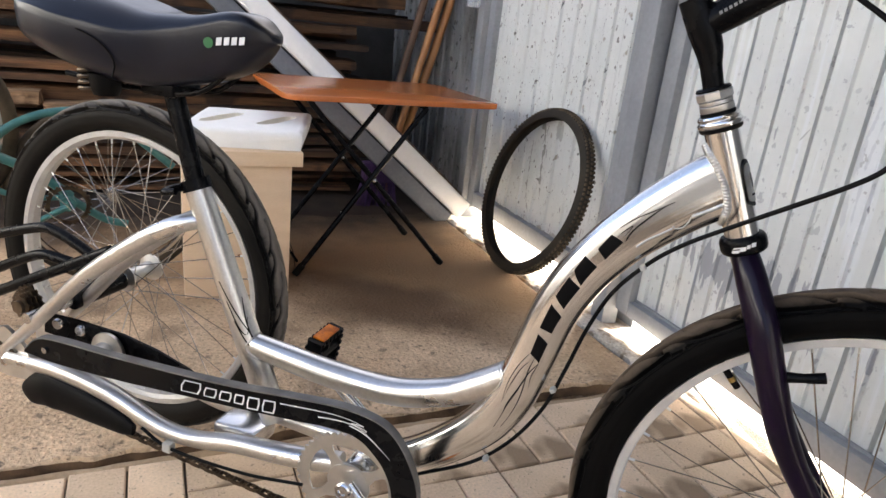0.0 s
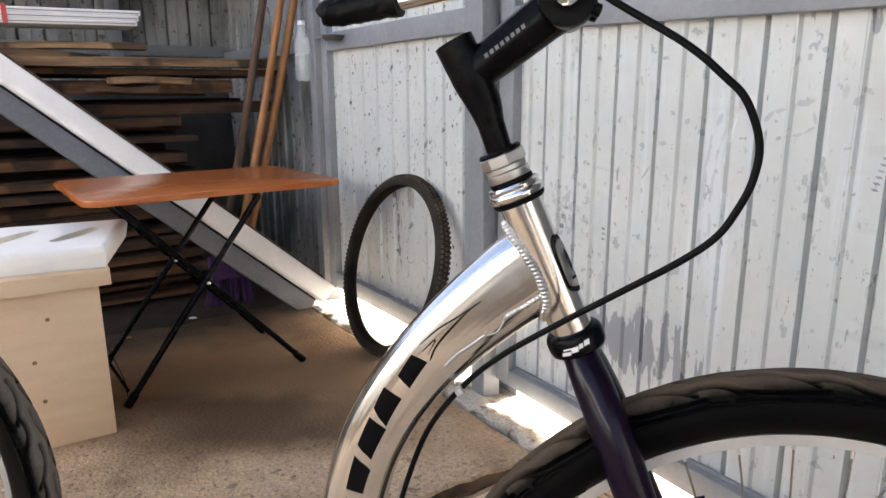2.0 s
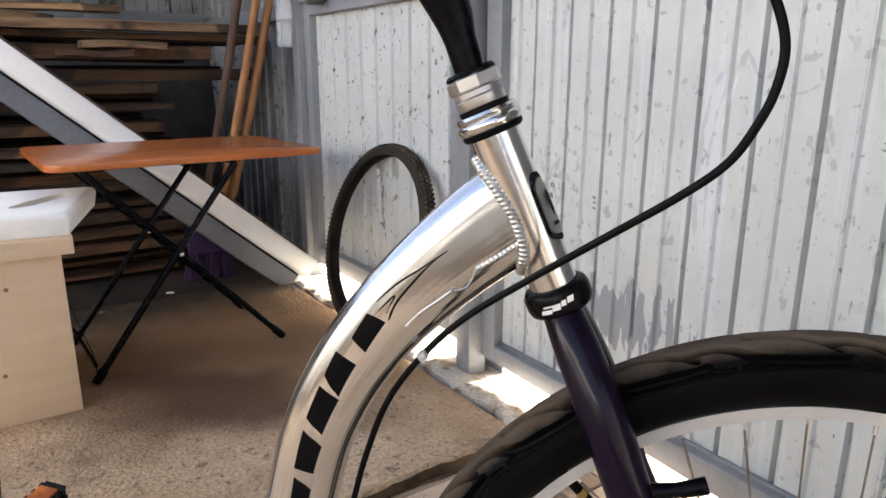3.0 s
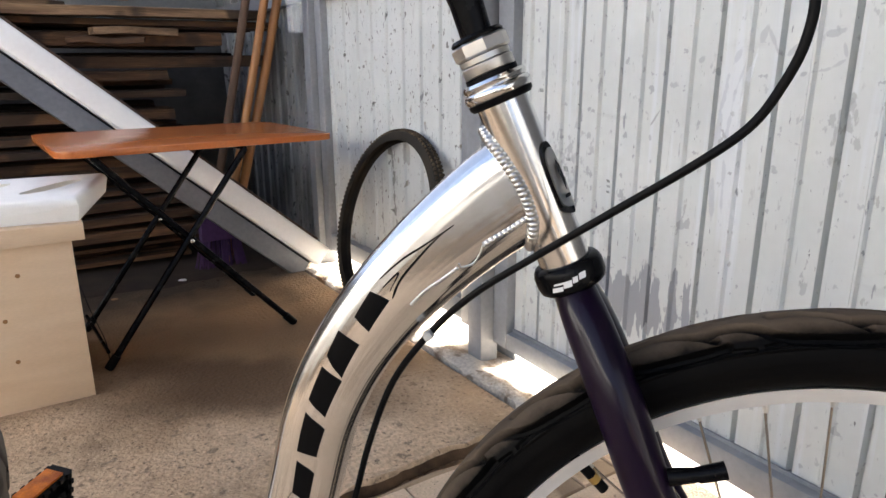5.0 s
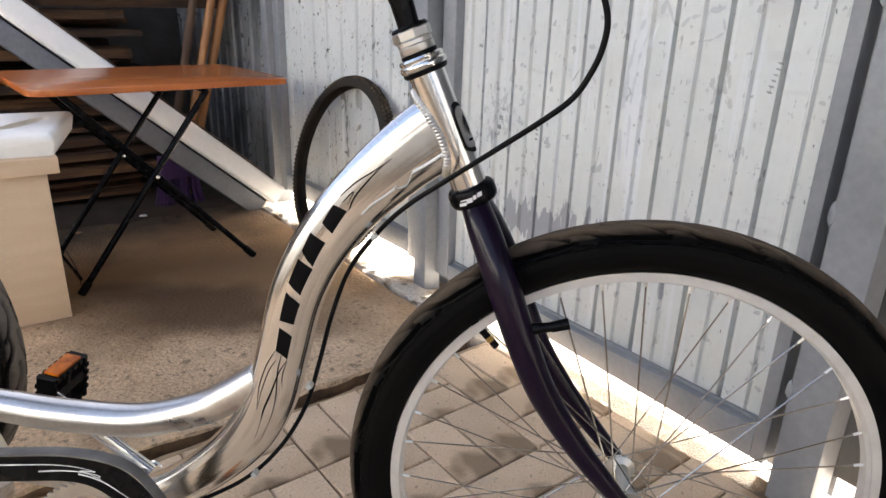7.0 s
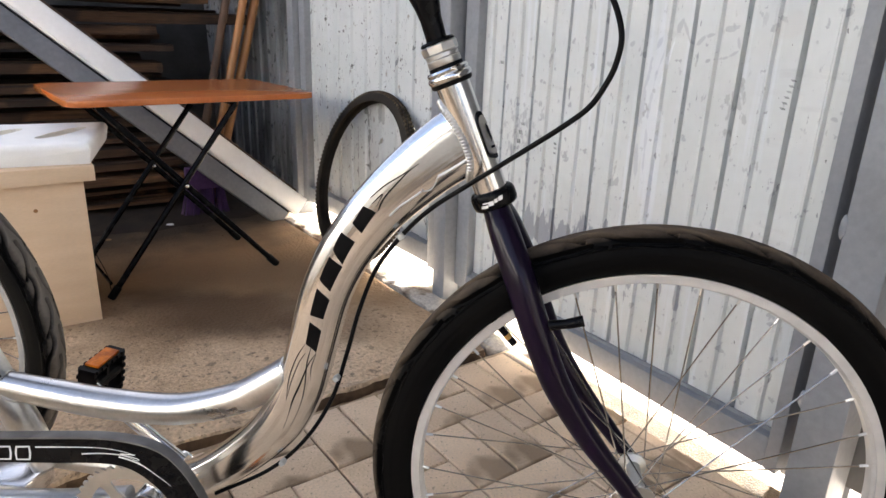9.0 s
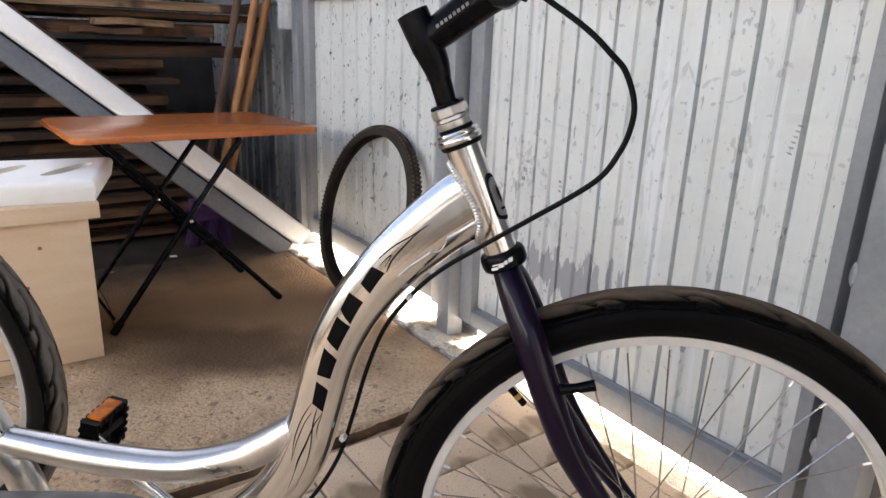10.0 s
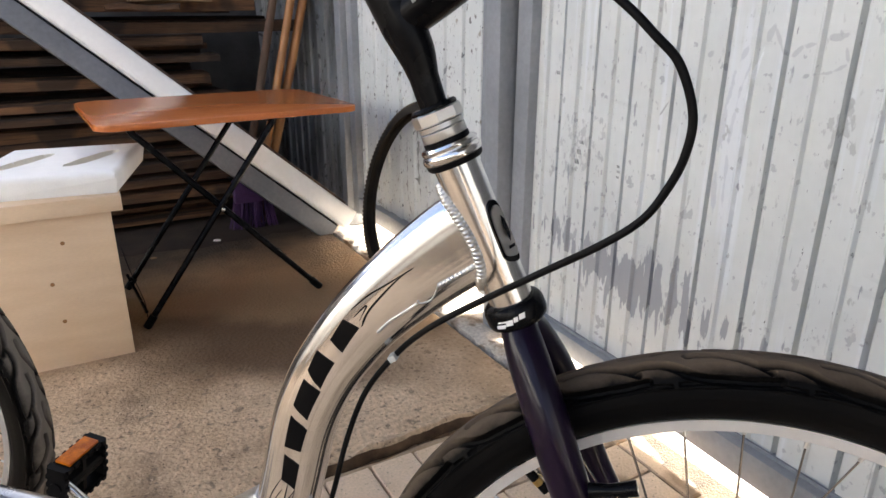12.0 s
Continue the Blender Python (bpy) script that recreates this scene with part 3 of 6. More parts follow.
# concrete threshold under the fence line
bm = bmesh.new()
path = [(0.005, y, -0.032 + 0.006 * noise.noise((y * 6, 1, 1))) for y in np.linspace(-3.0, 2.5, 400)]
rows = []
for _, y, _z in path:
    on_slab = float(np.interp(y, [-0.42, -0.38], [0, 1]))
    e = -0.094 + (CURB_X + 0.094) * on_slab + 0.022 * noise.noise((y * 7, 3, 0)) + 0.014 * noise.noise((y * 26, 6, 0))
    fall = 0.036 * min(1.0, max(0.0, (-0.30 - y) / 0.75))
    up = -0.016 + 0.018 * on_slab - 0.45 * fall
    rows.append([bm.verts.new(c) for c in ((e - 0.006, y, -0.07), (e, y, up - 0.004 + 0.010 * noise.noise((y * 22, 1, 0))), (e * 0.88, y, up + 0.002 * on_slab + 0.008 * noise.noise((y * 31, 2, 0))), (e * 0.62, y, up * 0.6 - 0.6 * fall + 0.005 * noise.noise((y * 19, 7, 0))), (e * 0.3, y, -0.012 - fall + 0.004 * noise.noise((y * 27, 9, 0))), (-0.01, y, -0.014 - fall + 0.003 * noise.noise((y * 17, 5, 0))), (0.034, y, -0.016 - fall), (0.034, y, -0.12))])
for a, b in zip(rows, rows[1:]):
    for j in range(len(a) - 1):
        bm.faces.new((a[j], b[j], b[j + 1], a[j + 1]))
threshold = plain("trim_threshold", bm, M_CURB, "rough pale concrete threshold strip under the gate")

sand_bed = plain("pavement", block((-3.2, -5, -0.3), (-0.02, -0.417, -0.026)), M_SAND, "pale concrete pavers laid in pairs on a sand bed")

bm = bmesh.new()
rows = []
for k in range(200):
    x = -3.1 + 3.0 * k / 199
    rows.append([bm.verts.new((x, y + 0.009 * min(1.0, max(0.0, (-1.0 - x) / 0.3)) + 0.008 * noise.noise((x * 9, 1, 2)), z + 0.003 * noise.noise((x * 21, y * 40, 4)))) for y, z in ((-0.432, -0.024), (-0.424, -0.0165), (-0.416, -0.0155), (-0.408, -0.020), (-0.402, -0.052))])
for a, b in zip(rows, rows[1:]):
    for j in range(4):
        bm.faces.new((a[j], b[j], b[j + 1], a[j + 1]))
joint_dirt = plain("ground_joint", bm, M_JOINT, "pale dry soil filling the joint between slab and pavers")

# dark soil strip laid over the slab's side face so the crack reads dark
bm = bmesh.new()
rows = []
for k in range(320):
    x = -3.1 + 2.93 * k / 319
    e = slab_edge(x)
    open_ = 0.5 + 0.5 * noise.noise((x * 3.3, 7, 1)) + 0.35 * noise.noise((x * 13, 2, 6))
    wide = 0.62 - 0.25 * min(1.0, max(0.0, (-1.0 - x) / 0.3)) + 0.25 * noise.noise((x * 5, 9, 2))
    top = -0.013 + 0.010 * min(1.0, max(0.0, open_)) * wide
    rows.append([bm.verts.new((x, e + dy, z)) for dy, z in ((0.001, top - 0.002), (-0.004 * wide, top), (-0.010 * wide, -0.020 + 0.004 * noise.noise((x * 31, 3, 3))), (-0.020 * wide, -0.032))])
for a, b in zip(rows, rows[1:]):
    for j in range(3):
        bm.faces.new((a[j], b[j], b[j + 1], a[j + 1]))
crack_dirt = plain("ground_crack", bm, M_CRACK, "dark brown soil strip over the slab face in the crack")

# ---- fence wall with gate ----


def square_tube(lo, hi, name, parent, label="", material=None):
    return part(name, block(lo, hi), material or M_GREY_PAINT, parent, label, bevel=0.004)


# strips added behind the gate gaps so that no sun leaks through
light_stop_a = plain("trim_stop", block((0.031, -0.08, -0.02), (0.036, 0.105, 2.3)), M_GREY_PAINT, "unseen grey strip added behind the gate gap to keep sunlight out")
light_stop_b = plain("trim_stop", block((0.031, -1.26, -0.02), (0.036, -1.13, 2.3)), M_GREY_PAINT, "unseen grey strip added behind the gate gap to keep sunlight out")
gate = thing("door_gate", Matrix(), "closed, slightly sagging gate leaf of white profiled sheet in a grey steel frame", "gate", kind="structure")
GATE_L, GATE_R = -0.042, -1.142
SAG = 0.036


def gate_bar(lo, hi, name, top_sag=SAG):
    """A square tube of the gate; the leaf hangs lower towards its free end."""
    bm = block(lo, hi)
    for v in bm.verts:
        v.co.z += (top_sag if v.co.z > (lo[2] + hi[2]) / 2 else SAG) * (v.co.y - GATE_L)
    return part(name, bm, M_GREY_PAINT, gate, bevel=0.004)


gate_bar((-0.02, -0.101, 0.042), (0.03, GATE_L, 2.15), "stile")
gate_bar((-0.02, GATE_R, 0.042), (0.03, -1.114, 2.15), "stile")
gate_bar((-0.0195, -1.114, 0.042), (0.03, -0.101, 0.088), "rail", 0.012)
gate_bar((-0.0195, -1.114, 1.038), (0.03, -0.101, 1.098), "rail")
gate_bar((-0.0195, -1.114, 2.09), (0.03, -0.101, 2.15), "rail")
profile_sheet_part("sheet", -1.13, -0.085, 0.05, 2.12, 0.0150, gate, M_SHEET, "white painted profiled sheet with scuffs and scratches")
bm = block((0.003, -1.114, 0.086), (0.009, -0.101, 0.096))
for v in bm.verts:
    v.co.z += 0.012 * (v.co.y - GATE_L)
part("flashing", bm, M_GREY_PAINT, gate, bevel=0.001)
bm = block((-0.064, -0.046, -0.07), (-0.004, 0.018, 2.3))
for v in bm.verts:
    v.co.y += 0.022 * max(0.0, v.co.z)
post_mid = plain("trim_post", bm, M_GREY_PAINT, "grey painted square steel gate post", bevel=0.005)
post_right = plain("trim_post", block((-0.065, -1.256, -0.07), (0.02, -1.177, 2.3)), M_GREY_PAINT, "grey painted square steel gate post with weld spatter", bevel=0.005)
post_corner = plain("trim_post", block((-0.045, 1.13, -0.07), (0.03, 1.19, 2.3)), M_GREY_PAINT, "grey painted steel fence post in the shed corner", bevel=0.004)

rw = random.Random(5)
for k in range(9):
    zc = 0.2 + 0.16 * k + rw.uniform(-0.05, 0.05)
    bm = bmesh.new()
    bmesh.ops.create_icosphere(bm, subdivisions=2, radius=1.0)
    sz = rw.uniform(0.010, 0.022)
    for v in bm.verts:
        v.co = Vector((v.co.x * 0.004, v.co.y * 0.006, v.co.z * sz)) * (1 + 0.4 * noise.noise(v.co * 2.3 + Vector((k, 0, 0)))) + Vector((-0.064 + 0.02 * (k % 2), -1.176, zc))
    part("weld_spatter", bm, M_GREY_PAINT, post_right)

panel = thing("wall_fence_panel", Matrix(), "fixed fence panel of white profiled sheet in a grey frame", "fence panel", kind="structure")
square_tube((-0.02, 0.072, 0.048), (0.03, 0.120, 2.15), "stile", panel)
square_tube((-0.02, 1.07, 0.05), (0.03, 1.125, 2.15), "stile", panel)
square_tube((-0.0195, 0.120, 0.058), (0.03, 1.07, 0.125), "rail", panel)
square_tube((-0.0195, 0.120, 1.047), (0.03, 1.07, 1.115), "rail", panel)
square_tube((-0.0195, 0.120, 2.09), (0.03, 1.07, 2.15), "rail", panel)
profile_sheet_part("sheet", 0.10, 1.10, 0.07, 2.12, 0.0150, panel, M_SHEET_CHIPPED, "white painted profiled sheet with dark scuff marks", phase=0.655, pitch=0.109, groove=0.55)

back_right = thing("wall_east", Matrix(), "dark corner wall of grey profiled sheet with a rail", "wall", kind="structure")
profile_sheet_part("sheet", 1.18, 2.5, -0.02, 2.3, 0.03, back_right, M_SHEET_OLD, pitch=0.109)
square_tube((-0.03, 1.19, 1.05), (0.025, 2.46, 1.11), "rail", back_right)
front_right = thing("wall_east_front", Matrix(), "grey fence continuing past the gate post", "wall", kind="structure")
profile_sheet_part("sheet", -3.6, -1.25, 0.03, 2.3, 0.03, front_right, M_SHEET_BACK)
north = thing("wall_north", Matrix(), "back wall of grey profiled sheet behind the board stack", "wall", kind="structure")
part("sheet", profiled_sheet(-4.5, 0.03, -0.05, 1.45, 2.5, axis="x"), M_SHEET_OLD, north)
part("rail", block((-3.2, 2.43, 1.08), (-0.03, 2.485, 1.14)), M_GREY_PAINT, north, bevel=0.004)
part("post", block((-0.62, 2.42, 0), (-0.55, 2.49, 1.45)), M_GREY_PAINT, north, bevel=0.004)
# unseen walls added to close the yard; height and tone steer bounce and reflections
west = plain("wall_west", block((-4.6, -7.0, -0.07), (-4.5, 2.5, 2.2)), M_UNSEEN_WALL, "unseen pale wall added to close the yard and bounce light")
bm = block((-4.6, -4.1, -0.07), (-2.35, -4.0, 1.7))
block((-1.35, -4.1, -0.07), (0.12, -4.0, 1.7), bm)
south = plain("wall_south", bm, M_UNSEEN_WALL, "unseen pale wall added behind the camera, its gap shaping reflections")
# two unseen roofs, added only to block part of the sky
ceiling_back = plain("ceiling_back", block((-4.6, 1.9, 1.46), (0.12, 2.6, 1.5)), M_SHEET_BACK, "unseen lean-to roof added to darken the back wall")
ceiling = plain("ceiling", block((-1.5, -4.1, 2.4), (0.12, 0.35, 2.46)), M_SHEET_BACK, "unseen canopy added over the front yard to cut the sky light")

# dark soil and sawdust over the slab before the boards, the shade there put into its colour
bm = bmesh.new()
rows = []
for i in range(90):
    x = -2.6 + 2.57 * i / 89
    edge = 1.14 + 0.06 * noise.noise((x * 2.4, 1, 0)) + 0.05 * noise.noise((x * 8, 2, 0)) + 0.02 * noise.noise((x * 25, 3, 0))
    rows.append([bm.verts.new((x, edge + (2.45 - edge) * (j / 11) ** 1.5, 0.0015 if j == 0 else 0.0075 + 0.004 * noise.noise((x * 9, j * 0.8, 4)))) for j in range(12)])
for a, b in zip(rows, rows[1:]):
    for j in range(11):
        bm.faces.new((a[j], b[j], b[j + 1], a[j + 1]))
dirt_and_shade = plain("ground_dirt", bm, M_DIRT_SHADE, "dark soil and sawdust before the boards, the shade there put into its colour")


# ---- board stack ----
rng = random.Random(4)


def board(x0, x1, y, z, w, t, tilt=0.0, yaw=0.0, wood_material=None):
    """One sawn plank with slightly waney, uneven edges."""
    length = x1 - x0
    bm = bmesh.new()
    rings = []
    seed = rng.random() * 50
    for i in range(13):
        f = i / 12
        x = (f - 0.5) * length
        dz = 0.012 * noise.noise((f * 2.2, seed, 0))
        w1 = w / 2 + 0.010 * noise.noise((f * 6, seed, 3))
        ring = []
        for sy, sz in ((-1, -1), (-1, -0.2), (-1, 0.75), (-0.85, 1), (1, 1), (1, -1)):
            ring.append(bm.verts.new((x + (0.008 * noise.noise((sy * 3, sz * 3, seed)) if i in (0, 12) else 0), sy * w1 + 0.003 * noise.noise((f * 15, seed, sz)), sz * t / 2 + dz)))
        rings.append(ring)
    for a, b in zip(rings, rings[1:]):
        for k in range(6):
            bm.faces.new((a[k], a[(k + 1) % 6], b[(k + 1) % 6], b[k]))
    bm.faces.new(rings[0][::-1])
    bm.faces.new(rings[-1])
    ob = finish("board", bm, wood_material or M_BOARD)
    ob.matrix_world = pose((x0 + x1) / 2, y, z, 0, -tilt, yaw)
    return tagged(ob, "paler sawn board lying on top of the stacked pile" if wood_material else "weathered brown sawn board in the stacked pile", "board", "stacked boards")


z = 0.045
while z < 1.02:
    t = rng.choice((0.022, 0.028, 0.034, 0.04, 0.05))
    if z < 0.66:
        right = -0.50 + rng.uniform(-0.05, 0.10)
    elif z < 0.76:
        right = rng.choice((-0.52, -0.46))
    else:
        right = rng.choice((-0.05, -0.3, -0.12, -0.5))
    for row, y in enumerate((1.5, 1.66, 1.84)):
        board(-2.55 + rng.uniform(-0.1, 0.1), right + (rng.uniform(-0.06, 0.06) if row else 0), y + rng.uniform(-0.05, 0.05), z, rng.uniform(0.10, 0.16), t * rng.uniform(0.65, 1.1), rng.uniform(-0.9, 0.9), rng.uniform(-1.8, 1.8))
    z += t + rng.choice((0.010, 0.020, 0.030, 0.05))
# top boards in the paler wood: light from above put into their colour
board(-1.15, -0.12, 1.46, 1.005, 0.14, 0.034, 0.3, 0.5, M_BOARD_PALE)
board(-1.6, -0.62, 1.5, 1.055, 0.12, 0.024, 1.6, -1.0, M_BOARD_PALE)
board(-0.78, -0.48, 1.41, 0.93, 0.1, 0.025, -1.0, 6.0, M_BOARD_PALE)
board(-0.86, -0.60, 1.40, 0.90, 0.09, 0.022, 2.0, -9.0)
board(-1.7, -0.85, 1.44, 1.035, 0.08, 0.03, -2.2, 3.0, M_BOARD_PALE)
board(-1.765, -1.525, 1.40, 0.385, 0.09, 0.036, 0.5, 2.0, M_BOARD_PALE)
board(-1.96, -1.775, 1.39, 0.42, 0.08, 0.05, 1.0, -4.0, M_BOARD_PALE)


# ---- leaning profile and channel ----
LEAN_A = Vector((-0.075, 1.045, 0.045))
LEAN_D = (Vector((-1.127, 1.335, 0.972)) - LEAN_A).normalized()
LEAN_N = (Vector((0, -1, 0.3)) - LEAN_D * LEAN_D.dot(Vector((0, -1, 0.3)))).normalized()
LEAN_W = LEAN_N.cross(LEAN_D)
if LEAN_W.z < 0:
    LEAN_W = -LEAN_W
lean_m = Matrix((( LEAN_D.x, LEAN_N.x, LEAN_W.x, LEAN_A.x), (LEAN_D.y, LEAN_N.y, LEAN_W.y, LEAN_A.y), (LEAN_D.z, LEAN_N.z, LEAN_W.z, LEAN_A.z), (0, 0, 0, 1)))


def extrude_section(section, length, x0=0.0):
    bm = bmesh.new()
    a = [bm.verts.new((x0, y, z)) for y, z in section]
    b = [bm.verts.new((x0 + length, y, z)) for y, z in section]
    n = len(a)
    bm.faces.new(a)
    bm.faces.new(b[::-1])
    for i in range(n):
        bm.faces.new((a[i], b[i], b[(i + 1) % n], a[(i + 1) % n]))
    return bm


half_round = [(0.017 * math.sin(a) ** 0.7, 0.042 * math.cos(a)) for a in np.linspace(0, math.pi, 17)] + [(-0.012, -0.042), (-0.012, 0.042)]
gutter = thing("plastic_profile", lean_m, "long rounded white plastic profile leaning against the boards", "plastic profile")
part("body", extrude_section(half_round, 2.3), M_PVC, gutter)
part("lip", block((0.0, -0.013, -0.0455), (2.3, 0.003, -0.0425)), M_PVC, gutter)
part("end_cap", extrude_section([(y * 1.03, z * 1.03) for y, z in half_round], 0.012, -0.006), M_PVC, gutter)
channel = thing("steel_channel", lean_m, "long flat grey painted steel channel leaning against the boards", "steel channel")
part("face", block((0.03, -0.02, -0.132), (2.25, 0.004, -0.056)), M_CHANNEL, channel, bevel=0.004)
# black strip in place of the shaded gap between profile and channel
part("flange", block((0.03, -0.05, -0.056), (2.25, -0.0, -0.05)), M_BLACK_PLASTIC, channel)
lath = thing("wood_lath", lean_m, "thin brown wooden lath leaning behind the white profile", "lath")
part("body", block((0.05, -0.06, 0.044), (2.3, -0.013, 0.056)), M_OLD_POLE, lath, bevel=0.002)


# ---- folding table ----
TABLE = thing("folding_table", pose(-0.634, 0.77, 0, 0, 0, 3), "small folding table with orange-brown laminate top and black legs", "table")
outline = []
hx, hy, r = 0.389, 0.285, 0.055
for cx, cy, a0 in ((hx - r, hy - r, 0), (-hx + r, hy - r, 90), (-hx + r, -hy + r, 180), (hx - r, -hy + r, 270)):
    for k in range(7):
        a = radians(a0 + 15 * k)
        outline.append((cx + r * math.cos(a), cy + r * math.sin(a)))
bm = bmesh.new()
f = bm.faces.new([bm.verts.new((x, y, 0.583)) for x, y in outline])
ext = bmesh.ops.extrude_face_region(bm, geom=[f])
for v in ext["geom"]:
    if isinstance(v, bmesh.types.BMVert):
        v.co.z = 0.602
part("tabletop", bm, M_TABLE, TABLE, bevel=0.003)
for y in (-0.285, 0.06):
    for x0, x1 in ((-0.335, 0.10), (0.205, -0.30)):
        leg = part("leg", tube([(x0, y + (0.012 if x0 > 0 else 0), 0.012), (x1, y + (0.012 if x0 > 0 else 0) + 0.02, 0.575)], 0.0095, 12), M_BLACK, TABLE)
        d = Vector((x1 - x0, 0.02, 0.563)).normalized()
        part("rubber_foot", tube([Vector((x0, y + (0.012 if x0 > 0 else 0), 0.012)) - d * 0.012, Vector((x0, y + (0.012 if x0 > 0 else 0), 0.012)) + d * 0.03], 0.0125, 12), M_BLACK_PLASTIC, leg)
    part("rivet", lathe([(0, 0), (0.006, 0), (0.006, 0.003), (0, 0.004)], 12, m=pose(-0.085, y - 0.01, 0.33, 90)), M_CHROME, TABLE)
for x in (0.10, -0.30):
    part("crossbar", tube([(x, -0.26, 0.575), (x, 0.09, 0.575)], 0.008, 10), M_BLACK, TABLE)
part("crossbar", tube([(-0.335, -0.28, 0.05), (-0.335, 0.06, 0.05)], 0.005, 10), M_BLACK, TABLE)

# ---- cabinet box with foam ----
CAB = thing("bedside_cabinet", pose(-1.153, 0.53, 0, 0, 0, -1.5), "pale birch laminate cabinet with dowel marks, standing on the floor", "cabinet")
part("body", block((-0.155, -0.2, 0.0), (0.150, 0.2, 0.412)), M_LAMINATE, CAB, bevel=0.0015)
part("top_board", block((-0.165, -0.222, 0.412), (0.178, 0.21, 0.454)), M_LAMINATE, CAB, bevel=0.002)
for x, z in ((0.03, 0.34), (-0.01, 0.235), (0.0, 0.13)):
    part("dowel_mark", lathe([(0, 0), (0.0055, 0), (0.005, 0.0012), (0, 0.0014)], 12, m=pose(x, -0.1995, z, 90)), M_HANDLE, CAB, "small brown dowel plug")

FOAM = thing("foam_pad", pose(-1.105, 0.535, 0.455, 0, 0, -9), "white packing foam pad with two slot holes, on the cabinet", "packing foam")
nx, ny = 90, 76
bm = bmesh.new()
FOAM_SKEW = 0.12


def foam_height(x, y):
    h = 0.056 + 0.0015 * noise.noise((x * 14, y * 14, 0))
    for cx in (-0.08, 0.085):
        ax, ay = (x - cx - 0.42 * y) / 0.024, y / 0.092
        q = abs(ax) ** 3.2 + abs(ay) ** 3.2
        if q < 1:
            h -= 0.046 * min(1, (1 - q) * 9.0) * min(1, 0.12 + 1.1 * (0.5 - 0.5 * ax))
    return h


top = []
for i in range(nx + 1):
    row = []
    for j in range(ny + 1):
        x, y = -0.17 + 0.35 * i / nx, -0.2 + 0.4 * j / ny
        e = max(0.0, 1 - min(x + 0.17, 0.18 - x, y + 0.2, 0.2 - y) / 0.018)
        row.append(bm.verts.new((x + FOAM_SKEW * y, y, foam_height(x, y) - 0.017 * (1 - math.sqrt(1 - min(0.999, e) ** 2)))))
    top.append(row)
low = [[bm.verts.new((x + FOAM_SKEW * y, y, 0)) for y in (-0.192, 0.194)] for x in (-0.165, 0.173)]
linings = {-1: bmesh.new(), 1: bmesh.new()}
for i, (a, b) in enumerate(zip(top, top[1:])):
    for j in range(ny):
        quad = (a[j], b[j], b[j + 1], a[j + 1])
        if 0.1 < j / ny < 0.9 and 4 < i < nx - 5 and min(v.co.z for v in quad) < 0.050:
            inner = linings[1 if i > nx / 2 else -1]
            inner.faces.new([inner.verts.new(v.co) for v in quad])
        else:
            bm.faces.new(quad)
bm.faces.new([v[0] for v in top] + [low[1][0], low[0][0]])
bm.faces.new([v[-1] for v in top][::-1] + [low[0][1], low[1][1]])
bm.faces.new(top[0][::-1] + [low[0][0], low[0][1]])
bm.faces.new(top[-1] + [low[1][1], low[1][0]])
part("slab", bm, M_FOAM, FOAM)
for inner in linings.values():
    bmesh.ops.remove_doubles(inner, verts=inner.verts, dist=0.00005)
    part("slot_lining", inner, M_FOAM_INNER, FOAM, "cream inside of a slot hole")

# ---- loose tyre against the fence ----
TYRE_M = pose(-0.098, 0.436, 0.303) @ pose(0, 0, 0, 0, 106, 0)
loose = thing("loose_tyre", TYRE_M, "dusty old knobbly bicycle tyre leaning against the white fence", "tyre")
prof = [(0.283, -0.02), (0.277, -0.024), (0.292, -0.025), (0.305, -0.022), (0.3115, -0.012), (0.313, 0), (0.3115, 0.012), (0.305, 0.022), (0.292, 0.025), (0.277, 0.024), (0.283, 0.02), (0.300, 0.018), (0.307, 0.008), (0.307, -0.008), (0.300, -0.018)]
part("carcass", lathe([(r, h * 0.82) for r, h in prof], 96, closed=True), M_SIDEWALL, loose)
bm = bmesh.new()
for k in range(120):
    a = 2 * math.pi * k / 120
    for h, r0, w, da in ((0.0, 0.3115, 0.008, 0.0), (0.014, 0.307, 0.006, 0.03), (-0.014, 0.307, 0.006, 0.03)):
        m = pose(0, 0, 0, 0, 0, math.degrees(a + da)) @ Matrix.Translation((r0, 0, h))
        block((-0.002, -0.0045, -w / 2), (0.0065, 0.0045, w / 2), bm, m)
knobs = part("tread", bm, M_TREAD_DUST, loose, smooth=False)

# ---- poles and broom ----


def pole(a, b, r, material, label, name="pole"):
    ob = thing(name, Matrix.Translation(Vector(a)), label, "pole" if name == "pole" else name.replace("_", " "))
    d = Vector(b) - Vector(a)
    mid = d * 0.5 + Vector((0.012, -0.006, 0))
    part("shaft", tube([(0, 0, 0), mid, d], [r, r * 1.05, r * 0.95], 12), material, ob)
    return ob


pole((-0.485, 1.30, 0.01), (0.0, 1.42, 1.95), 0.0165, M_OLD_POLE, "dark weathered wooden pole leaning in the corner")
broom = pole((-0.400, 1.27, 0.13), (0.03, 1.40, 1.75), 0.0165, M_HANDLE, "purple-bristled broom with a varnished wooden handle", "broom")
pole((-0.388, 1.31, 0.01), (0.058, 1.38, 1.60), 0.018, M_HANDLE, "varnished wooden broom handle leaning in the corner")
bm = block((-0.10, -0.025, -0.01), (0.06, 0.025, 0.085))
part("head", bm, M_PURPLE_CLOTH, broom, bevel=0.006)
bm = bmesh.new()
rb = random.Random(9)
for k in range(160):
    x, y = rb.uniform(-0.10, 0.06), rb.uniform(-0.02, 0.02)
    tube([(x, y, -0.008), (x * 1.25 + rb.uniform(-0.006, 0.006), y * 1.6, -0.122)], 0.0016, 4, 1, bm)
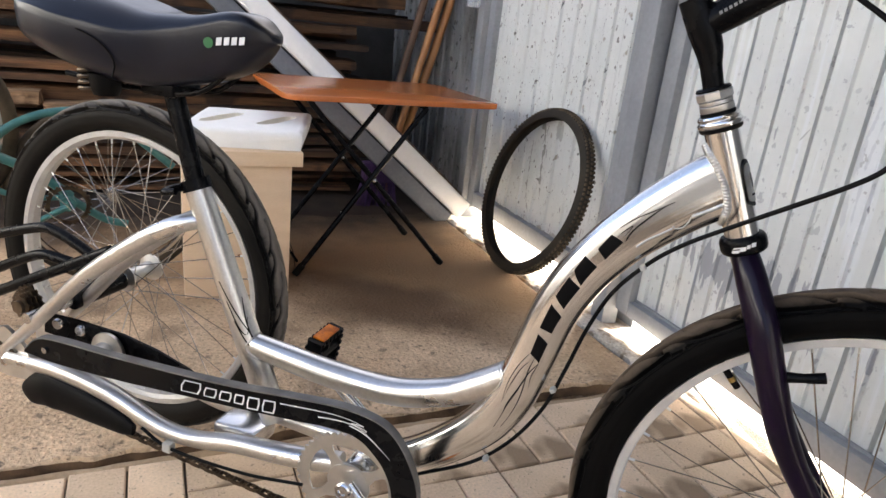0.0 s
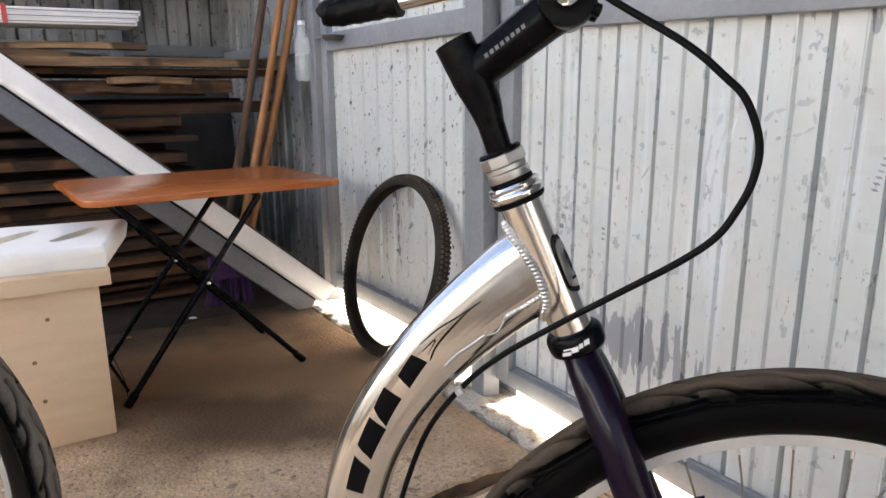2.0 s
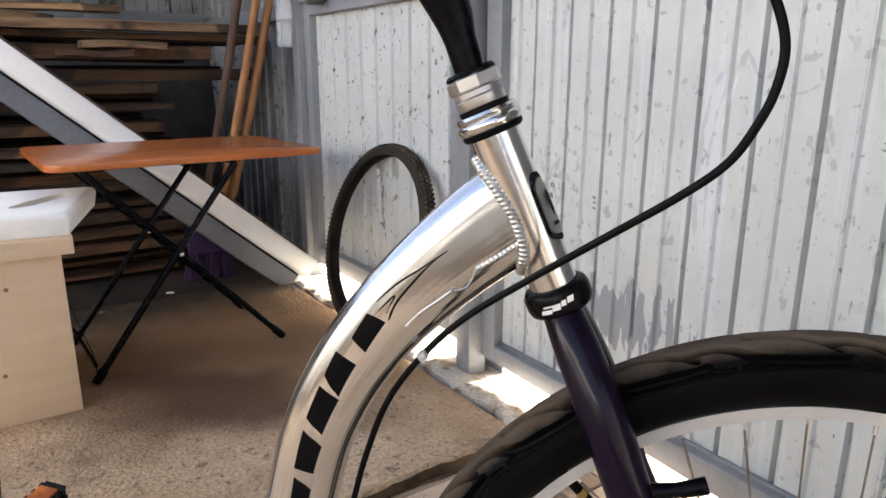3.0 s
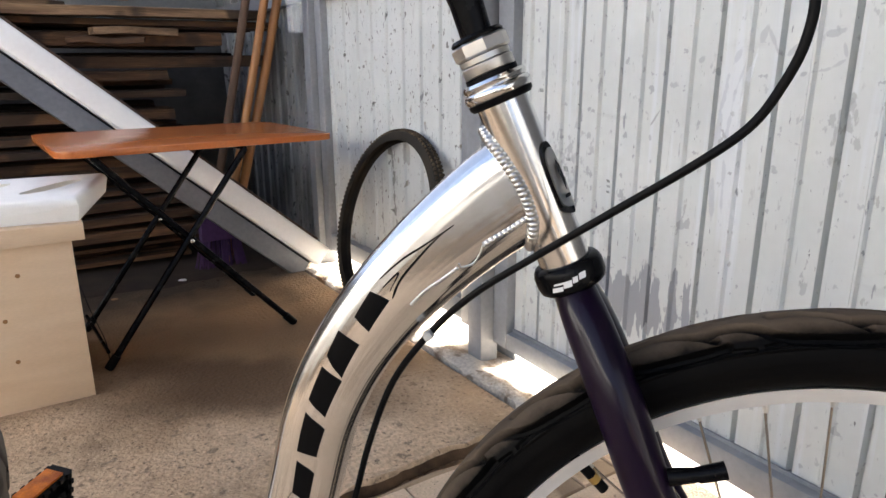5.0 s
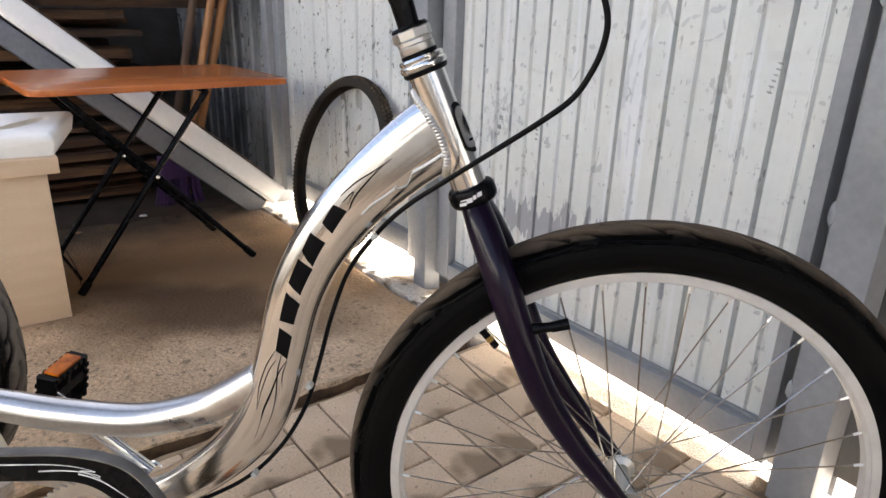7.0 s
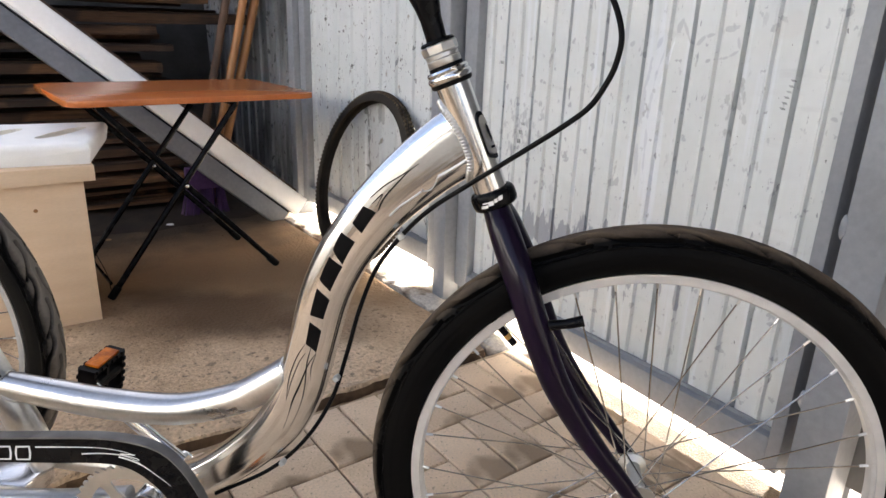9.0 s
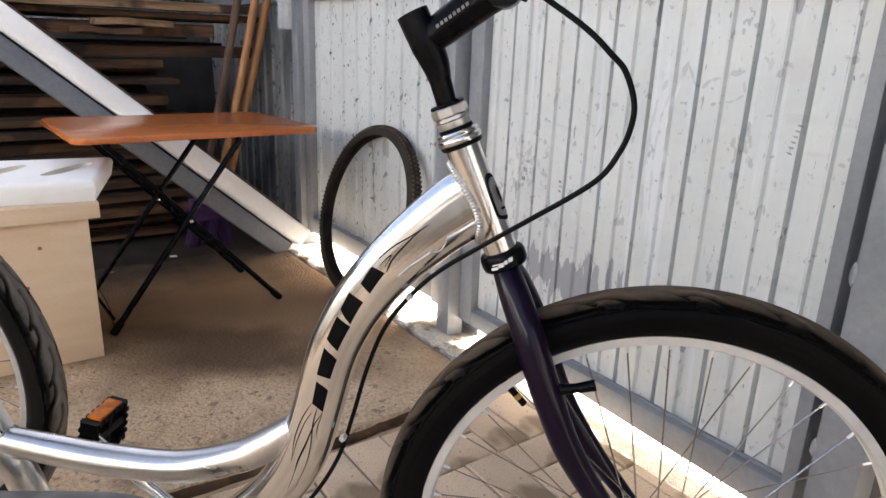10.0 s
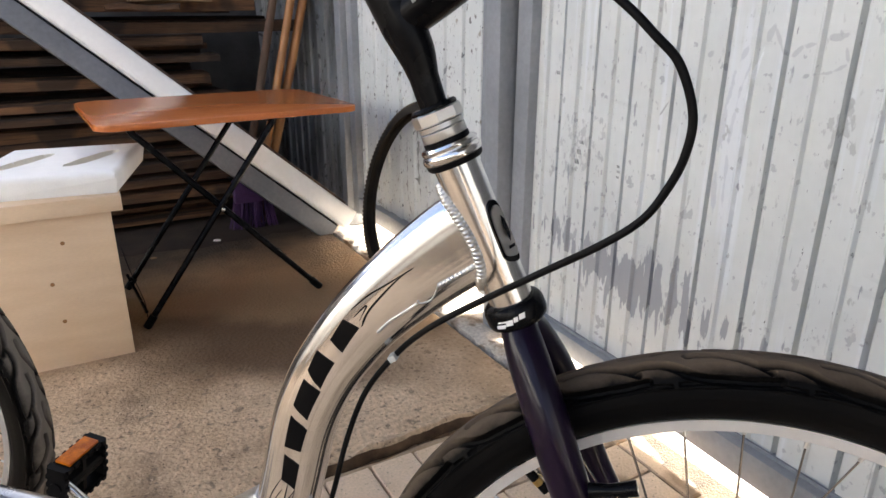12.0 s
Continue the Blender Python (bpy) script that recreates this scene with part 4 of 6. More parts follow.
part("bristles", bm, M_PURPLE_CLOTH, broom, "purple bristles")

# backing added behind the boards: its dark colour stands for shade in their gaps
gap_backing = thing("dark_backing_sheet", pose(-0.36, 2.05, 0.0, -6, 0, 2), "dark sheet added behind the board stack to keep its gaps dark", "hardboard sheet")
part("sheet", block((-2.3, -0.006, 0.008), (0.26, 0.006, 0.93)), M_GAP_BACKING, gap_backing, bevel=0.001)


# ---- cargo tricycle ----
# local axes: x forward from the front hub, y to the far side, z up from the ground
TRIKE = thing("tricycle", pose(-0.642, -1.243, -0.016, 0, 0, -42.3), "polished aluminium step-through adult tricycle with black and purple parts", "tricycle")
WHEEL_R = 0.335
FRONT_R = 0.331


def wave_tyre(r_out, width, nu=1764, section=110):
    """A balloon tyre whose shoulders carry long curling grooves cut in a rounded casing."""
    rt = width / 2
    rc = r_out - rt
    reps = 21
    arc = 2 * math.pi * r_out / reps
    v = np.concatenate([np.linspace(-150, -74, section // 7), np.linspace(-71, 71, section), np.linspace(74, 150, section // 7)])
    u = np.arange(nu) / nu
    curves = [[(1.0, 26), (0.90, 22), (0.76, 24), (0.64, 34), (0.55, 45), (0.42, 53), (0.24, 56), (0.05, 57), (-0.12, 53)],
              [(0.62, 60), (0.42, 58), (0.24, 63), (0.02, 64), (-0.16, 60), (-0.3, 62)],
              [(0.55, 8), (0.36, 6), (0.2, 14), (0.05, 26), (-0.06, 38)]]
    dr = np.zeros((nu, len(v)))
    U, V = np.meshgrid((u * reps) % 1.0, np.abs(v), indexing="ij")
    near = np.sign(v)[None, :] >= 0
    U = np.where(near, U, (U + 0.5) % 1.0)
    for wide, deep, pts in ((0.0027, 0.0070, curves[0]), (0.0013, 0.0030, curves[1]), (0.0022, 0.0062, curves[2])):
        path = catmull([(a * arc, radians(b) * rt, 0) for a, b in pts], 6)
        best = np.full(U.shape, 9.0)
        for shift in (-1, 0, 1):
            X, Y = (U + shift) * arc, np.radians(V) * rt
            for p, q in zip(path, path[1:]):
                d = q - p
                t = np.clip(((X - p.x) * d.x + (Y - p.y) * d.y) / d.length_squared, 0, 1)
                best = np.minimum(best, np.hypot(X - p.x - t * d.x, Y - p.y - t * d.y))
        dr = np.minimum(dr, -deep * np.clip(1.7 - best / wide, 0, 1))
    dr -= 0.0011 * (np.clip((V - 66) / 3, 0, 1)) - 0.0007 * np.clip(1 - np.abs(V - 65) / 3, 0, 1)
    dr -= 0.0009 * np.clip(1 - np.abs(V - 96) / 4, 0, 1)
    va = np.radians(v)[None, :]
    r = rc + (rt + dr) * np.cos(va)
    y = (rt + dr) * np.sin(va) * 0.94
    a = (2 * math.pi * u)[:, None]
    co = np.stack([r * np.cos(a), y, r * np.sin(a)], -1).reshape(-1, 3)
    m = len(v)
    i, j = np.meshgrid(np.arange(nu), np.arange(m - 1), indexing="ij")
    k = (i + 1) % nu
    faces = np.stack([i * m + j, k * m + j, k * m + j + 1, i * m + j + 1], -1).reshape(-1, 4)
    me = bpy.data.meshes.new("tyre")
    me.from_pydata(co.tolist(), [], faces.tolist())
    bm = bmesh.new()
    bm.from_mesh(me)
    bpy.data.meshes.remove(me)
    return bm


def ring_section(profile, segs=120):
    """A closed ring about the y axis, from a section of (radius, y)."""
    return lathe(profile, segs, closed=True, m=pose(0, 0, 0, -90))


def wheel(name, place, tyre_r, tyre_w, rim_w, rim_mat, hub_w, hub_r, spokes, parent, turn=0.0, rim_depth=0.02, fine=(1764, 110)):
    """A wheel part: tyre, rim, hub, spokes with nipples."""
    w = part(name, lathe([(0, -hub_w / 2), (hub_r, -hub_w / 2), (hub_r, -hub_w / 2 + 0.004), (hub_r * 0.55, -hub_w / 2 + 0.008), (hub_r * 0.5, 0), (hub_r * 0.55, hub_w / 2 - 0.008), (hub_r, hub_w / 2 - 0.004), (hub_r, hub_w / 2), (0, hub_w / 2)], 32, m=pose(0, 0, 0, -90)), M_ALU_DULL, parent, "silver hub with flanges")
    w.matrix_local = Matrix.Translation(place) @ Matrix.Rotation(radians(turn), 4, "Y")
    part("tyre", wave_tyre(tyre_r, tyre_w, *fine), M_RUBBER if tyre_r < 0.334 else M_RUBBER_REAR, w, "black rubber tyre with dusty wavy tread")
    ro = tyre_r - tyre_w + 0.004
    ri = ro - rim_depth
    h = rim_w / 2
    part("rim", ring_section([(ro, -h), (ro - 0.010, -h), (ri, -h * 0.72), (ri - 0.003, -h * 0.5), (ri - 0.003, h * 0.5), (ri, h * 0.72), (ro - 0.010, h), (ro, h), (ro - 0.002, h * 0.8), (ro - 0.008, h * 0.7), (ro - 0.008, -h * 0.7), (ro - 0.002, -h * 0.8)]), rim_mat, w)
    for k in range(spokes):
        a = 2 * math.pi * (k + 0.5) / spokes
        side = 1 if k % 2 else -1
        lead = 1 if (k // 2) % 2 else -1
        ha = a + lead * radians(68)
        p0 = Vector((hub_r * 0.88 * math.cos(ha), side * (hub_w / 2 - 0.002), hub_r * 0.88 * math.sin(ha)))
        p1 = Vector((ri * math.cos(a), side * h * 0.1, ri * math.sin(a)))
        sp = part("spoke", tube([p0, p1], 0.00098, 6, 1, up=(0, 0, 1) if abs(math.cos(a)) > 0.5 else (1, 0, 0), caps=False), M_STEEL, w)
        d = (p0 - p1).normalized()
        part("nipple", tube([p1 - d * 0.002, p1 + d * 0.012], [0.0021, 0.0016], 6, 1, up=(0, 1, 0)), M_ALU_DULL, sp)
    return w


front_wheel = wheel("front_wheel", (0, 0, 0.335), FRONT_R, 0.056, 0.027, M_RIM, 0.07, 0.018, 36, TRIKE, 3, 0.010)
rear_far = wheel("rear_wheel", (-1.225, 0.187, 0.350), WHEEL_R, 0.060, 0.030, M_RIM_WHITE, 0.075, 0.027, 36, TRIKE, 5, 0.013, (1176, 80))
VALVE = Vector((-math.cos(0.77), 0, math.sin(0.77)))
valve = part("valve", tube([VALVE * 0.276, VALVE * 0.238], 0.0042, 12, 2), M_BLACK_PLASTIC, front_wheel, "black rubber valve with a brass ring")
part("brass_ring", tube([VALVE * 0.2535, VALVE * 0.2475], 0.0046, 12, 2), M_BRASS, valve, "brass ring")

# main frame tubes
DOWN = [(-0.225, 0, 0.752), (-0.246, 0, 0.739), (-0.282, 0, 0.709), (-0.323, 0, 0.667), (-0.354, 0, 0.625), (-0.374, 0, 0.589), (-0.390, 0, 0.548), (-0.4065, 0, 0.484), (-0.424, 0, 0.424), (-0.450, 0, 0.374), (-0.485, 0, 0.334), (-0.531, 0, 0.295), (-0.575, 0, 0.268), (-0.630, 0, 0.244)]
DOWN_R = [0.0395, 0.0395, 0.0370, 0.0335, 0.0312, 0.0306, 0.0302, 0.0300, 0.0308, 0.0305, 0.0285, 0.0265, 0.0245, 0.0230]
TUBE_SQUARE = 2.5
DOWN_FLAT = [0.42, 0.46, 0.57, 0.68, 0.76, 0.78, 0.78, 0.78, 0.78, 0.8, 0.85, 0.9, 0.95, 1.0]
DOWN_CREST = [0.09, 0.10, 0.105, 0.075, 0.02] + [0.0] * 9
frame_part = part("main_tube", tube(DOWN, DOWN_R, 224, 10, flat=DOWN_FLAT, square=TUBE_SQUARE, ripple=0.011, crest=DOWN_CREST), M_ALU, TRIKE, "polished aluminium curved main tube")
part("step_tube", tube([(-0.434, 0, 0.447), (-0.470, 0, 0.421), (-0.512, 0, 0.397), (-0.592, 0, 0.373), (-0.684, 0, 0.371), (-0.760, 0, 0.377), (-0.828, 0, 0.385)], [0.0200, 0.0205, 0.0205, 0.0205, 0.0205, 0.0200, 0.0178], 96, 8, ripple=0.007), M_ALU_WORN, TRIKE, "polished aluminium low step tube")
HT_LO, HT_HI = Vector((-0.2, 0, 0.692)), Vector((-0.2485, 0, 0.806))
HT = (HT_HI - HT_LO).normalized()


def on_head(h):
    return HT_LO + HT * h


HL = (HT_HI - HT_LO).length
head = part("head_tube", lathe([(0.0165, 0), (0.0182, 0.0), (0.0182, HL), (0.0165, HL)], 40, m=along(HT_LO, HT_HI)), M_ALU, TRIKE, "polished aluminium head tube")


def main_surface(f, ang, lift=0.0):
    """A point on the main tube: f from 0 to 1 along it, ang in degrees about it (0: near side, 90: upper side)."""
    path = catmull(DOWN, 10)
    i = min(max(f, 0), 1) * (len(path) - 1)
    k = min(int(i), len(path) - 2)
    rows = sweep_frames(path[max(0, k - 1):k + 4])
    o = k - max(0, k - 1)
    (p, t, s, u), (p2, t2, s2, u2) = rows[o], rows[o + 1]
    w = i - k
    p, u = p.lerp(p2, w), u.lerp(u2, w).normalized()
    r = float(np.interp(f, np.linspace(0, 1, len(DOWN_R)), DOWN_R)) + lift
    a = radians(ang)
    side = Vector((0, -1, 0))
    if u.z + u.x * -0.5 < 0:
        u = -u
    fl = float(np.interp(f, np.linspace(0, 1, len(DOWN_FLAT)), DOWN_FLAT))
    c, q = section_point(a, TUBE_SQUARE)
    q -= float(np.interp(f, np.linspace(0, 1, len(DOWN_CREST)), DOWN_CREST)) * max(0.0, q) ** 3
    return p + side * (c * r * fl) + u * (q * r)


def decal(shapes, surface, material, name, parent, label="", cells=6, lift=0.0006):
    """Thin printed shapes (four-cornered patches in f, angle) laid on a curved surface, with a real thickness."""
    bm = bmesh.new()
    for quad in shapes:
        g = []
        for i in range(cells + 1):
            row = []
            for j in range(cells + 1):
                a, b = i / cells, j / cells
                q = [quad[0][c] * (1 - a) * (1 - b) + quad[1][c] * a * (1 - b) + quad[2][c] * a * b + quad[3][c] * (1 - a) * b for c in (0, 1)]
                row.append((bm.verts.new(surface(q[0], q[1], lift)), bm.verts.new(surface(q[0], q[1], lift - 0.0012))))
            g.append(row)
        for a, b in zip(g, g[1:]):
            for j in range(cells):
                bm.faces.new((a[j][0], b[j][0], b[j + 1][0], a[j + 1][0]))
        for i in range(cells):
            for e in (0, cells):
                bm.faces.new((g[i][e][0], g[i + 1][e][0], g[i + 1][e][1], g[i][e][1]))
                bm.faces.new((g[e][i][0], g[e][i + 1][0], g[e][i + 1][1], g[e][i][1]))
    return part(name, bm, material, parent, label)


# five chunky black maker's marks up the main tube, drawn as plain blocks
for quad in ([(0.276, -4), (0.234, -1), (0.240, 19), (0.272, 15)],
             [(0.353, -7), (0.296, -4), (0.297, 23), (0.334, 18)],
             [(0.425, -8.5), (0.358, -9), (0.353, 16.5), (0.409, 14.5)],
             [(0.481, -12.5), (0.444, -13.5), (0.430, 12), (0.481, 9.5)],
             [(0.532, -15), (0.499, -14.5), (0.491, 7), (0.524, 5)]):
    decal([quad], main_surface, M_DECAL_BLACK, "printed_mark", frame_part, "black printed block mark")

# thin pinstripe flourishes at both ends of the marks


def stripe(pts, width, surface, name, parent, material, lift=0.0007):
    bm = bmesh.new()
    pp = catmull([(a, b, 0) for a, b in pts], 8)
    prev = None
    for i, p in enumerate(pp):
        f = i / (len(pp) - 1)
        wd = width * (0.25 + 0.75 * math.sin(math.pi * min(1, f * 1.15 + 0.02)) ** 0.7) if f < 0.85 else width * 0.3
        pair = [bm.verts.new(surface(p.x, p.y - wd, lift)), bm.verts.new(surface(p.x, p.y + wd, lift)), bm.verts.new(surface(p.x, p.y + wd, lift - 0.001)), bm.verts.new(surface(p.x, p.y - wd, lift - 0.001))]
        if prev:
            for k in range(4):
                bm.faces.new((prev[k], prev[(k + 1) % 4], pair[(k + 1) % 4], pair[k]))
        prev = pair
    return part(name, bm, material, parent)


for pts, wide in (([(0.224, 19.5), (0.197, 16), (0.170, 9.5), (0.137, 5.5)], 1.1),
                  ([(0.230, -1.5), (0.209, 3), (0.187, 5), (0.162, 6.5), (0.137, 5.5)], 1.1),
                  ([(0.2285, 10), (0.207, 8.5), (0.226, 2.5)], 0.9),
                  ([(0.525, 6), (0.554, 17), (0.590, 20.5), (0.628, 9.5)], 1.0),
                  ([(0.538, 1.5), (0.559, 9), (0.593, 13.5), (0.620, 10.5)], 0.9),
                  ([(0.533, -15), (0.556, -5.5), (0.597, -1), (0.631, -0.5), (0.68, -8)], 1.1),
                  ([(0.528, -3), (0.556, -3.5), (0.594, -10.5), (0.627, -15.5), (0.67, -19)], 1.0),
                  ([(0.535, -15.5), (0.559, -13), (0.579, -19)], 0.9)):
    stripe(pts, wide, main_surface, "pinstripe", frame_part, M_DECAL_BLACK)

# weld beads round the head tube joint


def bead(pts, r, name, label, parent, step=0.0036):
    """A rippled weld bead swept along a path."""
    path = catmull(pts, 30)
    total = sum((b - a).length for a, b in zip(path, path[1:]))
    count = int(total / (step / 6))
    walk_, acc, out, k = 0.0, 0.0, [], 0
    for n_ in range(count + 1):
        d = total * n_ / count
        while k < len(path) - 2 and acc + (path[k + 1] - path[k]).length < d:
            acc += (path[k + 1] - path[k]).length
            k += 1
        seg = (path[k + 1] - path[k]).length
        out.append(path[k].lerp(path[k + 1], min(1, (d - acc) / max(seg, 1e-9))))
    rad = [r * (0.62 + 0.38 * math.sin(math.pi * ((i % 6) + 0.6) / 6.6) ** 0.6) for i in range(len(out))]
    return part(name, tube(out, rad, 10, 1, smooth_path=False), M_WELD, parent, label)


HB = Vector((-HT.z, 0, HT.x))
for sgn in (-1, 1):
    wp = []
    for h_, phi in ((0.109, 2), (0.100, 28), (0.090, 45), (0.079, 56), (0.068, 64), (0.058, 67), (0.047, 66), (0.037, 60), (0.028, 42), (0.0195, 6)):
        a = radians(phi)
        wp.append(on_head(h_) + HB * (math.cos(a) * 0.0192) + Vector((0, sgn, 0)) * (math.sin(a) * 0.0192))
    bead(wp, 0.0041, "weld_bead", "rippled aluminium weld bead", frame_part)
# gusset seam along the lower near side of the main tube
bead([main_surface(f, a, -0.0004) for f, a in ((0.030, -25), (0.047, -26.5), (0.087, -27), (0.115, -25), (0.127, -23.5))], 0.0025, "weld_bead", "rippled aluminium weld bead", frame_part)
bead([main_surface(f, a, -0.0002) for f, a in ((0.128, -23), (0.137, -30), (0.150, -35), (0.161, -28.5), (0.1605, -22.5))], 0.0009, "weld_bead", "thin aluminium seam", frame_part)
bead([main_surface(f, a, -0.0004) for f, a in ((0.164, -26), (0.184, -24), (0.203, -20.5), (0.223, -21))], 0.0014, "weld_bead", "fine aluminium seam", frame_part, 0.0030)

# headset
HM = along(HT_LO, HT_HI)


def stacked(rows):
    return lathe([(r, HL + h) for r, h in rows], 40, m=HM)


hs = part("headset", stacked([(0.010, 0.0015), (0.0222, 0.0015), (0.0236, 0.0035), (0.0238, 0.0060), (0.0228, 0.0080), (0.0212, 0.0090), (0.0222, 0.0100), (0.0226, 0.0120), (0.0214, 0.0140), (0.0190, 0.0148), (0.012, 0.0150)]), M_CHROME, TRIKE, "chromed upper headset cup")
part("seal", stacked([(0.017, -0.0035), (0.0206, -0.0035), (0.0224, -0.0015), (0.0226, 0.0012), (0.017, 0.0012)]), M_BLACK_PLASTIC, hs, "black rubber seal")
part("seal", stacked([(0.012, 0.0148), (0.0182, 0.0148), (0.0182, 0.0178), (0.012, 0.0180)]), M_BLACK_PLASTIC, hs, "black rubber seal")
part("spacer", stacked([(0.011, 0.0182), (0.0174, 0.0182), (0.0178, 0.0188), (0.0178, 0.0246), (0.0172, 0.0252), (0.011, 0.0252)]), M_ALU_DULL, hs)
part("spacer", stacked([(0.011, 0.0256), (0.0168, 0.0256), (0.0174, 0.0262), (0.0174, 0.0296), (0.011, 0.0296)]), M_ALU_DULL, hs)
part("lock_nut", lathe([(0.011, HL + 0.0302), (0.0182, HL + 0.0302), (0.0196, HL + 0.0316), (0.0196, HL + 0.0390), (0.0182, HL + 0.0404), (0.011, HL + 0.0404)], 8, m=HM @ pose(0, 0, 0, 0, 0, 14)), M_ALU_DULL, hs, "octagonal silver lock nut", smooth=False)
part("cap_ring", stacked([(0.010, 0.0402), (0.0180, 0.0402), (0.0184, 0.0420), (0.0168, 0.0440), (0.010, 0.0446)]), M_BLACK, hs, "glossy black cap ring")
crown = part("lower_headset", lathe([(0.012, -0.0185), (0.0215, -0.0180), (0.0240, -0.0160), (0.0252, -0.0120), (0.0252, -0.0040), (0.0240, -0.0005), (0.0225, 0.0015), (0.0195, 0.0025), (0.012, 0.003)], 40, m=along(HT_LO, HT_HI)), M_BLACK, TRIKE, "glossy black lower headset cup with a white mark")
HMI = HM.to_3x3().inverted()


def cup_pt(turn, h):
    """A point on the lower cup's outer face; turn in radians from its near side."""
    x = HMI @ Vector((math.sin(turn), -math.cos(turn), 0))
    x.z = 0
    x = x.normalized() * 0.0255
    x.z = h
    return HM @ x


for a0, a1, h0, h1 in ((-0.62, -0.28, -0.0120, -0.0088), (-0.24, 0.02, -0.0105, -0.0060), (0.06, 0.22, -0.0088, -0.0048), (0.27, 0.48, -0.0080, -0.0036), (-0.52, -0.10, -0.0074, -0.0060)):
    bm = bmesh.new()
    cols = []
    for k in range(7):
        a = a0 + (a1 - a0) * k / 6
        cols.append([bm.verts.new(cup_pt(a, h0)), bm.verts.new(cup_pt(a + 0.05, h1))])
    for p, q in zip(cols, cols[1:]):
        bm.faces.new((p[0], q[0], q[1], p[1]))
    part("printed_mark", bm, M_DECAL_WHITE, crown, "white printed bar")

# badge on the front of the head tube
bm = bmesh.new()
bo = [(-0.0075, -0.023), (0.0075, -0.025), (0.0085, 0.004), (0.0045, 0.021), (-0.002, 0.026), (-0.0085, 0.018), (-0.0095, -0.010)]
bo = [(p.x, p.y) for p in catmull([(a, h, 0) for a, h in bo + bo[:3]], 6)[6:6 * (len(bo) + 1)]]
fwd = Vector((HT.z, 0, -HT.x))


def badge_pt(a, h, lift):
    ang = radians(-24) + a / 0.018
    return on_head(0.060 + h) + fwd * (math.cos(ang) * (0.0186 + lift)) + Vector((0, 1, 0)) * (math.sin(ang) * (0.0186 + lift))


def badge_plate(scale, lift, name, material, parent, label=""):
    bm = bmesh.new()
    c = [bm.verts.new(badge_pt(a * scale, h * scale, lift)) for a, h in bo]
    d = [bm.verts.new(badge_pt(a * scale, h * scale, -0.001)) for a, h in bo]
    bm.faces.new(c)
    for i in range(len(bo)):
        bm.faces.new((c[i], d[i], d[(i + 1) % len(bo)], c[(i + 1) % len(bo)]))
    return part(name, bm, material, parent, label)


badge = badge_plate(1.0, 0.0012, "badge", M_BLACK, TRIKE, "grey badge with black rim on the head tube")
badge_plate(0.82, 0.0020, "badge_face", M_ALU_DULL, badge)
bm = bmesh.new()
bm.faces.new([bm.verts.new(badge_pt(a, h, 0.0026)) for a, h in ((0.0, -0.010), (0.0035, -0.004), (0.003, 0.008), (-0.0005, 0.013), (-0.002, 0.004))])
bm.faces.new([bm.verts.new(badge_pt(a, h, 0.0026)) for a, h in ((-0.004, -0.0145), (0.0035, -0.0155), (0.004, -0.0130), (-0.003, -0.0120))])
part("printed_mark", bm, M_BLACK, badge)

# stem and handlebar
Q0, Q1, Q2 = on_head(HL + 0.04), Vector((-0.279, 0, 0.886)), Vector((-0.3035, 0, 0.932))
stem = part("stem", tube([Q0, Q0.lerp(Q1, 0.55), Q0.lerp(Q1, 0.95), Q1.lerp(Q2, 0.35), Q2], [0.0108, 0.0113, 0.0145, 0.0165, 0.0165], 28, 8), M_BLACK, TRIKE, "black quill stem")
ARM0, ARM1 = Vector((-0.285, 0, 0.9085)), Vector((-0.215, 0, 0.961))
part("arm", tube([ARM0, ARM0.lerp(ARM1, 0.3), ARM0.lerp(ARM1, 0.75), ARM1], [0.0160, 0.0176, 0.0186, 0.0205], 28, 6, flat=0.95), M_BLACK, stem)
part("clamp", lathe([(0.0, -0.026), (0.021, -0.026), (0.0225, -0.023), (0.0225, 0.023), (0.021, 0.026), (0.0, 0.026)], 32, m=Matrix.Translation(ARM1) @ pose(0, 0, 0, 90)), M_BLACK, stem)
for y in (-0.017, 0.017):
    part("clamp_bolt", lathe([(0.0, 0.0), (0.0052, 0.0), (0.0052, 0.006), (0.0035, 0.007), (0.0, 0.007)], 14, m=along(ARM1 + Vector((0.019, y, -0.008)), ARM1 + Vector((0.06, y, -0.022)))), M_BLACK, stem)
ad = (ARM1 - ARM0).normalized()
au = Vector((-ad.z, 0, ad.x))
for k in range(8):
    c = Vector((-0.2755, 0, 0.9200)).lerp(Vector((-0.2475, 0, 0.9408)), k / 7)
    bm = bmesh.new()
    pts = [c + ad * a + au * h for a, h in ((-0.0017, -0.0016), (0.0015, -0.0016), (0.0021, 0.0016), (-0.0011, 0.0016))]
    bm.faces.new([bm.verts.new(p + Vector((0, -0.0172 - 0.00014 * k, 0))) for p in pts])
    part("printed_mark", bm, M_PRINT_GREY, stem, "small grey printed block")
BAR = [(-0.4385, 0.345, 1.005), (-0.378, 0.316, 1.0098), (-0.332, 0.272, 1.0103), (-0.290, 0.205, 1.006), (-0.254, 0.118, 0.995), (-0.230, 0.064, 0.974), (-0.2165, 0.036, 0.9625)]
bar = part("handlebar", tube([(x, -y, z) for x, y, z in BAR] + [(-0.215, 0, 0.961)] + BAR[::-1], 0.011, 20, 8, up=(0, 0, 1)), M_CHROME, TRIKE, "polished swept-back handlebar")
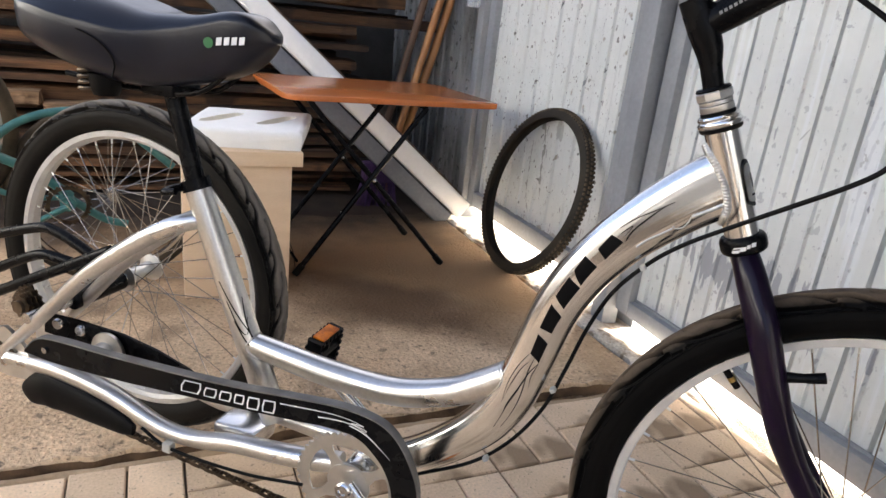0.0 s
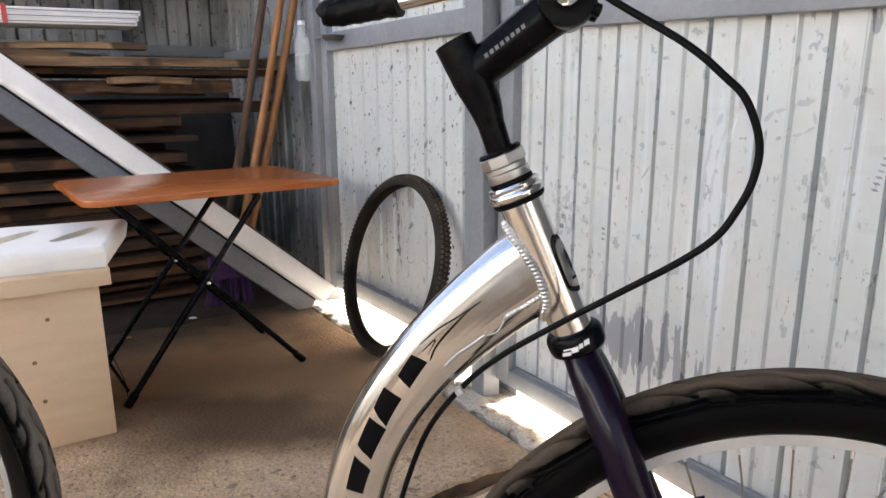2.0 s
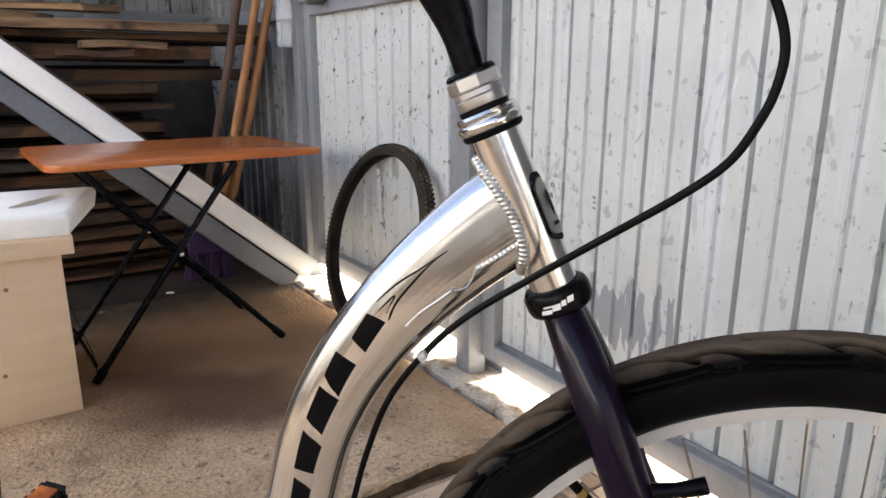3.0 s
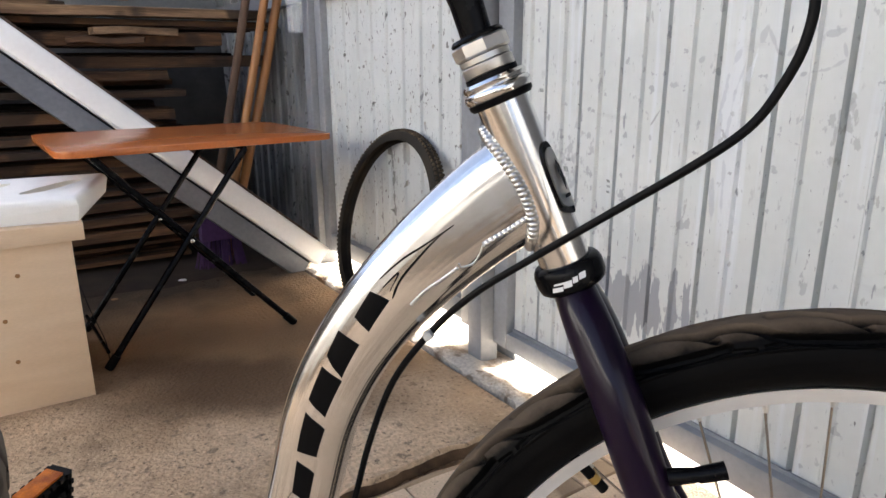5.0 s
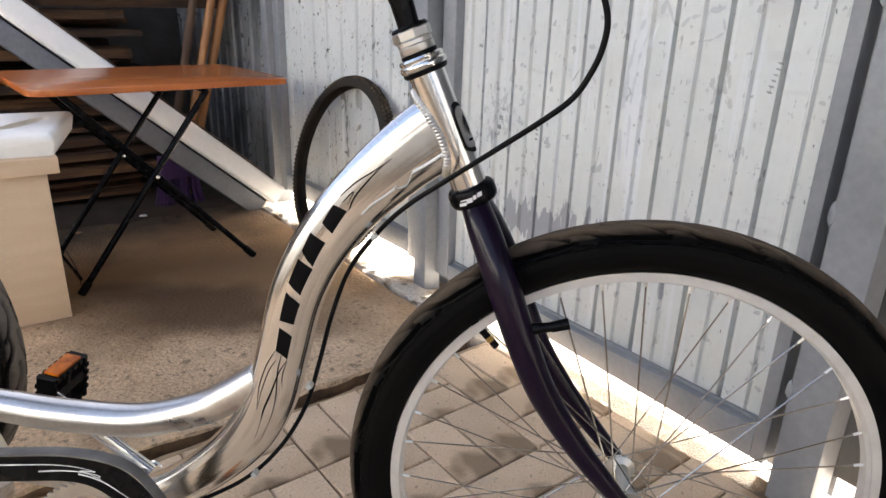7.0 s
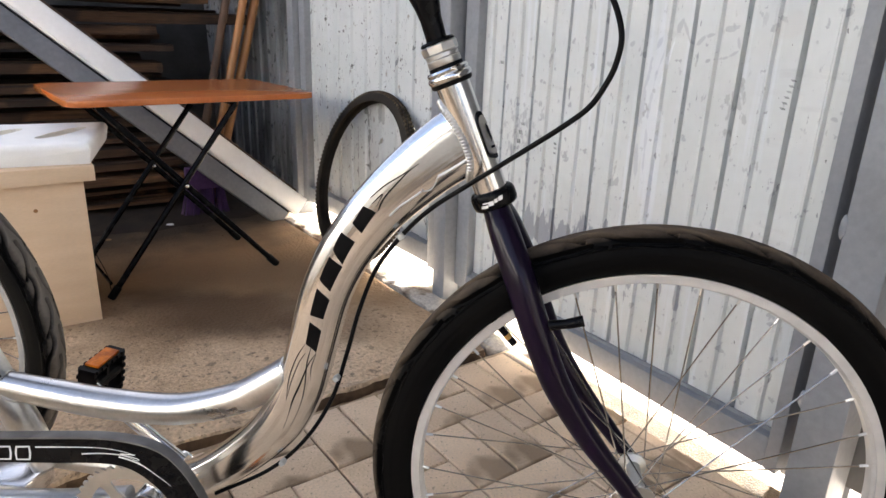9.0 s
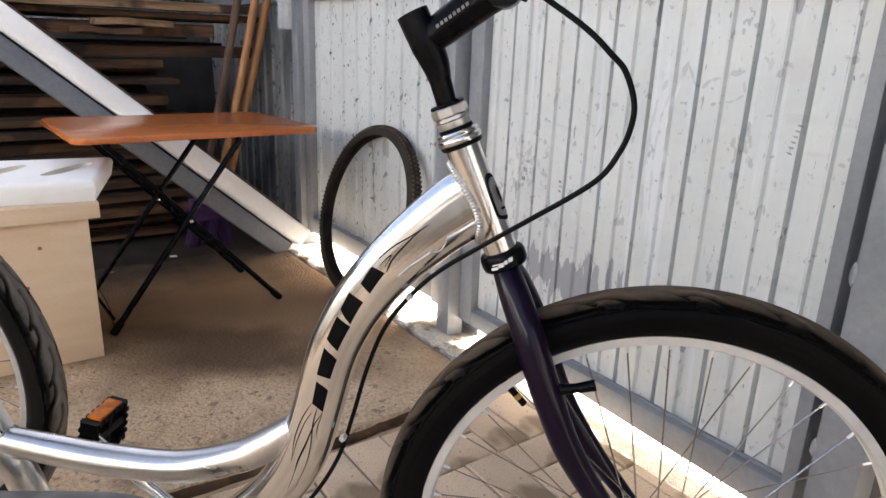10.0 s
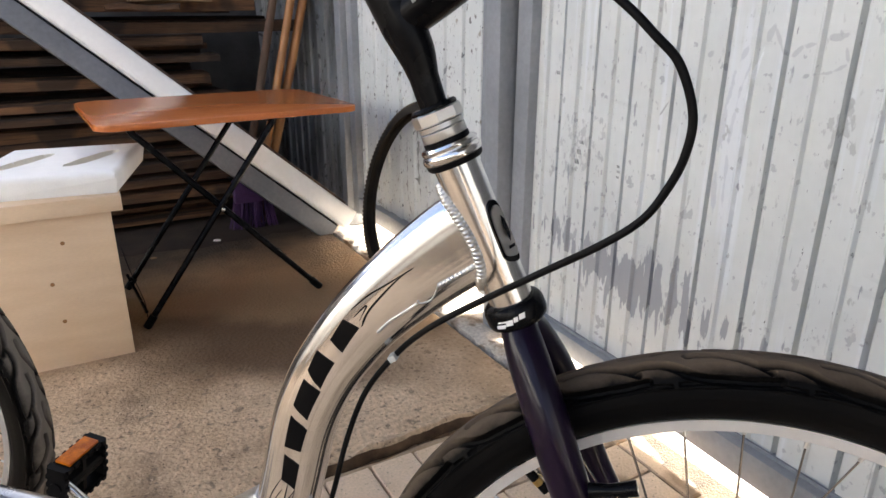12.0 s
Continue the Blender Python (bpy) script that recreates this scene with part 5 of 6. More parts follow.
for sgn in (1, -1):
    g = tube([(-0.414, 0.339 * sgn, 0.9935), (-0.43, 0.343 * sgn, 0.9925), (-0.47, 0.353 * sgn, 0.989), (-0.512, 0.361 * sgn, 0.9855), (-0.517, 0.362 * sgn, 0.985)], [0.0165, 0.0172, 0.0185, 0.0178, 0.014], 36, 16, up=(0, 0, 1))
    for v in g.verts:
        f = (-0.414 - v.co.x) / 0.1
        axis = Vector((v.co.x, (0.339 + 0.024 * f) * sgn, 0.9935 - 0.0085 * f))
        d = v.co - axis
        if 0.06 < f < 0.97:
            fold = noise.noise((v.co.x * 60, d.y * 110, d.z * 110)) + 0.6 * noise.noise((v.co.x * 140, d.y * 160, 3 + d.z * 160))
            v.co = axis + d * (1 + 0.11 * fold)
    grip = part("grip", g, M_BLACK_PLASTIC, TRIKE, "black moulded rubber grip with wrinkled folds")
    grip.matrix_local = Matrix.Translation((-0.0085, 0, 0.0125))
    part("collar", tube([(-0.409, 0.3375 * sgn, 0.994), (-0.419, 0.340 * sgn, 0.993)], 0.0178, 28, 2, up=(0, 0, 1)), M_BLACK_PLASTIC, grip)

# fork
FORK_N = [(-0.1815, -0.024, 0.650), (-0.162, -0.044, 0.607), (-0.139, -0.052, 0.548), (-0.112, -0.053, 0.487), (-0.072, -0.052, 0.425), (-0.030, -0.051, 0.372), (-0.004, -0.050, 0.340)]
for sgn in (1, -1):
    leg = part("fork_leg", tube([(x, y * -sgn, z) for x, y, z in [(-0.1995, -0.002, 0.688), (-0.1925, -0.008, 0.672)] + FORK_N], [0.0142, 0.0150, 0.0168, 0.0172, 0.0165, 0.0155, 0.0132, 0.0107, 0.0090], 24, 8), M_PURPLE, TRIKE, "dark purple metallic fork leg")
    boss_y = -0.052 * -sgn
    part("brake_boss", tube([(-0.128, boss_y + 0.004 * sgn, 0.562), (-0.104, boss_y + 0.006 * sgn, 0.568)], [0.0062, 0.0046], 14, 2), M_BLACK, leg, "black brake mounting stud")
    part("brake_boss_tip", tube([(-0.110, boss_y + 0.006 * sgn, 0.5665), (-0.0925, boss_y + 0.006 * sgn, 0.572)], [0.0056, 0.0062], 14, 2), M_BLACK, leg)
    part("dropout_nut", lathe([(0, 0), (0.009, 0), (0.009, 0.007), (0.005, 0.008), (0.005, 0.015), (0, 0.016)], 6, m=Matrix.Translation((0, 0.052 * sgn, 0.335)) @ pose(0, 0, 0, -90 * sgn)), M_STEEL, leg)
part("fork_crown", tube([(-0.187, -0.016, 0.662), (-0.193, 0, 0.670), (-0.187, 0.016, 0.662)], 0.0148, 20, 6, up=(0, 0, 1)), M_PURPLE, TRIKE)
part("front_axle", tube([(0, -0.066, 0.335), (0, 0.066, 0.335)], 0.0048, 12, 2, up=(1, 0, 0)), M_STEEL, TRIKE)

# seat tube, seat post, collar
seat_tube = part("seat_tube", tube([(-0.933, 0, 0.620), (-0.866, 0, 0.452), (-0.815, 0, 0.325), (-0.792, 0, 0.262)], [0.0185, 0.0199, 0.0212, 0.0190], 96, 8, ripple=0.007), M_ALU_WORN, TRIKE, "polished aluminium seat tube")
collar = part("seat_collar", lathe([(0.015, 0), (0.0215, 0), (0.0215, 0.016), (0.015, 0.017)], 32, m=along((-0.9295, 0, 0.611), (-0.9362, 0, 0.628))), M_BLACK, TRIKE, "black seat post clamp with a lever")
part("clamp_lever", tube([(-0.955, 0.012, 0.610), (-0.968, -0.01, 0.606), (-0.966, -0.028, 0.606), (-0.945, -0.030, 0.611)], [0.006, 0.007, 0.006, 0.005], 12, 6, up=(0, 0, 1)), M_BLACK, collar)
part("seat_post", tube([(-0.932, 0, 0.618), (-0.972, 0, 0.757)], 0.0142, 24, 4), M_BLACK, TRIKE, "black seat post")
SEAT_A, SEAT_B = Vector((-0.933, 0, 0.620)), Vector((-0.815, 0, 0.325))


def seat_surface(f, ang, lift=0.0):
    """A point on the seat tube: f from its top, ang in degrees (0: near side, 90: forward)."""
    d = (SEAT_B - SEAT_A).normalized()
    fw = Vector((-d.z, 0, d.x))
    a = radians(ang + 32)
    r = float(np.interp(f, [0, 0.57, 1], [0.0185, 0.0199, 0.0212])) + lift
    return SEAT_A.lerp(SEAT_B, f) + Vector((0, -math.cos(a) * r, 0)) + fw * (math.sin(a) * r)


for pts in ([(0.46, -34), (0.62, -6), (0.74, 24), (0.82, 46)], [(0.56, -28), (0.70, -12), (0.74, 12), (0.66, 34)], [(0.66, -24), (0.78, 0), (0.88, 36)], [(0.56, 40), (0.68, 24), (0.80, 30), (0.88, 48)]):
    stripe(pts, 2.6, seat_surface, "pinstripe", seat_tube, M_DECAL_BLACK)
rows = []
for k in range(3):
    rows.append([(0.365, -4 + 14 * k), (0.385, -4 + 14 * k), (0.385, 6 + 14 * k), (0.365, 6 + 14 * k)])
for k in range(5):
    rows.append([(0.43 + 0.024 * k, 0), (0.436 + 0.024 * k, 0), (0.436 + 0.024 * k, 36 - 4 * (k % 2)), (0.43 + 0.024 * k, 36 - 4 * (k % 2))])
for row in rows:
    decal([row], seat_surface, M_ALU_DULL, "printed_mark", seat_tube, "faint grey printed bar", 3)


def joint_bead(c, way, r1, axis, r2, flat, r, parent):
    """A weld bead where a tube of radius r1 leaving along way meets the tube of radius r2 along axis at c."""
    way, axis = Vector(way).normalized(), Vector(axis).normalized()
    y = Vector((0, 1, 0))
    b, n = way.cross(y), y.cross(axis)
    if n.dot(way) < 0:
        n = -n
    pts = []
    for k in range(25):
        t = 2 * math.pi * k / 24
        q = min(abs(r1 * math.cos(t)) / (r2 * flat), 1)
        d = (r2 * math.sqrt(1 - q * q) - r1 * math.sin(t) * b.dot(n)) / n.dot(way)
        pts.append(Vector(c) + y * (r1 * math.cos(t)) + b * (r1 * math.sin(t)) + way * d)
    return bead(pts, r, "weld_bead", "rippled aluminium weld bead", parent)


joint_bead((-0.8395, 0, 0.3855), (0.08, 0, -0.010), 0.0196, SEAT_B - SEAT_A, 0.0206, 1.0, 0.0014, seat_tube)
joint_bead((-0.4190, 0, 0.4560), (-0.045, 0, -0.032), 0.0200, (-0.02, 0, -0.06), 0.0300, 0.78, 0.0016, frame_part)

# stays and rear triangle
for sgn, name in ((-1, "near"), (1, "far")):
    st = 0.032 * sgn
    part("seat_stay", tube([(-0.9165, 0.004 * sgn, 0.5685), (-0.955, 0.020 * sgn, 0.556), (-1.012, st, 0.522), (-1.113, st * 1.25, 0.445), (-1.215, st * 1.5, 0.344), (-1.292, st * 1.6, 0.272)], [0.0120, 0.0138, 0.0135, 0.0125, 0.0110, 0.0095], 64, 8, ripple=0.008), M_ALU_WORN, TRIKE, "polished aluminium bent seat stay")
    part("chain_stay", tube([(-0.655, 0.03 * sgn, 0.248), (-0.735, 0.04 * sgn, 0.240), (-0.824, 0.048 * sgn, 0.236), (-0.900, 0.052 * sgn, 0.222), (-0.965, 0.055 * sgn, 0.226), (-1.062, 0.055 * sgn, 0.256), (-1.160, 0.055 * sgn, 0.268), (-1.280, 0.055 * sgn, 0.262)], [0.0165, 0.0165, 0.0150, 0.0135, 0.0140, 0.0155, 0.0150, 0.0120], 64, 8, ripple=0.008), M_ALU_WORN, TRIKE, "polished aluminium chain stay")
    dp = part("dropout", prism([(-1.34, 0.23), (-1.34, 0.30), (-1.285, 0.318), (-1.255, 0.300), (-1.235, 0.275), (-1.205, 0.262), (-1.197, 0.236), (-1.25, 0.226), (-1.29, 0.222)], 0.007, m=Matrix.Translation((0, 0.05 * sgn - 0.0035, 0))), M_ALU_DULL, TRIKE, "silver axle plate", bevel=0.0015)
    for x, z in ((-1.312, 0.292), (-1.29, 0.252)):
        part("bolt", lathe([(0, 0), (0.0085, 0), (0.0085, 0.005), (0.006, 0.007), (0, 0.007)], 12, m=Matrix.Translation((x, (0.05 + 0.0035) * sgn, z)) @ pose(0, 0, 0, -90 * sgn)), M_CHROME, dp)
part("rear_axle", tube([(-1.225, -0.06, 0.350), (-1.225, 0.235, 0.350)], 0.0095, 16, 2, up=(1, 0, 0)), M_STEEL, TRIKE)
part("axle_tube", tube([(-1.225, 0.03, 0.350), (-1.225, 0.14, 0.350)], 0.0185, 20, 2, up=(1, 0, 0)), M_BLACK, TRIKE, "black rear axle housing")

# black carrier rods towards the rear basket
for pts in ([(-1.10, 0.0, 0.478), (-1.23, 0.0, 0.412), (-1.42, 0.0, 0.315)],
            [(-1.175, 0.05, 0.425), (-1.21, 0.05, 0.442), (-1.27, 0.05, 0.462), (-1.32, 0.05, 0.459), (-1.48, 0.05, 0.405)],
            [(-1.20, 0.05, 0.405), (-1.27, 0.05, 0.412), (-1.33, 0.05, 0.404), (-1.48, 0.05, 0.33)]):
    part("carrier_rod", tube(pts, 0.0095, 16, 8), M_BLACK, TRIKE, "bent black carrier rod")

# bottom bracket, chainring, cranks
BB = Vector((-0.631, 0, 0.238))
part("bottom_bracket", lathe([(0.0, -0.036), (0.021, -0.036), (0.0225, -0.033), (0.0225, 0.033), (0.021, 0.036), (0.0, 0.036)], 28, m=Matrix.Translation(BB) @ pose(0, 0, 0, 90)), M_ALU, TRIKE)
ring = bmesh.new()
teeth = 44
outer = []
for k in range(teeth * 4):
    a = 2 * math.pi * k / (teeth * 4)
    outer.append((0.0835 if k % 4 in (1, 2) else 0.0795, a))
n = len(outer)
vo = [[ring.verts.new((r * math.cos(a), y, r * math.sin(a))) for r, a in outer] for y in (-0.0016, 0.0016)]
vi = [[ring.verts.new((0.064 * math.cos(a), y, 0.064 * math.sin(a))) for r, a in outer] for y in (-0.0016, 0.0016)]
for k in range(n):
    j = (k + 1) % n
    ring.faces.new((vo[0][k], vo[0][j], vi[0][j], vi[0][k]))
    ring.faces.new((vo[1][k], vi[1][k], vi[1][j], vo[1][j]))
    ring.faces.new((vo[0][k], vo[1][k], vo[1][j], vo[0][j]))
    ring.faces.new((vi[0][k], vi[0][j], vi[1][j], vi[1][k]))
for k in range(4):
    a = radians(35 + 90 * k)
    wide = 0.0065
    prism([(0.030, -wide * 1.9), (0.046, -wide), (0.058, -wide * 1.1), (0.0705, -wide * 2.0), (0.0715, 0), (0.0705, wide * 2.0), (0.058, wide * 1.1), (0.046, wide), (0.030, wide * 1.9)], 0.0028, ring, Matrix.Rotation(-a, 4, "Y") @ Matrix.Translation((0, -0.0014, 0)))
lathe([(0, -0.0018), (0.033, -0.0018), (0.034, 0), (0.033, 0.0018), (0, 0.0018)], 40, ring, pose(0, 0, 0, 90))
cr = part("chainring", ring, M_ALU_DULL, TRIKE, "silver toothed chainring")
cr.matrix_local = Matrix.Translation(BB + Vector((0, -0.056, 0)))
CRANK_WAY = Vector((-0.143, 0, 0.111)).normalized()
for sgn in (1, -1):
    way = CRANK_WAY * sgn
    y0 = 0.062 * sgn
    arm = part("crank", tube([BB + Vector((0, y0, 0)), BB + way * 0.05 + Vector((0, y0 + 0.006 * sgn, 0)), BB + way * 0.175 + Vector((0, y0 + 0.016 * sgn, 0))], [0.0165, 0.0125, 0.0115], 20, 6, flat=0.6), M_ALU, TRIKE, "polished aluminium crank arm")
    part("crank_bolt", lathe([(0, 0), (0.0125, 0), (0.0125, 0.004), (0.0105, 0.006), (0.006, 0.006), (0.005, 0.004), (0, 0.004)], 20, m=Matrix.Translation(BB + Vector((0, y0 + 0.009 * sgn, 0))) @ pose(0, 0, 0, -90 * sgn)), M_CHROME, arm)
    pc = BB + way * 0.175 + Vector((0, (0.062 + 0.016) * sgn, 0))
    pedal = part("pedal", tube([pc - Vector((0, 0.012, 0)), pc + Vector((0, 0.058 * sgn, 0))], 0.0085, 14, 2, up=(1, 0, 0)), M_BLACK_PLASTIC, TRIKE, "black plastic pedal with amber reflectors")
    tilt = Matrix.Translation(pc - Vector((0, 0, 0.004))) @ Matrix.Rotation(radians(-80), 4, "Y")
    lo_y, hi_y = (-0.010, 0.066) if sgn > 0 else (-0.066, 0.010)
    bm = bmesh.new()
    for x in (-0.033, 0.0255):
        block((x, lo_y, -0.0125), (x + 0.0075, hi_y, 0.0125), bm, tilt)
    for y in (lo_y, hi_y - 0.006):
        block((-0.030, y, -0.0125), (0.030, y + 0.006, 0.0125), bm, tilt)
    block((-0.030, (lo_y + hi_y) / 2 - 0.003, -0.010), (0.030, (lo_y + hi_y) / 2 + 0.003, 0.010), bm, tilt)
    tube([tilt @ Vector((0, lo_y, 0)), tilt @ Vector((0, hi_y, 0))], 0.0125, 12, 1, bm, up=(1, 0, 0))
    part("cage", bm, M_BLACK_PLASTIC, pedal, smooth=False)
    for z in (-0.0125, 0.0125):
        bm = bmesh.new()
        way_out = math.copysign(0.0026, z)
        for x in (-0.033, 0.0275):
            for k in range(6):
                y = lo_y + 0.004 + (hi_y - lo_y - 0.014) * k / 5
                block((x, y, min(z, z + way_out)), (x + 0.0055, y + 0.006, max(z, z + way_out)), bm, tilt)
        for y in (lo_y, hi_y - 0.005):
            for k in range(4):
                x = -0.022 + 0.0125 * k
                block((x, y, min(z, z + way_out)), (x + 0.006, y + 0.005, max(z, z + way_out)), bm, tilt)
        part("teeth", bm, M_BLACK_PLASTIC, pedal, smooth=False)
    for x in (-0.0365, 0.0325):
        part("reflector", block((x, lo_y + 0.012, -0.0105), (x + 0.004, hi_y - 0.012, 0.0105), None, tilt), M_AMBER, pedal, "amber pedal reflector", bevel=0.0008)

# chain guard
GUARD_TOP = [(-1.202, 0.311), (-1.176, 0.336), (-1.136, 0.345), (-1.02, 0.348), (-0.885, 0.355), (-0.789, 0.363), (-0.707, 0.373), (-0.635, 0.380), (-0.584, 0.375), (-0.554, 0.3575), (-0.530, 0.3215), (-0.516, 0.279), (-0.513, 0.21)]
GUARD_LOW = [(-1.202, 0.308), (-1.172, 0.3065), (-1.130, 0.3055), (-1.02, 0.311), (-0.886, 0.3225), (-0.7885, 0.3305), (-0.706, 0.339), (-0.645, 0.346), (-0.612, 0.343), (-0.588, 0.329), (-0.565, 0.303), (-0.552, 0.265), (-0.552, 0.20)]
gt, gl = catmull([(x, 0, z) for x, z in GUARD_TOP], 5), catmull([(x, 0, z) for x, z in GUARD_LOW], 5)
bm = bmesh.new()
rings = [[bm.verts.new((a.x, -0.087, a.z)), bm.verts.new((b.x, -0.087, b.z)), bm.verts.new((b.x, -0.0845, b.z)), bm.verts.new((a.x, -0.0845, a.z))] for a, b in zip(gt, gl)]
for a, b in zip(rings, rings[1:]):
    for k in range(4):
        bm.faces.new((a[k], a[(k + 1) % 4], b[(k + 1) % 4], b[k]))
bm.faces.new(rings[0])
bm.faces.new(rings[-1][::-1])
guard = part("chain_guard", bm, M_BLACK, TRIKE, "black chain guard with pale printed marks")
bm = bmesh.new()
rings = [[bm.verts.new((a.x, -0.087, a.z)), bm.verts.new((a.x, -0.073, a.z)), bm.verts.new((a.x, -0.073, a.z + 0.0025)), bm.verts.new((a.x, -0.087, a.z + 0.0025))] for a in gt]
for a, b in zip(rings, rings[1:]):
    for k in range(4):
        bm.faces.new((a[k], a[(k + 1) % 4], b[(k + 1) % 4], b[k]))
part("top_flange", bm, M_GUARD_TOP, guard, "dusty upper flange")


def guard_pt(f, v):
    i = f * (len(gt) - 1)
    k = min(int(i), len(gt) - 2)
    a, b = gl[k].lerp(gl[k + 1], i - k), gt[k].lerp(gt[k + 1], i - k)
    p = a.lerp(b, v)
    return Vector((p.x, -0.0876, p.z))


def guard_loop(corners, width=0.0016):
    """A pale outline drawn round a plain shape on the guard."""
    bm = bmesh.new()
    pts = [guard_pt(*c) for c in corners]
    n = len(pts)
    cen = sum(pts, Vector()) / n
    ins = [p + (cen - p).normalized() * width * 1.6 for p in pts]
    back = [p + Vector((0, 0.0012, 0)) for p in pts]
    a, b, c = [bm.verts.new(p) for p in pts], [bm.verts.new(p) for p in ins], [bm.verts.new(p) for p in back]
    for i in range(n):
        j = (i + 1) % n
        bm.faces.new((a[i], a[j], b[j], b[i]))
        bm.faces.new((a[i], c[i], c[j], a[j]))
    return part("printed_mark", bm, M_DECAL_WHITE, guard, "pale outlined printed block")


f = 0.327
for k, w in enumerate((0.026, 0.019, 0.019, 0.016, 0.020, 0.022)):
    lo = 0.12 if k in (4, 5) else 0.24
    hi = 0.84 if k == 0 else 0.72
    guard_loop([(f, lo), (f + w * 0.85, lo), (f + w, (lo + hi) / 2), (f + w, hi), (f + w * 0.15, hi), (f, (lo + hi) / 2)])
    f += w + 0.004
bm = bmesh.new()
for pts, wd in (([(0.477, 0.68), (0.53, 0.68), (0.59, 0.66), (0.655, 0.60)], 0.03), ([(0.545, 0.40), (0.60, 0.46), (0.64, 0.46), (0.685, 0.38)], 0.03), ([(0.655, 0.60), (0.62, 0.50), (0.675, 0.48), (0.65, 0.34)], 0.025), ([(0.62, 0.38), (0.69, 0.34), (0.75, 0.34), (0.80, 0.42)], 0.03)):
    pp = catmull([(a, b, 0) for a, b in pts], 8)
    prev = None
    for i, p in enumerate(pp):
        w = wd * (1 - i / len(pp) * 0.8)
        pair = (bm.verts.new(guard_pt(p.x, p.y - w)), bm.verts.new(guard_pt(p.x, p.y + w)))
        if prev:
            bm.faces.new((prev[0], pair[0], pair[1], prev[1]))
        prev = pair
part("printed_stripe", bm, M_DECAL_WHITE, guard, "pale printed flourish")
part("bolt", lathe([(0, 0), (0.005, 0), (0.005, 0.003), (0, 0.004)], 12, m=Matrix.Translation((-1.156, -0.0872, 0.324)) @ pose(0, 0, 0, 90)), M_STEEL, guard)

# inner black bracket with two bolts and its sprocket
br = part("inner_bracket", prism([(-1.275, 0.282), (-1.272, 0.308), (-1.258, 0.322), (-1.205, 0.325), (-1.10, 0.324), (-1.028, 0.313), (-0.965, 0.296), (-0.93, 0.280), (-0.93, 0.262), (-1.02, 0.270), (-1.12, 0.282), (-1.20, 0.280)], 0.004, m=Matrix.Translation((0, 0.012, 0))), M_BLACK, TRIKE, "black steel inner bracket", bevel=0.001)
for x, z in ((-1.236, 0.310), (-1.185, 0.310)):
    part("bolt", lathe([(0, 0), (0.0105, 0), (0.0105, 0.006), (0.0085, 0.009), (0, 0.009)], 20, m=Matrix.Translation((x, 0.012, z)) @ pose(0, 0, 0, 90)), M_CHROME, br)
part("idler", lathe([(0, -0.02), (0.032, -0.02), (0.034, -0.016), (0.034, -0.012), (0.02, -0.008), (0.02, 0.008), (0, 0.01)], 28, m=Matrix.Translation((-1.122, -0.012, 0.290)) @ pose(0, 0, 0, 90)), M_ALU_DULL, TRIKE, "silver idler disc")
bm = bmesh.new()
for r, y in ((0.019, -0.016), (0.023, -0.010), (0.027, -0.004), (0.031, 0.002)):
    n = int(r * 2 * math.pi / 0.0127) * 4
    prism([((r + (0.002 if k % 4 in (1, 2) else -0.0015)) * math.cos(2 * math.pi * k / n), (r + (0.002 if k % 4 in (1, 2) else -0.0015)) * math.sin(2 * math.pi * k / n)) for k in range(n)], 0.002, bm, Matrix.Translation((0, y, 0)))
lathe([(0, -0.022), (0.011, -0.022), (0.012, -0.018), (0.012, 0.006), (0, 0.006)], 20, bm, pose(0, 0, 0, -90))
sprockets = part("rear_sprocket", bm, M_CHAIN, TRIKE, "oily dark rear sprocket cluster")
sprockets.matrix_local = Matrix.Translation((-1.266, -0.02, 0.352))
part("stay_bridge", block((-0.885, -0.030, 0.212), (-0.806, 0.030, 0.246)), M_ALU, TRIKE, "silver bridge between the chain stays", bevel=0.008)

# chain


def chain_run(a, b, parent, sag=0.0):
    a, b = Vector(a), Vector(b)
    d = (b - a)
    count = int(d.length / 0.0127)
    t = d.normalized()
    up = Vector((0, 1, 0)).cross(t)
    link = None
    for k in range(count):
        c = a + t * (0.0127 * (k + 0.5)) + Vector((0, 0, -sag * math.sin(math.pi * k / count)))
        wide = 0.0042 if k % 2 else 0.0030
        bm = bmesh.new()
        for s in (-1, 1):
            o = [(0.0085 * math.cos(q) * (1.0), 0.0042 * math.sin(q) * (0.75 + 0.25 * abs(math.cos(q)))) for q in np.linspace(0, 2 * math.pi, 11)[:-1]]
            v0 = [bm.verts.new(c + t * x + up * z + Vector((0, s * wide, 0))) for x, z in o]
            v1 = [bm.verts.new(c + t * x + up * z + Vector((0, s * (wide + 0.001), 0))) for x, z in o]
            bm.faces.new(v0)
            bm.faces.new(v1[::-1])
            for i in range(10):
                bm.faces.new((v0[i], v1[i], v1[(i + 1) % 10], v0[(i + 1) % 10]))
        tube([c - t * 0.00635 + Vector((0, -0.0052, 0)), c - t * 0.00635 + Vector((0, 0.0052, 0))], 0.0034, 8, 1, bm, up=(1, 0, 0))
        part("chain_link", bm, M_CHAIN, parent)


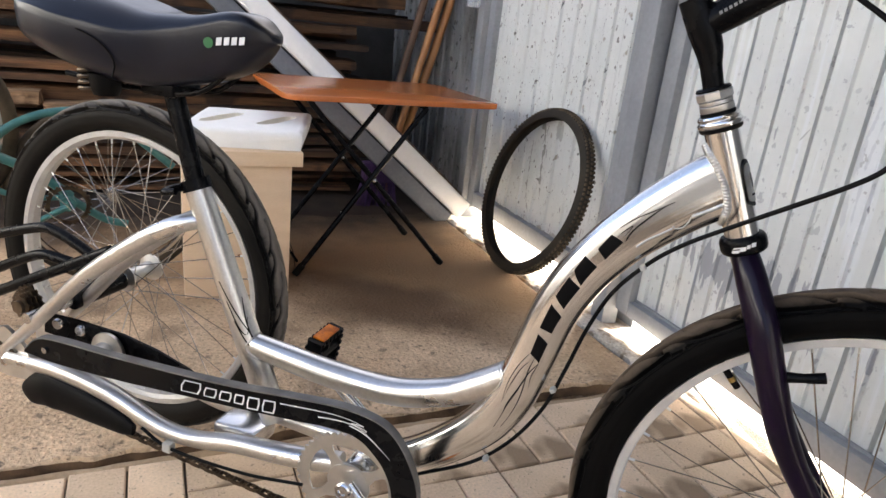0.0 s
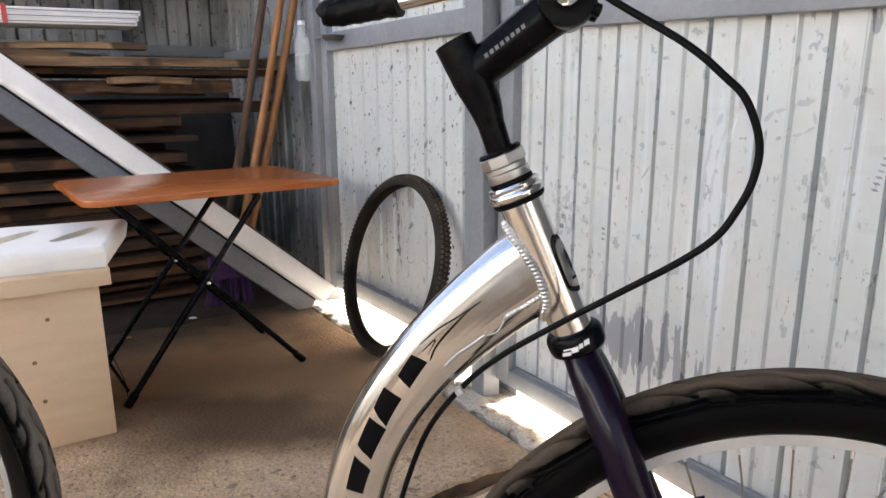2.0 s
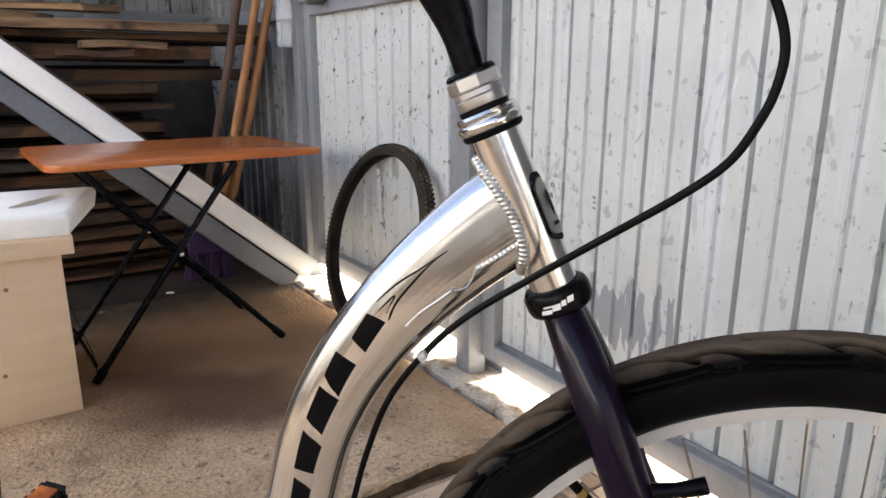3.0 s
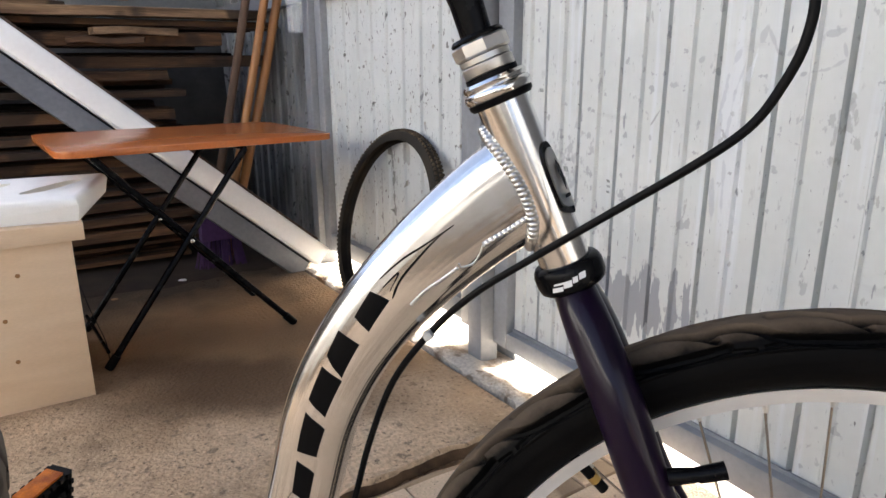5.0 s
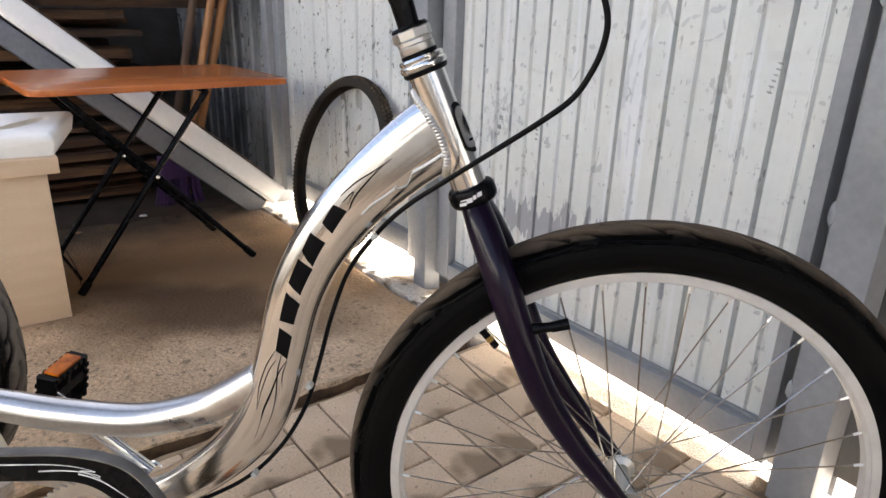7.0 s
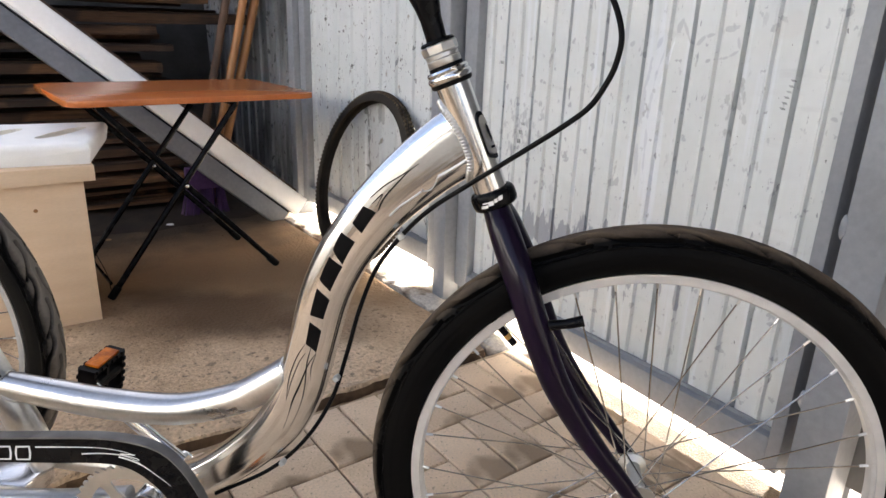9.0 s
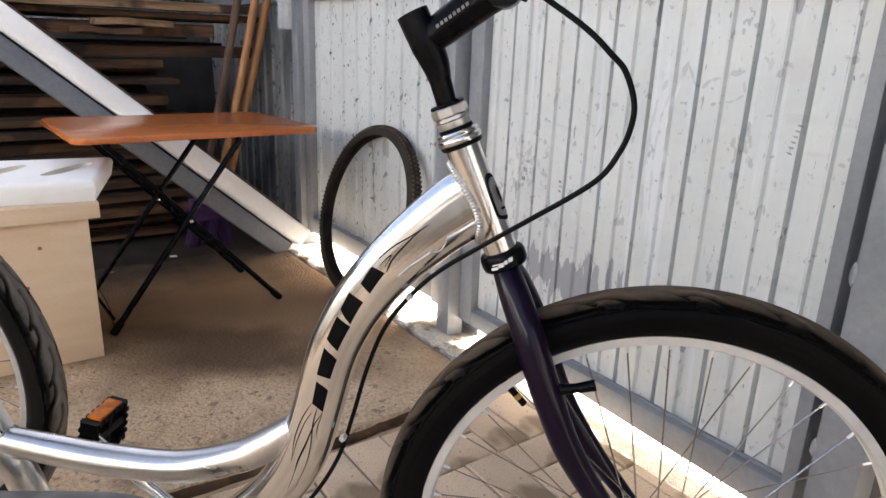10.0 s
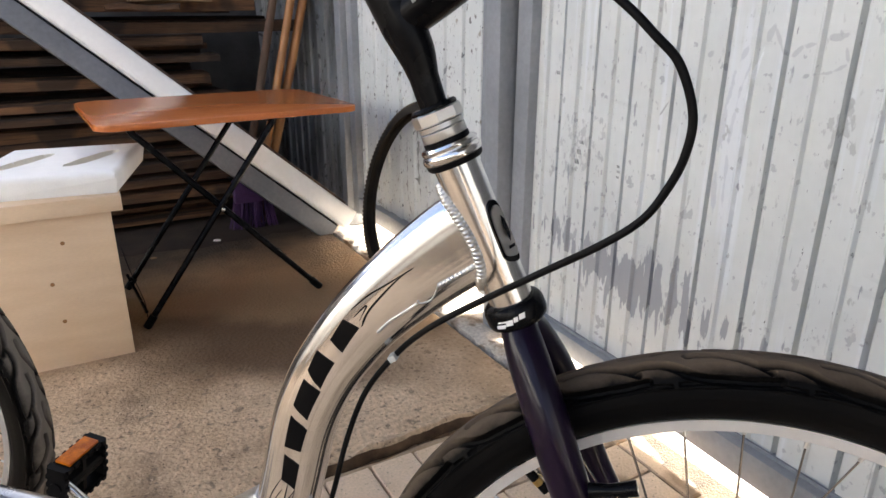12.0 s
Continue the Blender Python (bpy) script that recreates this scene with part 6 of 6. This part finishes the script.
chain = part("chain", tube([(-0.545, -0.056, 0.24), (-0.560, -0.056, 0.286), (-0.60, -0.056, 0.320), (-0.65, -0.056, 0.326), (-0.9, -0.056, 0.315), (-1.2, -0.05, 0.29)], 0.0042, 8, 6), M_CHAIN, TRIKE, "oily bicycle chain")
chain_run((-1.04, -0.056, 0.194), (-0.650, -0.056, 0.161), chain, 0.002)
chain_run((-1.36, -0.045, 0.30), (-1.22, -0.056, 0.262), chain)
part("chain_tube", tube([(-1.240, -0.06, 0.205), (-1.228, -0.06, 0.213), (-1.180, -0.06, 0.230), (-1.10, -0.06, 0.2205), (-1.04, -0.06, 0.210), (-1.014, -0.06, 0.205)], [0.011, 0.024, 0.036, 0.028, 0.020, 0.011], 20, 6, flat=0.5), M_BLACK_PLASTIC, TRIKE, "tapered black plastic chain sleeve")
cable2 = part("gear_cable", tube([(-0.99, -0.068, 0.222), (-0.93, -0.072, 0.205), (-0.80, -0.07, 0.205), (-0.70, -0.066, 0.218)], 0.0026, 10, 8), M_BLACK_PLASTIC, TRIKE, "thin black cable")
part("cable_clip", block((-0.945, -0.076, 0.198), (-0.93, -0.062, 0.214)), M_CLIP, cable2, "translucent cable clip", bevel=0.002)

# brake cable: loop from the lever down to the frame
brake = part("brake_cable", tube([(-0.33, -0.16, 1.07), (-0.27, -0.10, 1.015), (-0.205, -0.065, 0.965), (-0.143, -0.090, 0.923), (-0.118, -0.10, 0.901), (-0.104, -0.102, 0.886), (-0.0945, -0.104, 0.860), (-0.0960, -0.104, 0.837), (-0.103, -0.102, 0.817), (-0.115, -0.10, 0.797), (-0.137, -0.093, 0.777), (-0.174, -0.070, 0.746), (-0.221, -0.045, 0.708), (-0.262, -0.030, 0.675), (-0.294, -0.016, 0.640), (-0.325, -0.010, 0.595), (-0.346, -0.008, 0.540), (-0.362, -0.008, 0.480), (-0.382, -0.008, 0.415), (-0.418, -0.008, 0.352), (-0.468, -0.008, 0.300), (-0.545, -0.008, 0.252)], 0.0026, 12, 10), M_BLACK_PLASTIC, TRIKE, "black brake cable looping from the handlebar")
for x, z in ((-0.296, 0.638), (-0.372, 0.452), (-0.445, 0.322)):
    part("cable_clip", block((-0.003, -0.005, -0.0035), (0.003, 0.005, 0.0035), None, Matrix.Translation((x, -0.018, z)) @ Matrix.Rotation(radians(55), 4, "Y")), M_CLIP, brake, "small pale cable clip", bevel=0.0012)

# saddle
def eased(f, xs, ys):
    """Table value at f, with the kinks between its steps rounded off."""
    return sum(float(np.interp(min(1.0, max(0.0, f + d)), xs, ys)) for d in (-0.045, -0.03, -0.015, 0, 0.015, 0.03, 0.045)) / 7


nu, nv = 56, 48
SADDLE_X, SADDLE_LONG = -1.159, 0.362
bm = bmesh.new()
grid = []
for i in range(nu + 1):
    f = 0.5 - 0.5 * math.cos(math.pi * i / nu)
    x = SADDLE_X + SADDLE_LONG * f
    end = math.sqrt(max(0.002, 1 - max(0.0, (f - 0.84) / 0.16, (0.05 - f) / 0.05) ** 2))
    half = end * (float(np.interp(f, [0, 0.02, 0.06, 1.0], [0.85, 0.92, 1, 1])) * eased(f, [0, 0.03, 0.10, 0.25, 0.42, 0.6, 0.8, 0.94, 0.985, 1.0], [0.07, 0.092, 0.108, 0.112, 0.094, 0.062, 0.043, 0.037, 0.034, 0.032]))
    zt = (eased(f, [0, 0.04, 0.15, 0.30, 0.5, 0.7, 0.85, 0.95, 1.0], [0.866, 0.876, 0.880, 0.868, 0.853, 0.855, 0.866, 0.862, 0.842]))
    zb = (eased(f, [0, 0.05, 0.22, 0.38, 0.5, 0.62, 0.75, 0.93, 1.0], [0.797, 0.786, 0.769, 0.755, 0.755, 0.760, 0.770, 0.798, 0.822]))
    row = []
    for j in range(nv):
        a = 2 * math.pi * j / nv
        c, s = math.cos(a), math.sin(a)
        y = half * math.copysign(abs(c) ** 0.45, c)
        if s >= 0:
            z = zt - (zt - (zt * 0.72 + zb * 0.28)) * (1 - abs(s) ** 0.40) - 0.004 * max(0, 1 - abs(y) / 0.02) * (0.25 < f < 0.8)
        else:
            z = zb + (zt * 0.72 + zb * 0.28 - zb) * (1 - abs(s) ** 0.5)
            y *= 1 - 0.16 * abs(s)
        low = min(1.0, max(0.0, (s + 0.85) / 0.85))
        z -= eased(f, [0, 0.12, 0.45, 0.7, 1.0], [0.030, 0.040, 0.030, 0.010, 0.004]) * (min(1.0, abs(y) / half) ** 5.0) * (0.35 * low * low * (3 - 2 * low) + 0.65 * max(0.0, s))
        z = (zt * 0.6 + zb * 0.4) + (z - (zt * 0.6 + zb * 0.4)) * (0.15 + 0.85 * end if f > 0.5 else 0.6 + 0.4 * end)
        row.append(bm.verts.new((x, y, z + 0.002 * noise.noise((x * 12, y * 12, 3)))))
    grid.append(row)
for a, b in zip(grid, grid[1:]):
    for j in range(nv):
        bm.faces.new((a[j], a[(j + 1) % nv], b[(j + 1) % nv], b[j]))
bm.faces.new(grid[0][::-1])
bm.faces.new(grid[-1])
saddle = part("saddle", bm, M_VINYL, TRIKE, "black padded vinyl saddle with a small green and white mark")
for sgn in (1, -1):
    part("saddle_rail", tube([(-0.86, 0.016 * sgn, 0.790), (-0.92, 0.022 * sgn, 0.752), (-1.04, 0.026 * sgn, 0.748), (-1.12, 0.04 * sgn, 0.756)], 0.0038, 10, 6), M_BLACK, saddle)
    coil = []
    for k in range(60):
        a = k * 0.55
        coil.append((-1.060 + 0.013 * math.cos(a), 0.056 * sgn + 0.015 * math.sin(a), 0.738 + 0.0007 * k))
    part("coil_spring", tube(coil, 0.0028, 8, 1, smooth_path=False, up=(0, 0, 1)), M_CHAIN, saddle, "dark steel saddle spring")
part("elastomer", lathe([(0, 0.736), (0.016, 0.736), (0.02, 0.745), (0.022, 0.765), (0, 0.77)], 20, m=Matrix.Translation((-1.04, -0.05, 0))), M_BLACK_PLASTIC, saddle)
part("saddle_clamp", block((-1.0, -0.03, 0.742), (-0.945, 0.03, 0.766)), M_BLACK, saddle, bevel=0.005)


def saddle_side(x, z):
    f = (x - SADDLE_X) / SADDLE_LONG
    half = eased(f, [0, 0.03, 0.10, 0.25, 0.42, 0.6, 0.8, 0.94, 0.985, 1.0], [0.07, 0.092, 0.108, 0.112, 0.094, 0.062, 0.043, 0.037, 0.034, 0.032])
    return Vector((x, -half * 1.01 - 0.0012, z))


part("seam", tube([saddle_side(x, z) for x, z in ((-1.030, 0.8235), (-1.019, 0.8196), (-1.005, 0.8116), (-0.9935, 0.7992), (-0.9875, 0.7841), (-0.9905, 0.768))], 0.0013, 8, 6), M_BLACK_PLASTIC, saddle, "curved stitched seam of the rear side panel")
for k in range(4):
    x = -0.864 + 0.0105 * k
    mark = bmesh.new()
    mark.faces.new([mark.verts.new(saddle_side(x + a, z)) for a, z in ((0, 0.8215 + 0.0012 * k), (0.0075, 0.8228 + 0.0012 * k), (0.0085, 0.8325 + 0.0012 * k), (0.001, 0.8312 + 0.0012 * k))])
    part("printed_mark", mark, M_DECAL_WHITE, saddle, "small white printed block")
mark = bmesh.new()
mark.faces.new([mark.verts.new(saddle_side(-0.874 + 0.0065 * math.cos(a), 0.8240 + 0.0068 * math.sin(a))) for a in np.linspace(0, 2 * math.pi, 17)[:-1]])
part("printed_dot", mark, M_DECAL_GREEN, saddle, "green printed dot")


# ---- teal bicycle behind the tricycle ----
TEAL = thing("bicycle", pose(-1.66, 0.42, 0, 0, 0, 8), "small old teal bicycle with a grey-tyred wheel, parked by the cabinet", "bicycle")
tw = part("rear_wheel", lathe([(0, -0.03), (0.016, -0.03), (0.01, -0.02), (0.01, 0.02), (0.016, 0.03), (0, 0.03)], 20, m=pose(0, 0, 0, -90)), M_STEEL, TEAL)
tw.matrix_local = Matrix.Translation((-0.33, 0.05, 0.48))
part("tyre", ring_section([(0.262 + 0.02 * math.cos(a), 0.02 * math.sin(a)) for a in np.linspace(0, 2 * math.pi, 17)[:-1]], 80), M_OLD_RUBBER, tw, "grey weathered tyre")
part("rim", ring_section([(0.246, -0.011), (0.236, -0.011), (0.234, 0), (0.236, 0.011), (0.246, 0.011)], 80), M_STEEL, tw)
for k in range(28):
    a = 2 * math.pi * k / 28
    part("spoke", tube([(0.014 * math.cos(a + 1), 0.028 * (1 if k % 2 else -1), 0.014 * math.sin(a + 1)), (0.236 * math.cos(a), 0, 0.236 * math.sin(a))], 0.001, 5, 1, up=(0.3, 0.9, 0.2)), M_STEEL, tw)
part("top_tube", tube([(-0.16, 0, 0.40), (-0.06, 0, 0.49), (0.05, 0, 0.527), (0.15, 0, 0.515), (0.235, 0, 0.455), (0.33, 0, 0.37)], 0.011, 16, 8), M_TEAL, TEAL, "curved teal frame tube")
part("lower_tube", tube([(-0.13, 0, 0.42), (-0.02, 0, 0.36), (0.06, 0, 0.29)], 0.013, 16, 6), M_TEAL, TEAL)
part("stay", tube([(0.06, 0.02, 0.28), (-0.1, 0.03, 0.30), (-0.32, 0.04, 0.47)], 0.008, 12, 6), M_TEAL, TEAL)
part("front_stay", tube([(0.06, 0, 0.28), (0.14, 0, 0.22), (0.2, 0, 0.2)], 0.011, 12, 6), M_TEAL, TEAL)
part("bottom_bracket", lathe([(0, -0.03), (0.02, -0.03), (0.02, 0.03), (0, 0.03)], 20, m=Matrix.Translation((0.05, 0, 0.275)) @ pose(0, 0, 0, 90)), M_TEAL, TEAL)
cg = bmesh.new()
for k in range(28):
    a = 2 * math.pi * k / 28
    block((0.05, -0.002, -0.003), (0.058, 0.002, 0.003), cg, Matrix.Translation((0.05, -0.035, 0.275)) @ Matrix.Rotation(a, 4, "Y"))
lathe([(0.054, -0.002), (0.044, -0.002), (0.044, 0.002), (0.054, 0.002)], 40, cg, Matrix.Translation((0.05, -0.035, 0.275)) @ pose(0, 0, 0, 90), closed=True)
part("chainring", cg, M_CHAIN, TEAL, "small rusty chainring")
part("crank", tube([(0.05, -0.045, 0.275), (-0.03, -0.05, 0.235), (-0.06, -0.055, 0.222)], [0.009, 0.007, 0.008], 12, 4), M_TEAL, TEAL)
part("saddle", tube([(-0.40, 0.02, 0.69), (-0.30, 0.02, 0.70), (-0.2, 0.02, 0.66), (-0.17, 0.02, 0.60)], [0.05, 0.06, 0.035, 0.012], 16, 6), M_BLACK_PLASTIC, TEAL)
part("rear_lamp", tube([(-0.12, -0.02, 0.47), (-0.105, -0.025, 0.468)], 0.013, 14, 2, up=(0, 0, 1)), M_RED, TEAL, "small red rear lamp")
fw = part("front_wheel", lathe([(0, -0.03), (0.014, -0.03), (0.009, -0.02), (0.009, 0.02), (0.014, 0.03), (0, 0.03)], 20, m=pose(0, 0, 0, -90)), M_STEEL, TEAL)
fw.matrix_local = Matrix.Translation((0.17, 0.06, 0.275))
part("tyre", ring_section([(0.255 + 0.019 * math.cos(a), 0.019 * math.sin(a)) for a in np.linspace(0, 2 * math.pi, 17)[:-1]], 80), M_OLD_RUBBER, fw, "grey weathered tyre")
part("rim", ring_section([(0.238, -0.010), (0.229, -0.010), (0.227, 0), (0.229, 0.010), (0.238, 0.010)], 80), M_STEEL, fw)
for k in range(28):
    a = 2 * math.pi * k / 28
    part("spoke", tube([(0.012 * math.cos(a + 1), 0.028 * (1 if k % 2 else -1), 0.012 * math.sin(a + 1)), (0.229 * math.cos(a), 0, 0.229 * math.sin(a))], 0.001, 5, 1, up=(0.3, 0.9, 0.2)), M_STEEL, fw)

# ---- plastic panels on the boards ----
for k in range(3):
    pp = thing("cladding_board", pose(-1.05 + 0.01 * k, 1.50 + 0.015 * k, 1.128 + 0.021 * k, 0, -1.2, 0.5 * k), "long white plastic cladding panel lying on the board stack", "cladding board", "plastic cladding boards")
    sec = [(-0.11, 0), (-0.11, 0.016), (-0.105, 0.018), (0.1, 0.018), (0.1, 0)]
    part("body", extrude_section(sec, 0.80, -0.41), M_PVC, pp)
    part("groove", block((-0.405, -0.1125, 0.006), (0.385, -0.1105, 0.009)), M_GREY_PAINT, pp)
tape = thing("red_tape", pose(-1.09, 1.386, 1.125), "strip of red tape round the white plastic panels", "tape")
part("strip", block((-0.008, -0.0015, 0.0), (0.008, 0.001, 0.068)), M_RED, tape)

# ---- bottle hung in the corner, and a small dish ----
M_CLEAR = bpy.data.materials.new("clear_plastic")
M_CLEAR.use_nodes = True
cb = M_CLEAR.node_tree.nodes["Principled BSDF"]
cb.inputs["Base Color"].default_value = (0.86, 0.88, 0.88, 1)
cb.inputs["Roughness"].default_value = 0.08
cb.inputs["Alpha"].default_value = 0.28
bottle = thing("plastic_bottle", pose(-0.085, 1.16, 0.93), "clear ribbed plastic bottle hung on the corner post", "bottle")
bprof = [(0.0, 0.0), (0.026, 0.0), (0.032, 0.006), (0.033, 0.02), (0.030, 0.026), (0.033, 0.032), (0.030, 0.042), (0.033, 0.050), (0.030, 0.060), (0.032, 0.068), (0.031, 0.11), (0.033, 0.13), (0.031, 0.15), (0.026, 0.175), (0.014, 0.20), (0.0125, 0.222), (0.0, 0.222)]
bo_ = part("body", lathe(bprof, 28), M_CLEAR, bottle)
bo_.visible_shadow = False
part("cap", lathe([(0, 0.22), (0.015, 0.22), (0.015, 0.236), (0, 0.237)], 20), M_PVC, bottle)
dish = thing("wall_dish", pose(-0.055, 0.93, 1.075), "small grey dish on a bracket fixed to the fence rail", "dish")
part("bowl", lathe([(0.0, 0.0), (0.028, 0.0), (0.042, 0.018), (0.044, 0.020), (0.040, 0.019), (0.026, 0.004), (0.0, 0.004)], 28), M_SHEET_BACK, dish)
part("arm", tube([(0.0, 0.03, 0.018), (0.0, 0.12, 0.022), (0.02, 0.20, 0.024)], 0.006, 10, 4), M_GREY_PAINT, dish)

# ---- small litter on the floor ----
rl = random.Random(21)
for k, (x, y, s) in enumerate(((-0.609, 1.161, 0.016), (-0.43, 1.22, 0.011), (-0.70, 1.30, 0.012), (-0.86, 1.08, 0.009))):
    bm = bmesh.new()
    bmesh.ops.create_icosphere(bm, subdivisions=2, radius=s)
    for v in bm.verts:
        v.co = Vector((v.co.x * 1.3, v.co.y, v.co.z * 0.35)) * (1 + 0.25 * noise.noise(v.co * 90 + Vector((k, 0, 0))))
    ob = finish("pebble", bm, M_PVC if k == 0 else M_CONCRETE)
    ob.location = (x, y, s * 0.3)
    tagged(ob, "small white chip lying on the concrete floor" if k == 0 else "small crumb of mortar on the floor", "pebble")
wire = thing("thin_wire", pose(-0.95, 0.50, 0.0), "thin dark bent wire standing by the table foot", "wire")
part("strand", tube([(-0.03, 0.25, 0.17), (-0.02, 0.16, 0.12), (0.0, 0.06, 0.05), (0.0, 0.02, 0.012)], 0.0013, 8, 8), M_BLACK_PLASTIC, wire)
bm = bmesh.new()
for k in range(420):
    x, y = rl.uniform(-1.9, -0.12), rl.uniform(-0.38, 1.3)
    r = rl.uniform(0.0008, 0.0035) * (1.8 if y > 0.9 else 1)
    n0 = len(bm.verts)
    g = bmesh.ops.create_icosphere(bm, subdivisions=1, radius=r)
    for v in g["verts"]:
        v.co = Vector((v.co.x * rl.uniform(0.8, 1.4), v.co.y, v.co.z * 0.6)) + Vector((x, y, r * 0.3 + 0.002))
grit = tagged(finish("grit", bm, M_CONCRETE), "loose grit and crumbs scattered over the concrete floor", "grit", kind="stuff")

# ---- scuffs on the gate sheet ----


def scuff(y, z, w, h, lean, parent, x=None):
    """One small grey tread print on the flat of the sheet."""
    bm = bmesh.new()
    x = 0.0141 if x is None else x
    v = [bm.verts.new((x, y + a * w + b * lean, z + b * h)) for a, b in ((-0.5, -0.5), (0.5, -0.5), (0.5, 0.5), (-0.5, 0.5))]
    u = [bm.verts.new((x + 0.0015, p.co.y, p.co.z)) for p in v]
    bm.faces.new(v)
    for i in range(4):
        bm.faces.new((v[i], u[i], u[(i + 1) % 4], v[(i + 1) % 4]))
    return part("tread_print", bm, M_SCUFF, parent, "grey tyre tread print")


M_SCUFF = mat("grey_scuff", (0.15, 0.16, 0.155), 0.6, 0, second=(0.40, 0.41, 0.405), coarse=60, fine=300, bump=0.0)


for k in range(6):
    scuff(-0.991 - 0.0022 * k, 0.717 + 0.0105 * k, 0.008, 0.004, 0.004, gate)
for y, z, w, h in ((-0.344, 0.611, 0.014, 0.008), (-0.343, 0.587, 0.015, 0.011), (-0.337, 0.566, 0.015, 0.011), (-0.333, 0.547, 0.013, 0.006),
                   (-0.453, 0.527, 0.016, 0.005), (-0.452, 0.509, 0.017, 0.010), (-0.452, 0.490, 0.017, 0.010), (-0.451, 0.471, 0.015, 0.006),
                   (-0.466, 0.592, 0.008, 0.008), (-0.465, 0.574, 0.007, 0.008), (-0.464, 0.556, 0.006, 0.008),
                   (-0.407, 0.556, 0.007, 0.006), (-0.409, 0.544, 0.009, 0.005), (-0.408, 0.531, 0.007, 0.005),
                   (-0.276, 0.590, 0.012, 0.007), (-0.270, 0.566, 0.013, 0.012), (-0.264, 0.541, 0.013, 0.012), (-0.259, 0.520, 0.010, 0.006)):
    scuff(y, z, w, h, 0.003, gate)
for y, z, w in ((-0.446, 0.776, 0.014), (-0.174, 0.748, 0.012), (-0.690, 0.428, 0.008)):
    scuff(y, z, w, w * 0.7, 0.002, gate)


# ---- pavers: pairs of 100 x 200 mm blocks, turned from square to square ----
def paver_mesh(w, d):
    bm = bmesh.new()
    c = 0.003
    lo = [(-w / 2, -d / 2), (w / 2, -d / 2), (w / 2, d / 2), (-w / 2, d / 2)]
    hi = [(x - math.copysign(c, x), y - math.copysign(c, y)) for x, y in lo]
    a = [bm.verts.new((x, y, -0.05)) for x, y in lo]
    b = [bm.verts.new((x, y, -c)) for x, y in lo]
    t = [bm.verts.new((x, y, 0)) for x, y in hi]
    for p, q in ((a, b), (b, t)):
        for i in range(4):
            p2 = (i + 1) % 4
            bm.faces.new((p[i], p[p2], q[p2], q[i]))
    bm.faces.new(t)
    me = bpy.data.meshes.new("paver")
    bm.to_mesh(me)
    bm.free()
    me.materials.append(M_PAVER)
    return me


CELL, GAP = 0.2045, 0.0045
long_x, long_y = paver_mesh(CELL - GAP, CELL / 2 - GAP), paver_mesh(CELL / 2 - GAP, CELL - GAP)
cut_y = paver_mesh(0.034, CELL - GAP)
rp = random.Random(3)
far = bmesh.new()
for i in range(-7, 8):
    for j in range(0, 10):
        x0, y1 = -1.557 + CELL * i, -0.418 - CELL * j
        up = (i + j) % 2 == 0
        for k in (0, 1):
            cx = x0 + (CELL * (0.25 + 0.5 * k) if up else CELL / 2)
            cy = y1 - (CELL / 2 if up else CELL * (0.25 + 0.5 * k))
            me = long_y if up else long_x
            if i == 7:
                if k:
                    continue
                me, cx, cy = cut_y, x0 + 0.019, y1 - CELL / 2
            m = Matrix.Translation((cx, cy, -0.0155 + rp.uniform(-0.002, 0.0015))) @ pose(0, 0, 0, rp.uniform(-0.6, 0.6), rp.uniform(-0.5, 0.5), rp.uniform(-0.5, 0.5))
            if i >= -4 and j <= 6:
                ob = new("paver", me)
                ob.parent = sand_bed
                ob.matrix_local = m
            else:
                n0 = len(far.verts)
                far.from_mesh(me)
                far.verts.ensure_lookup_table()
                for v in far.verts[n0:]:
                    v.co = m @ v.co
tagged(part("far_pavers", far, M_PAVER, sand_bed, smooth=False), "pale concrete pavers farther out", kind="stuff")
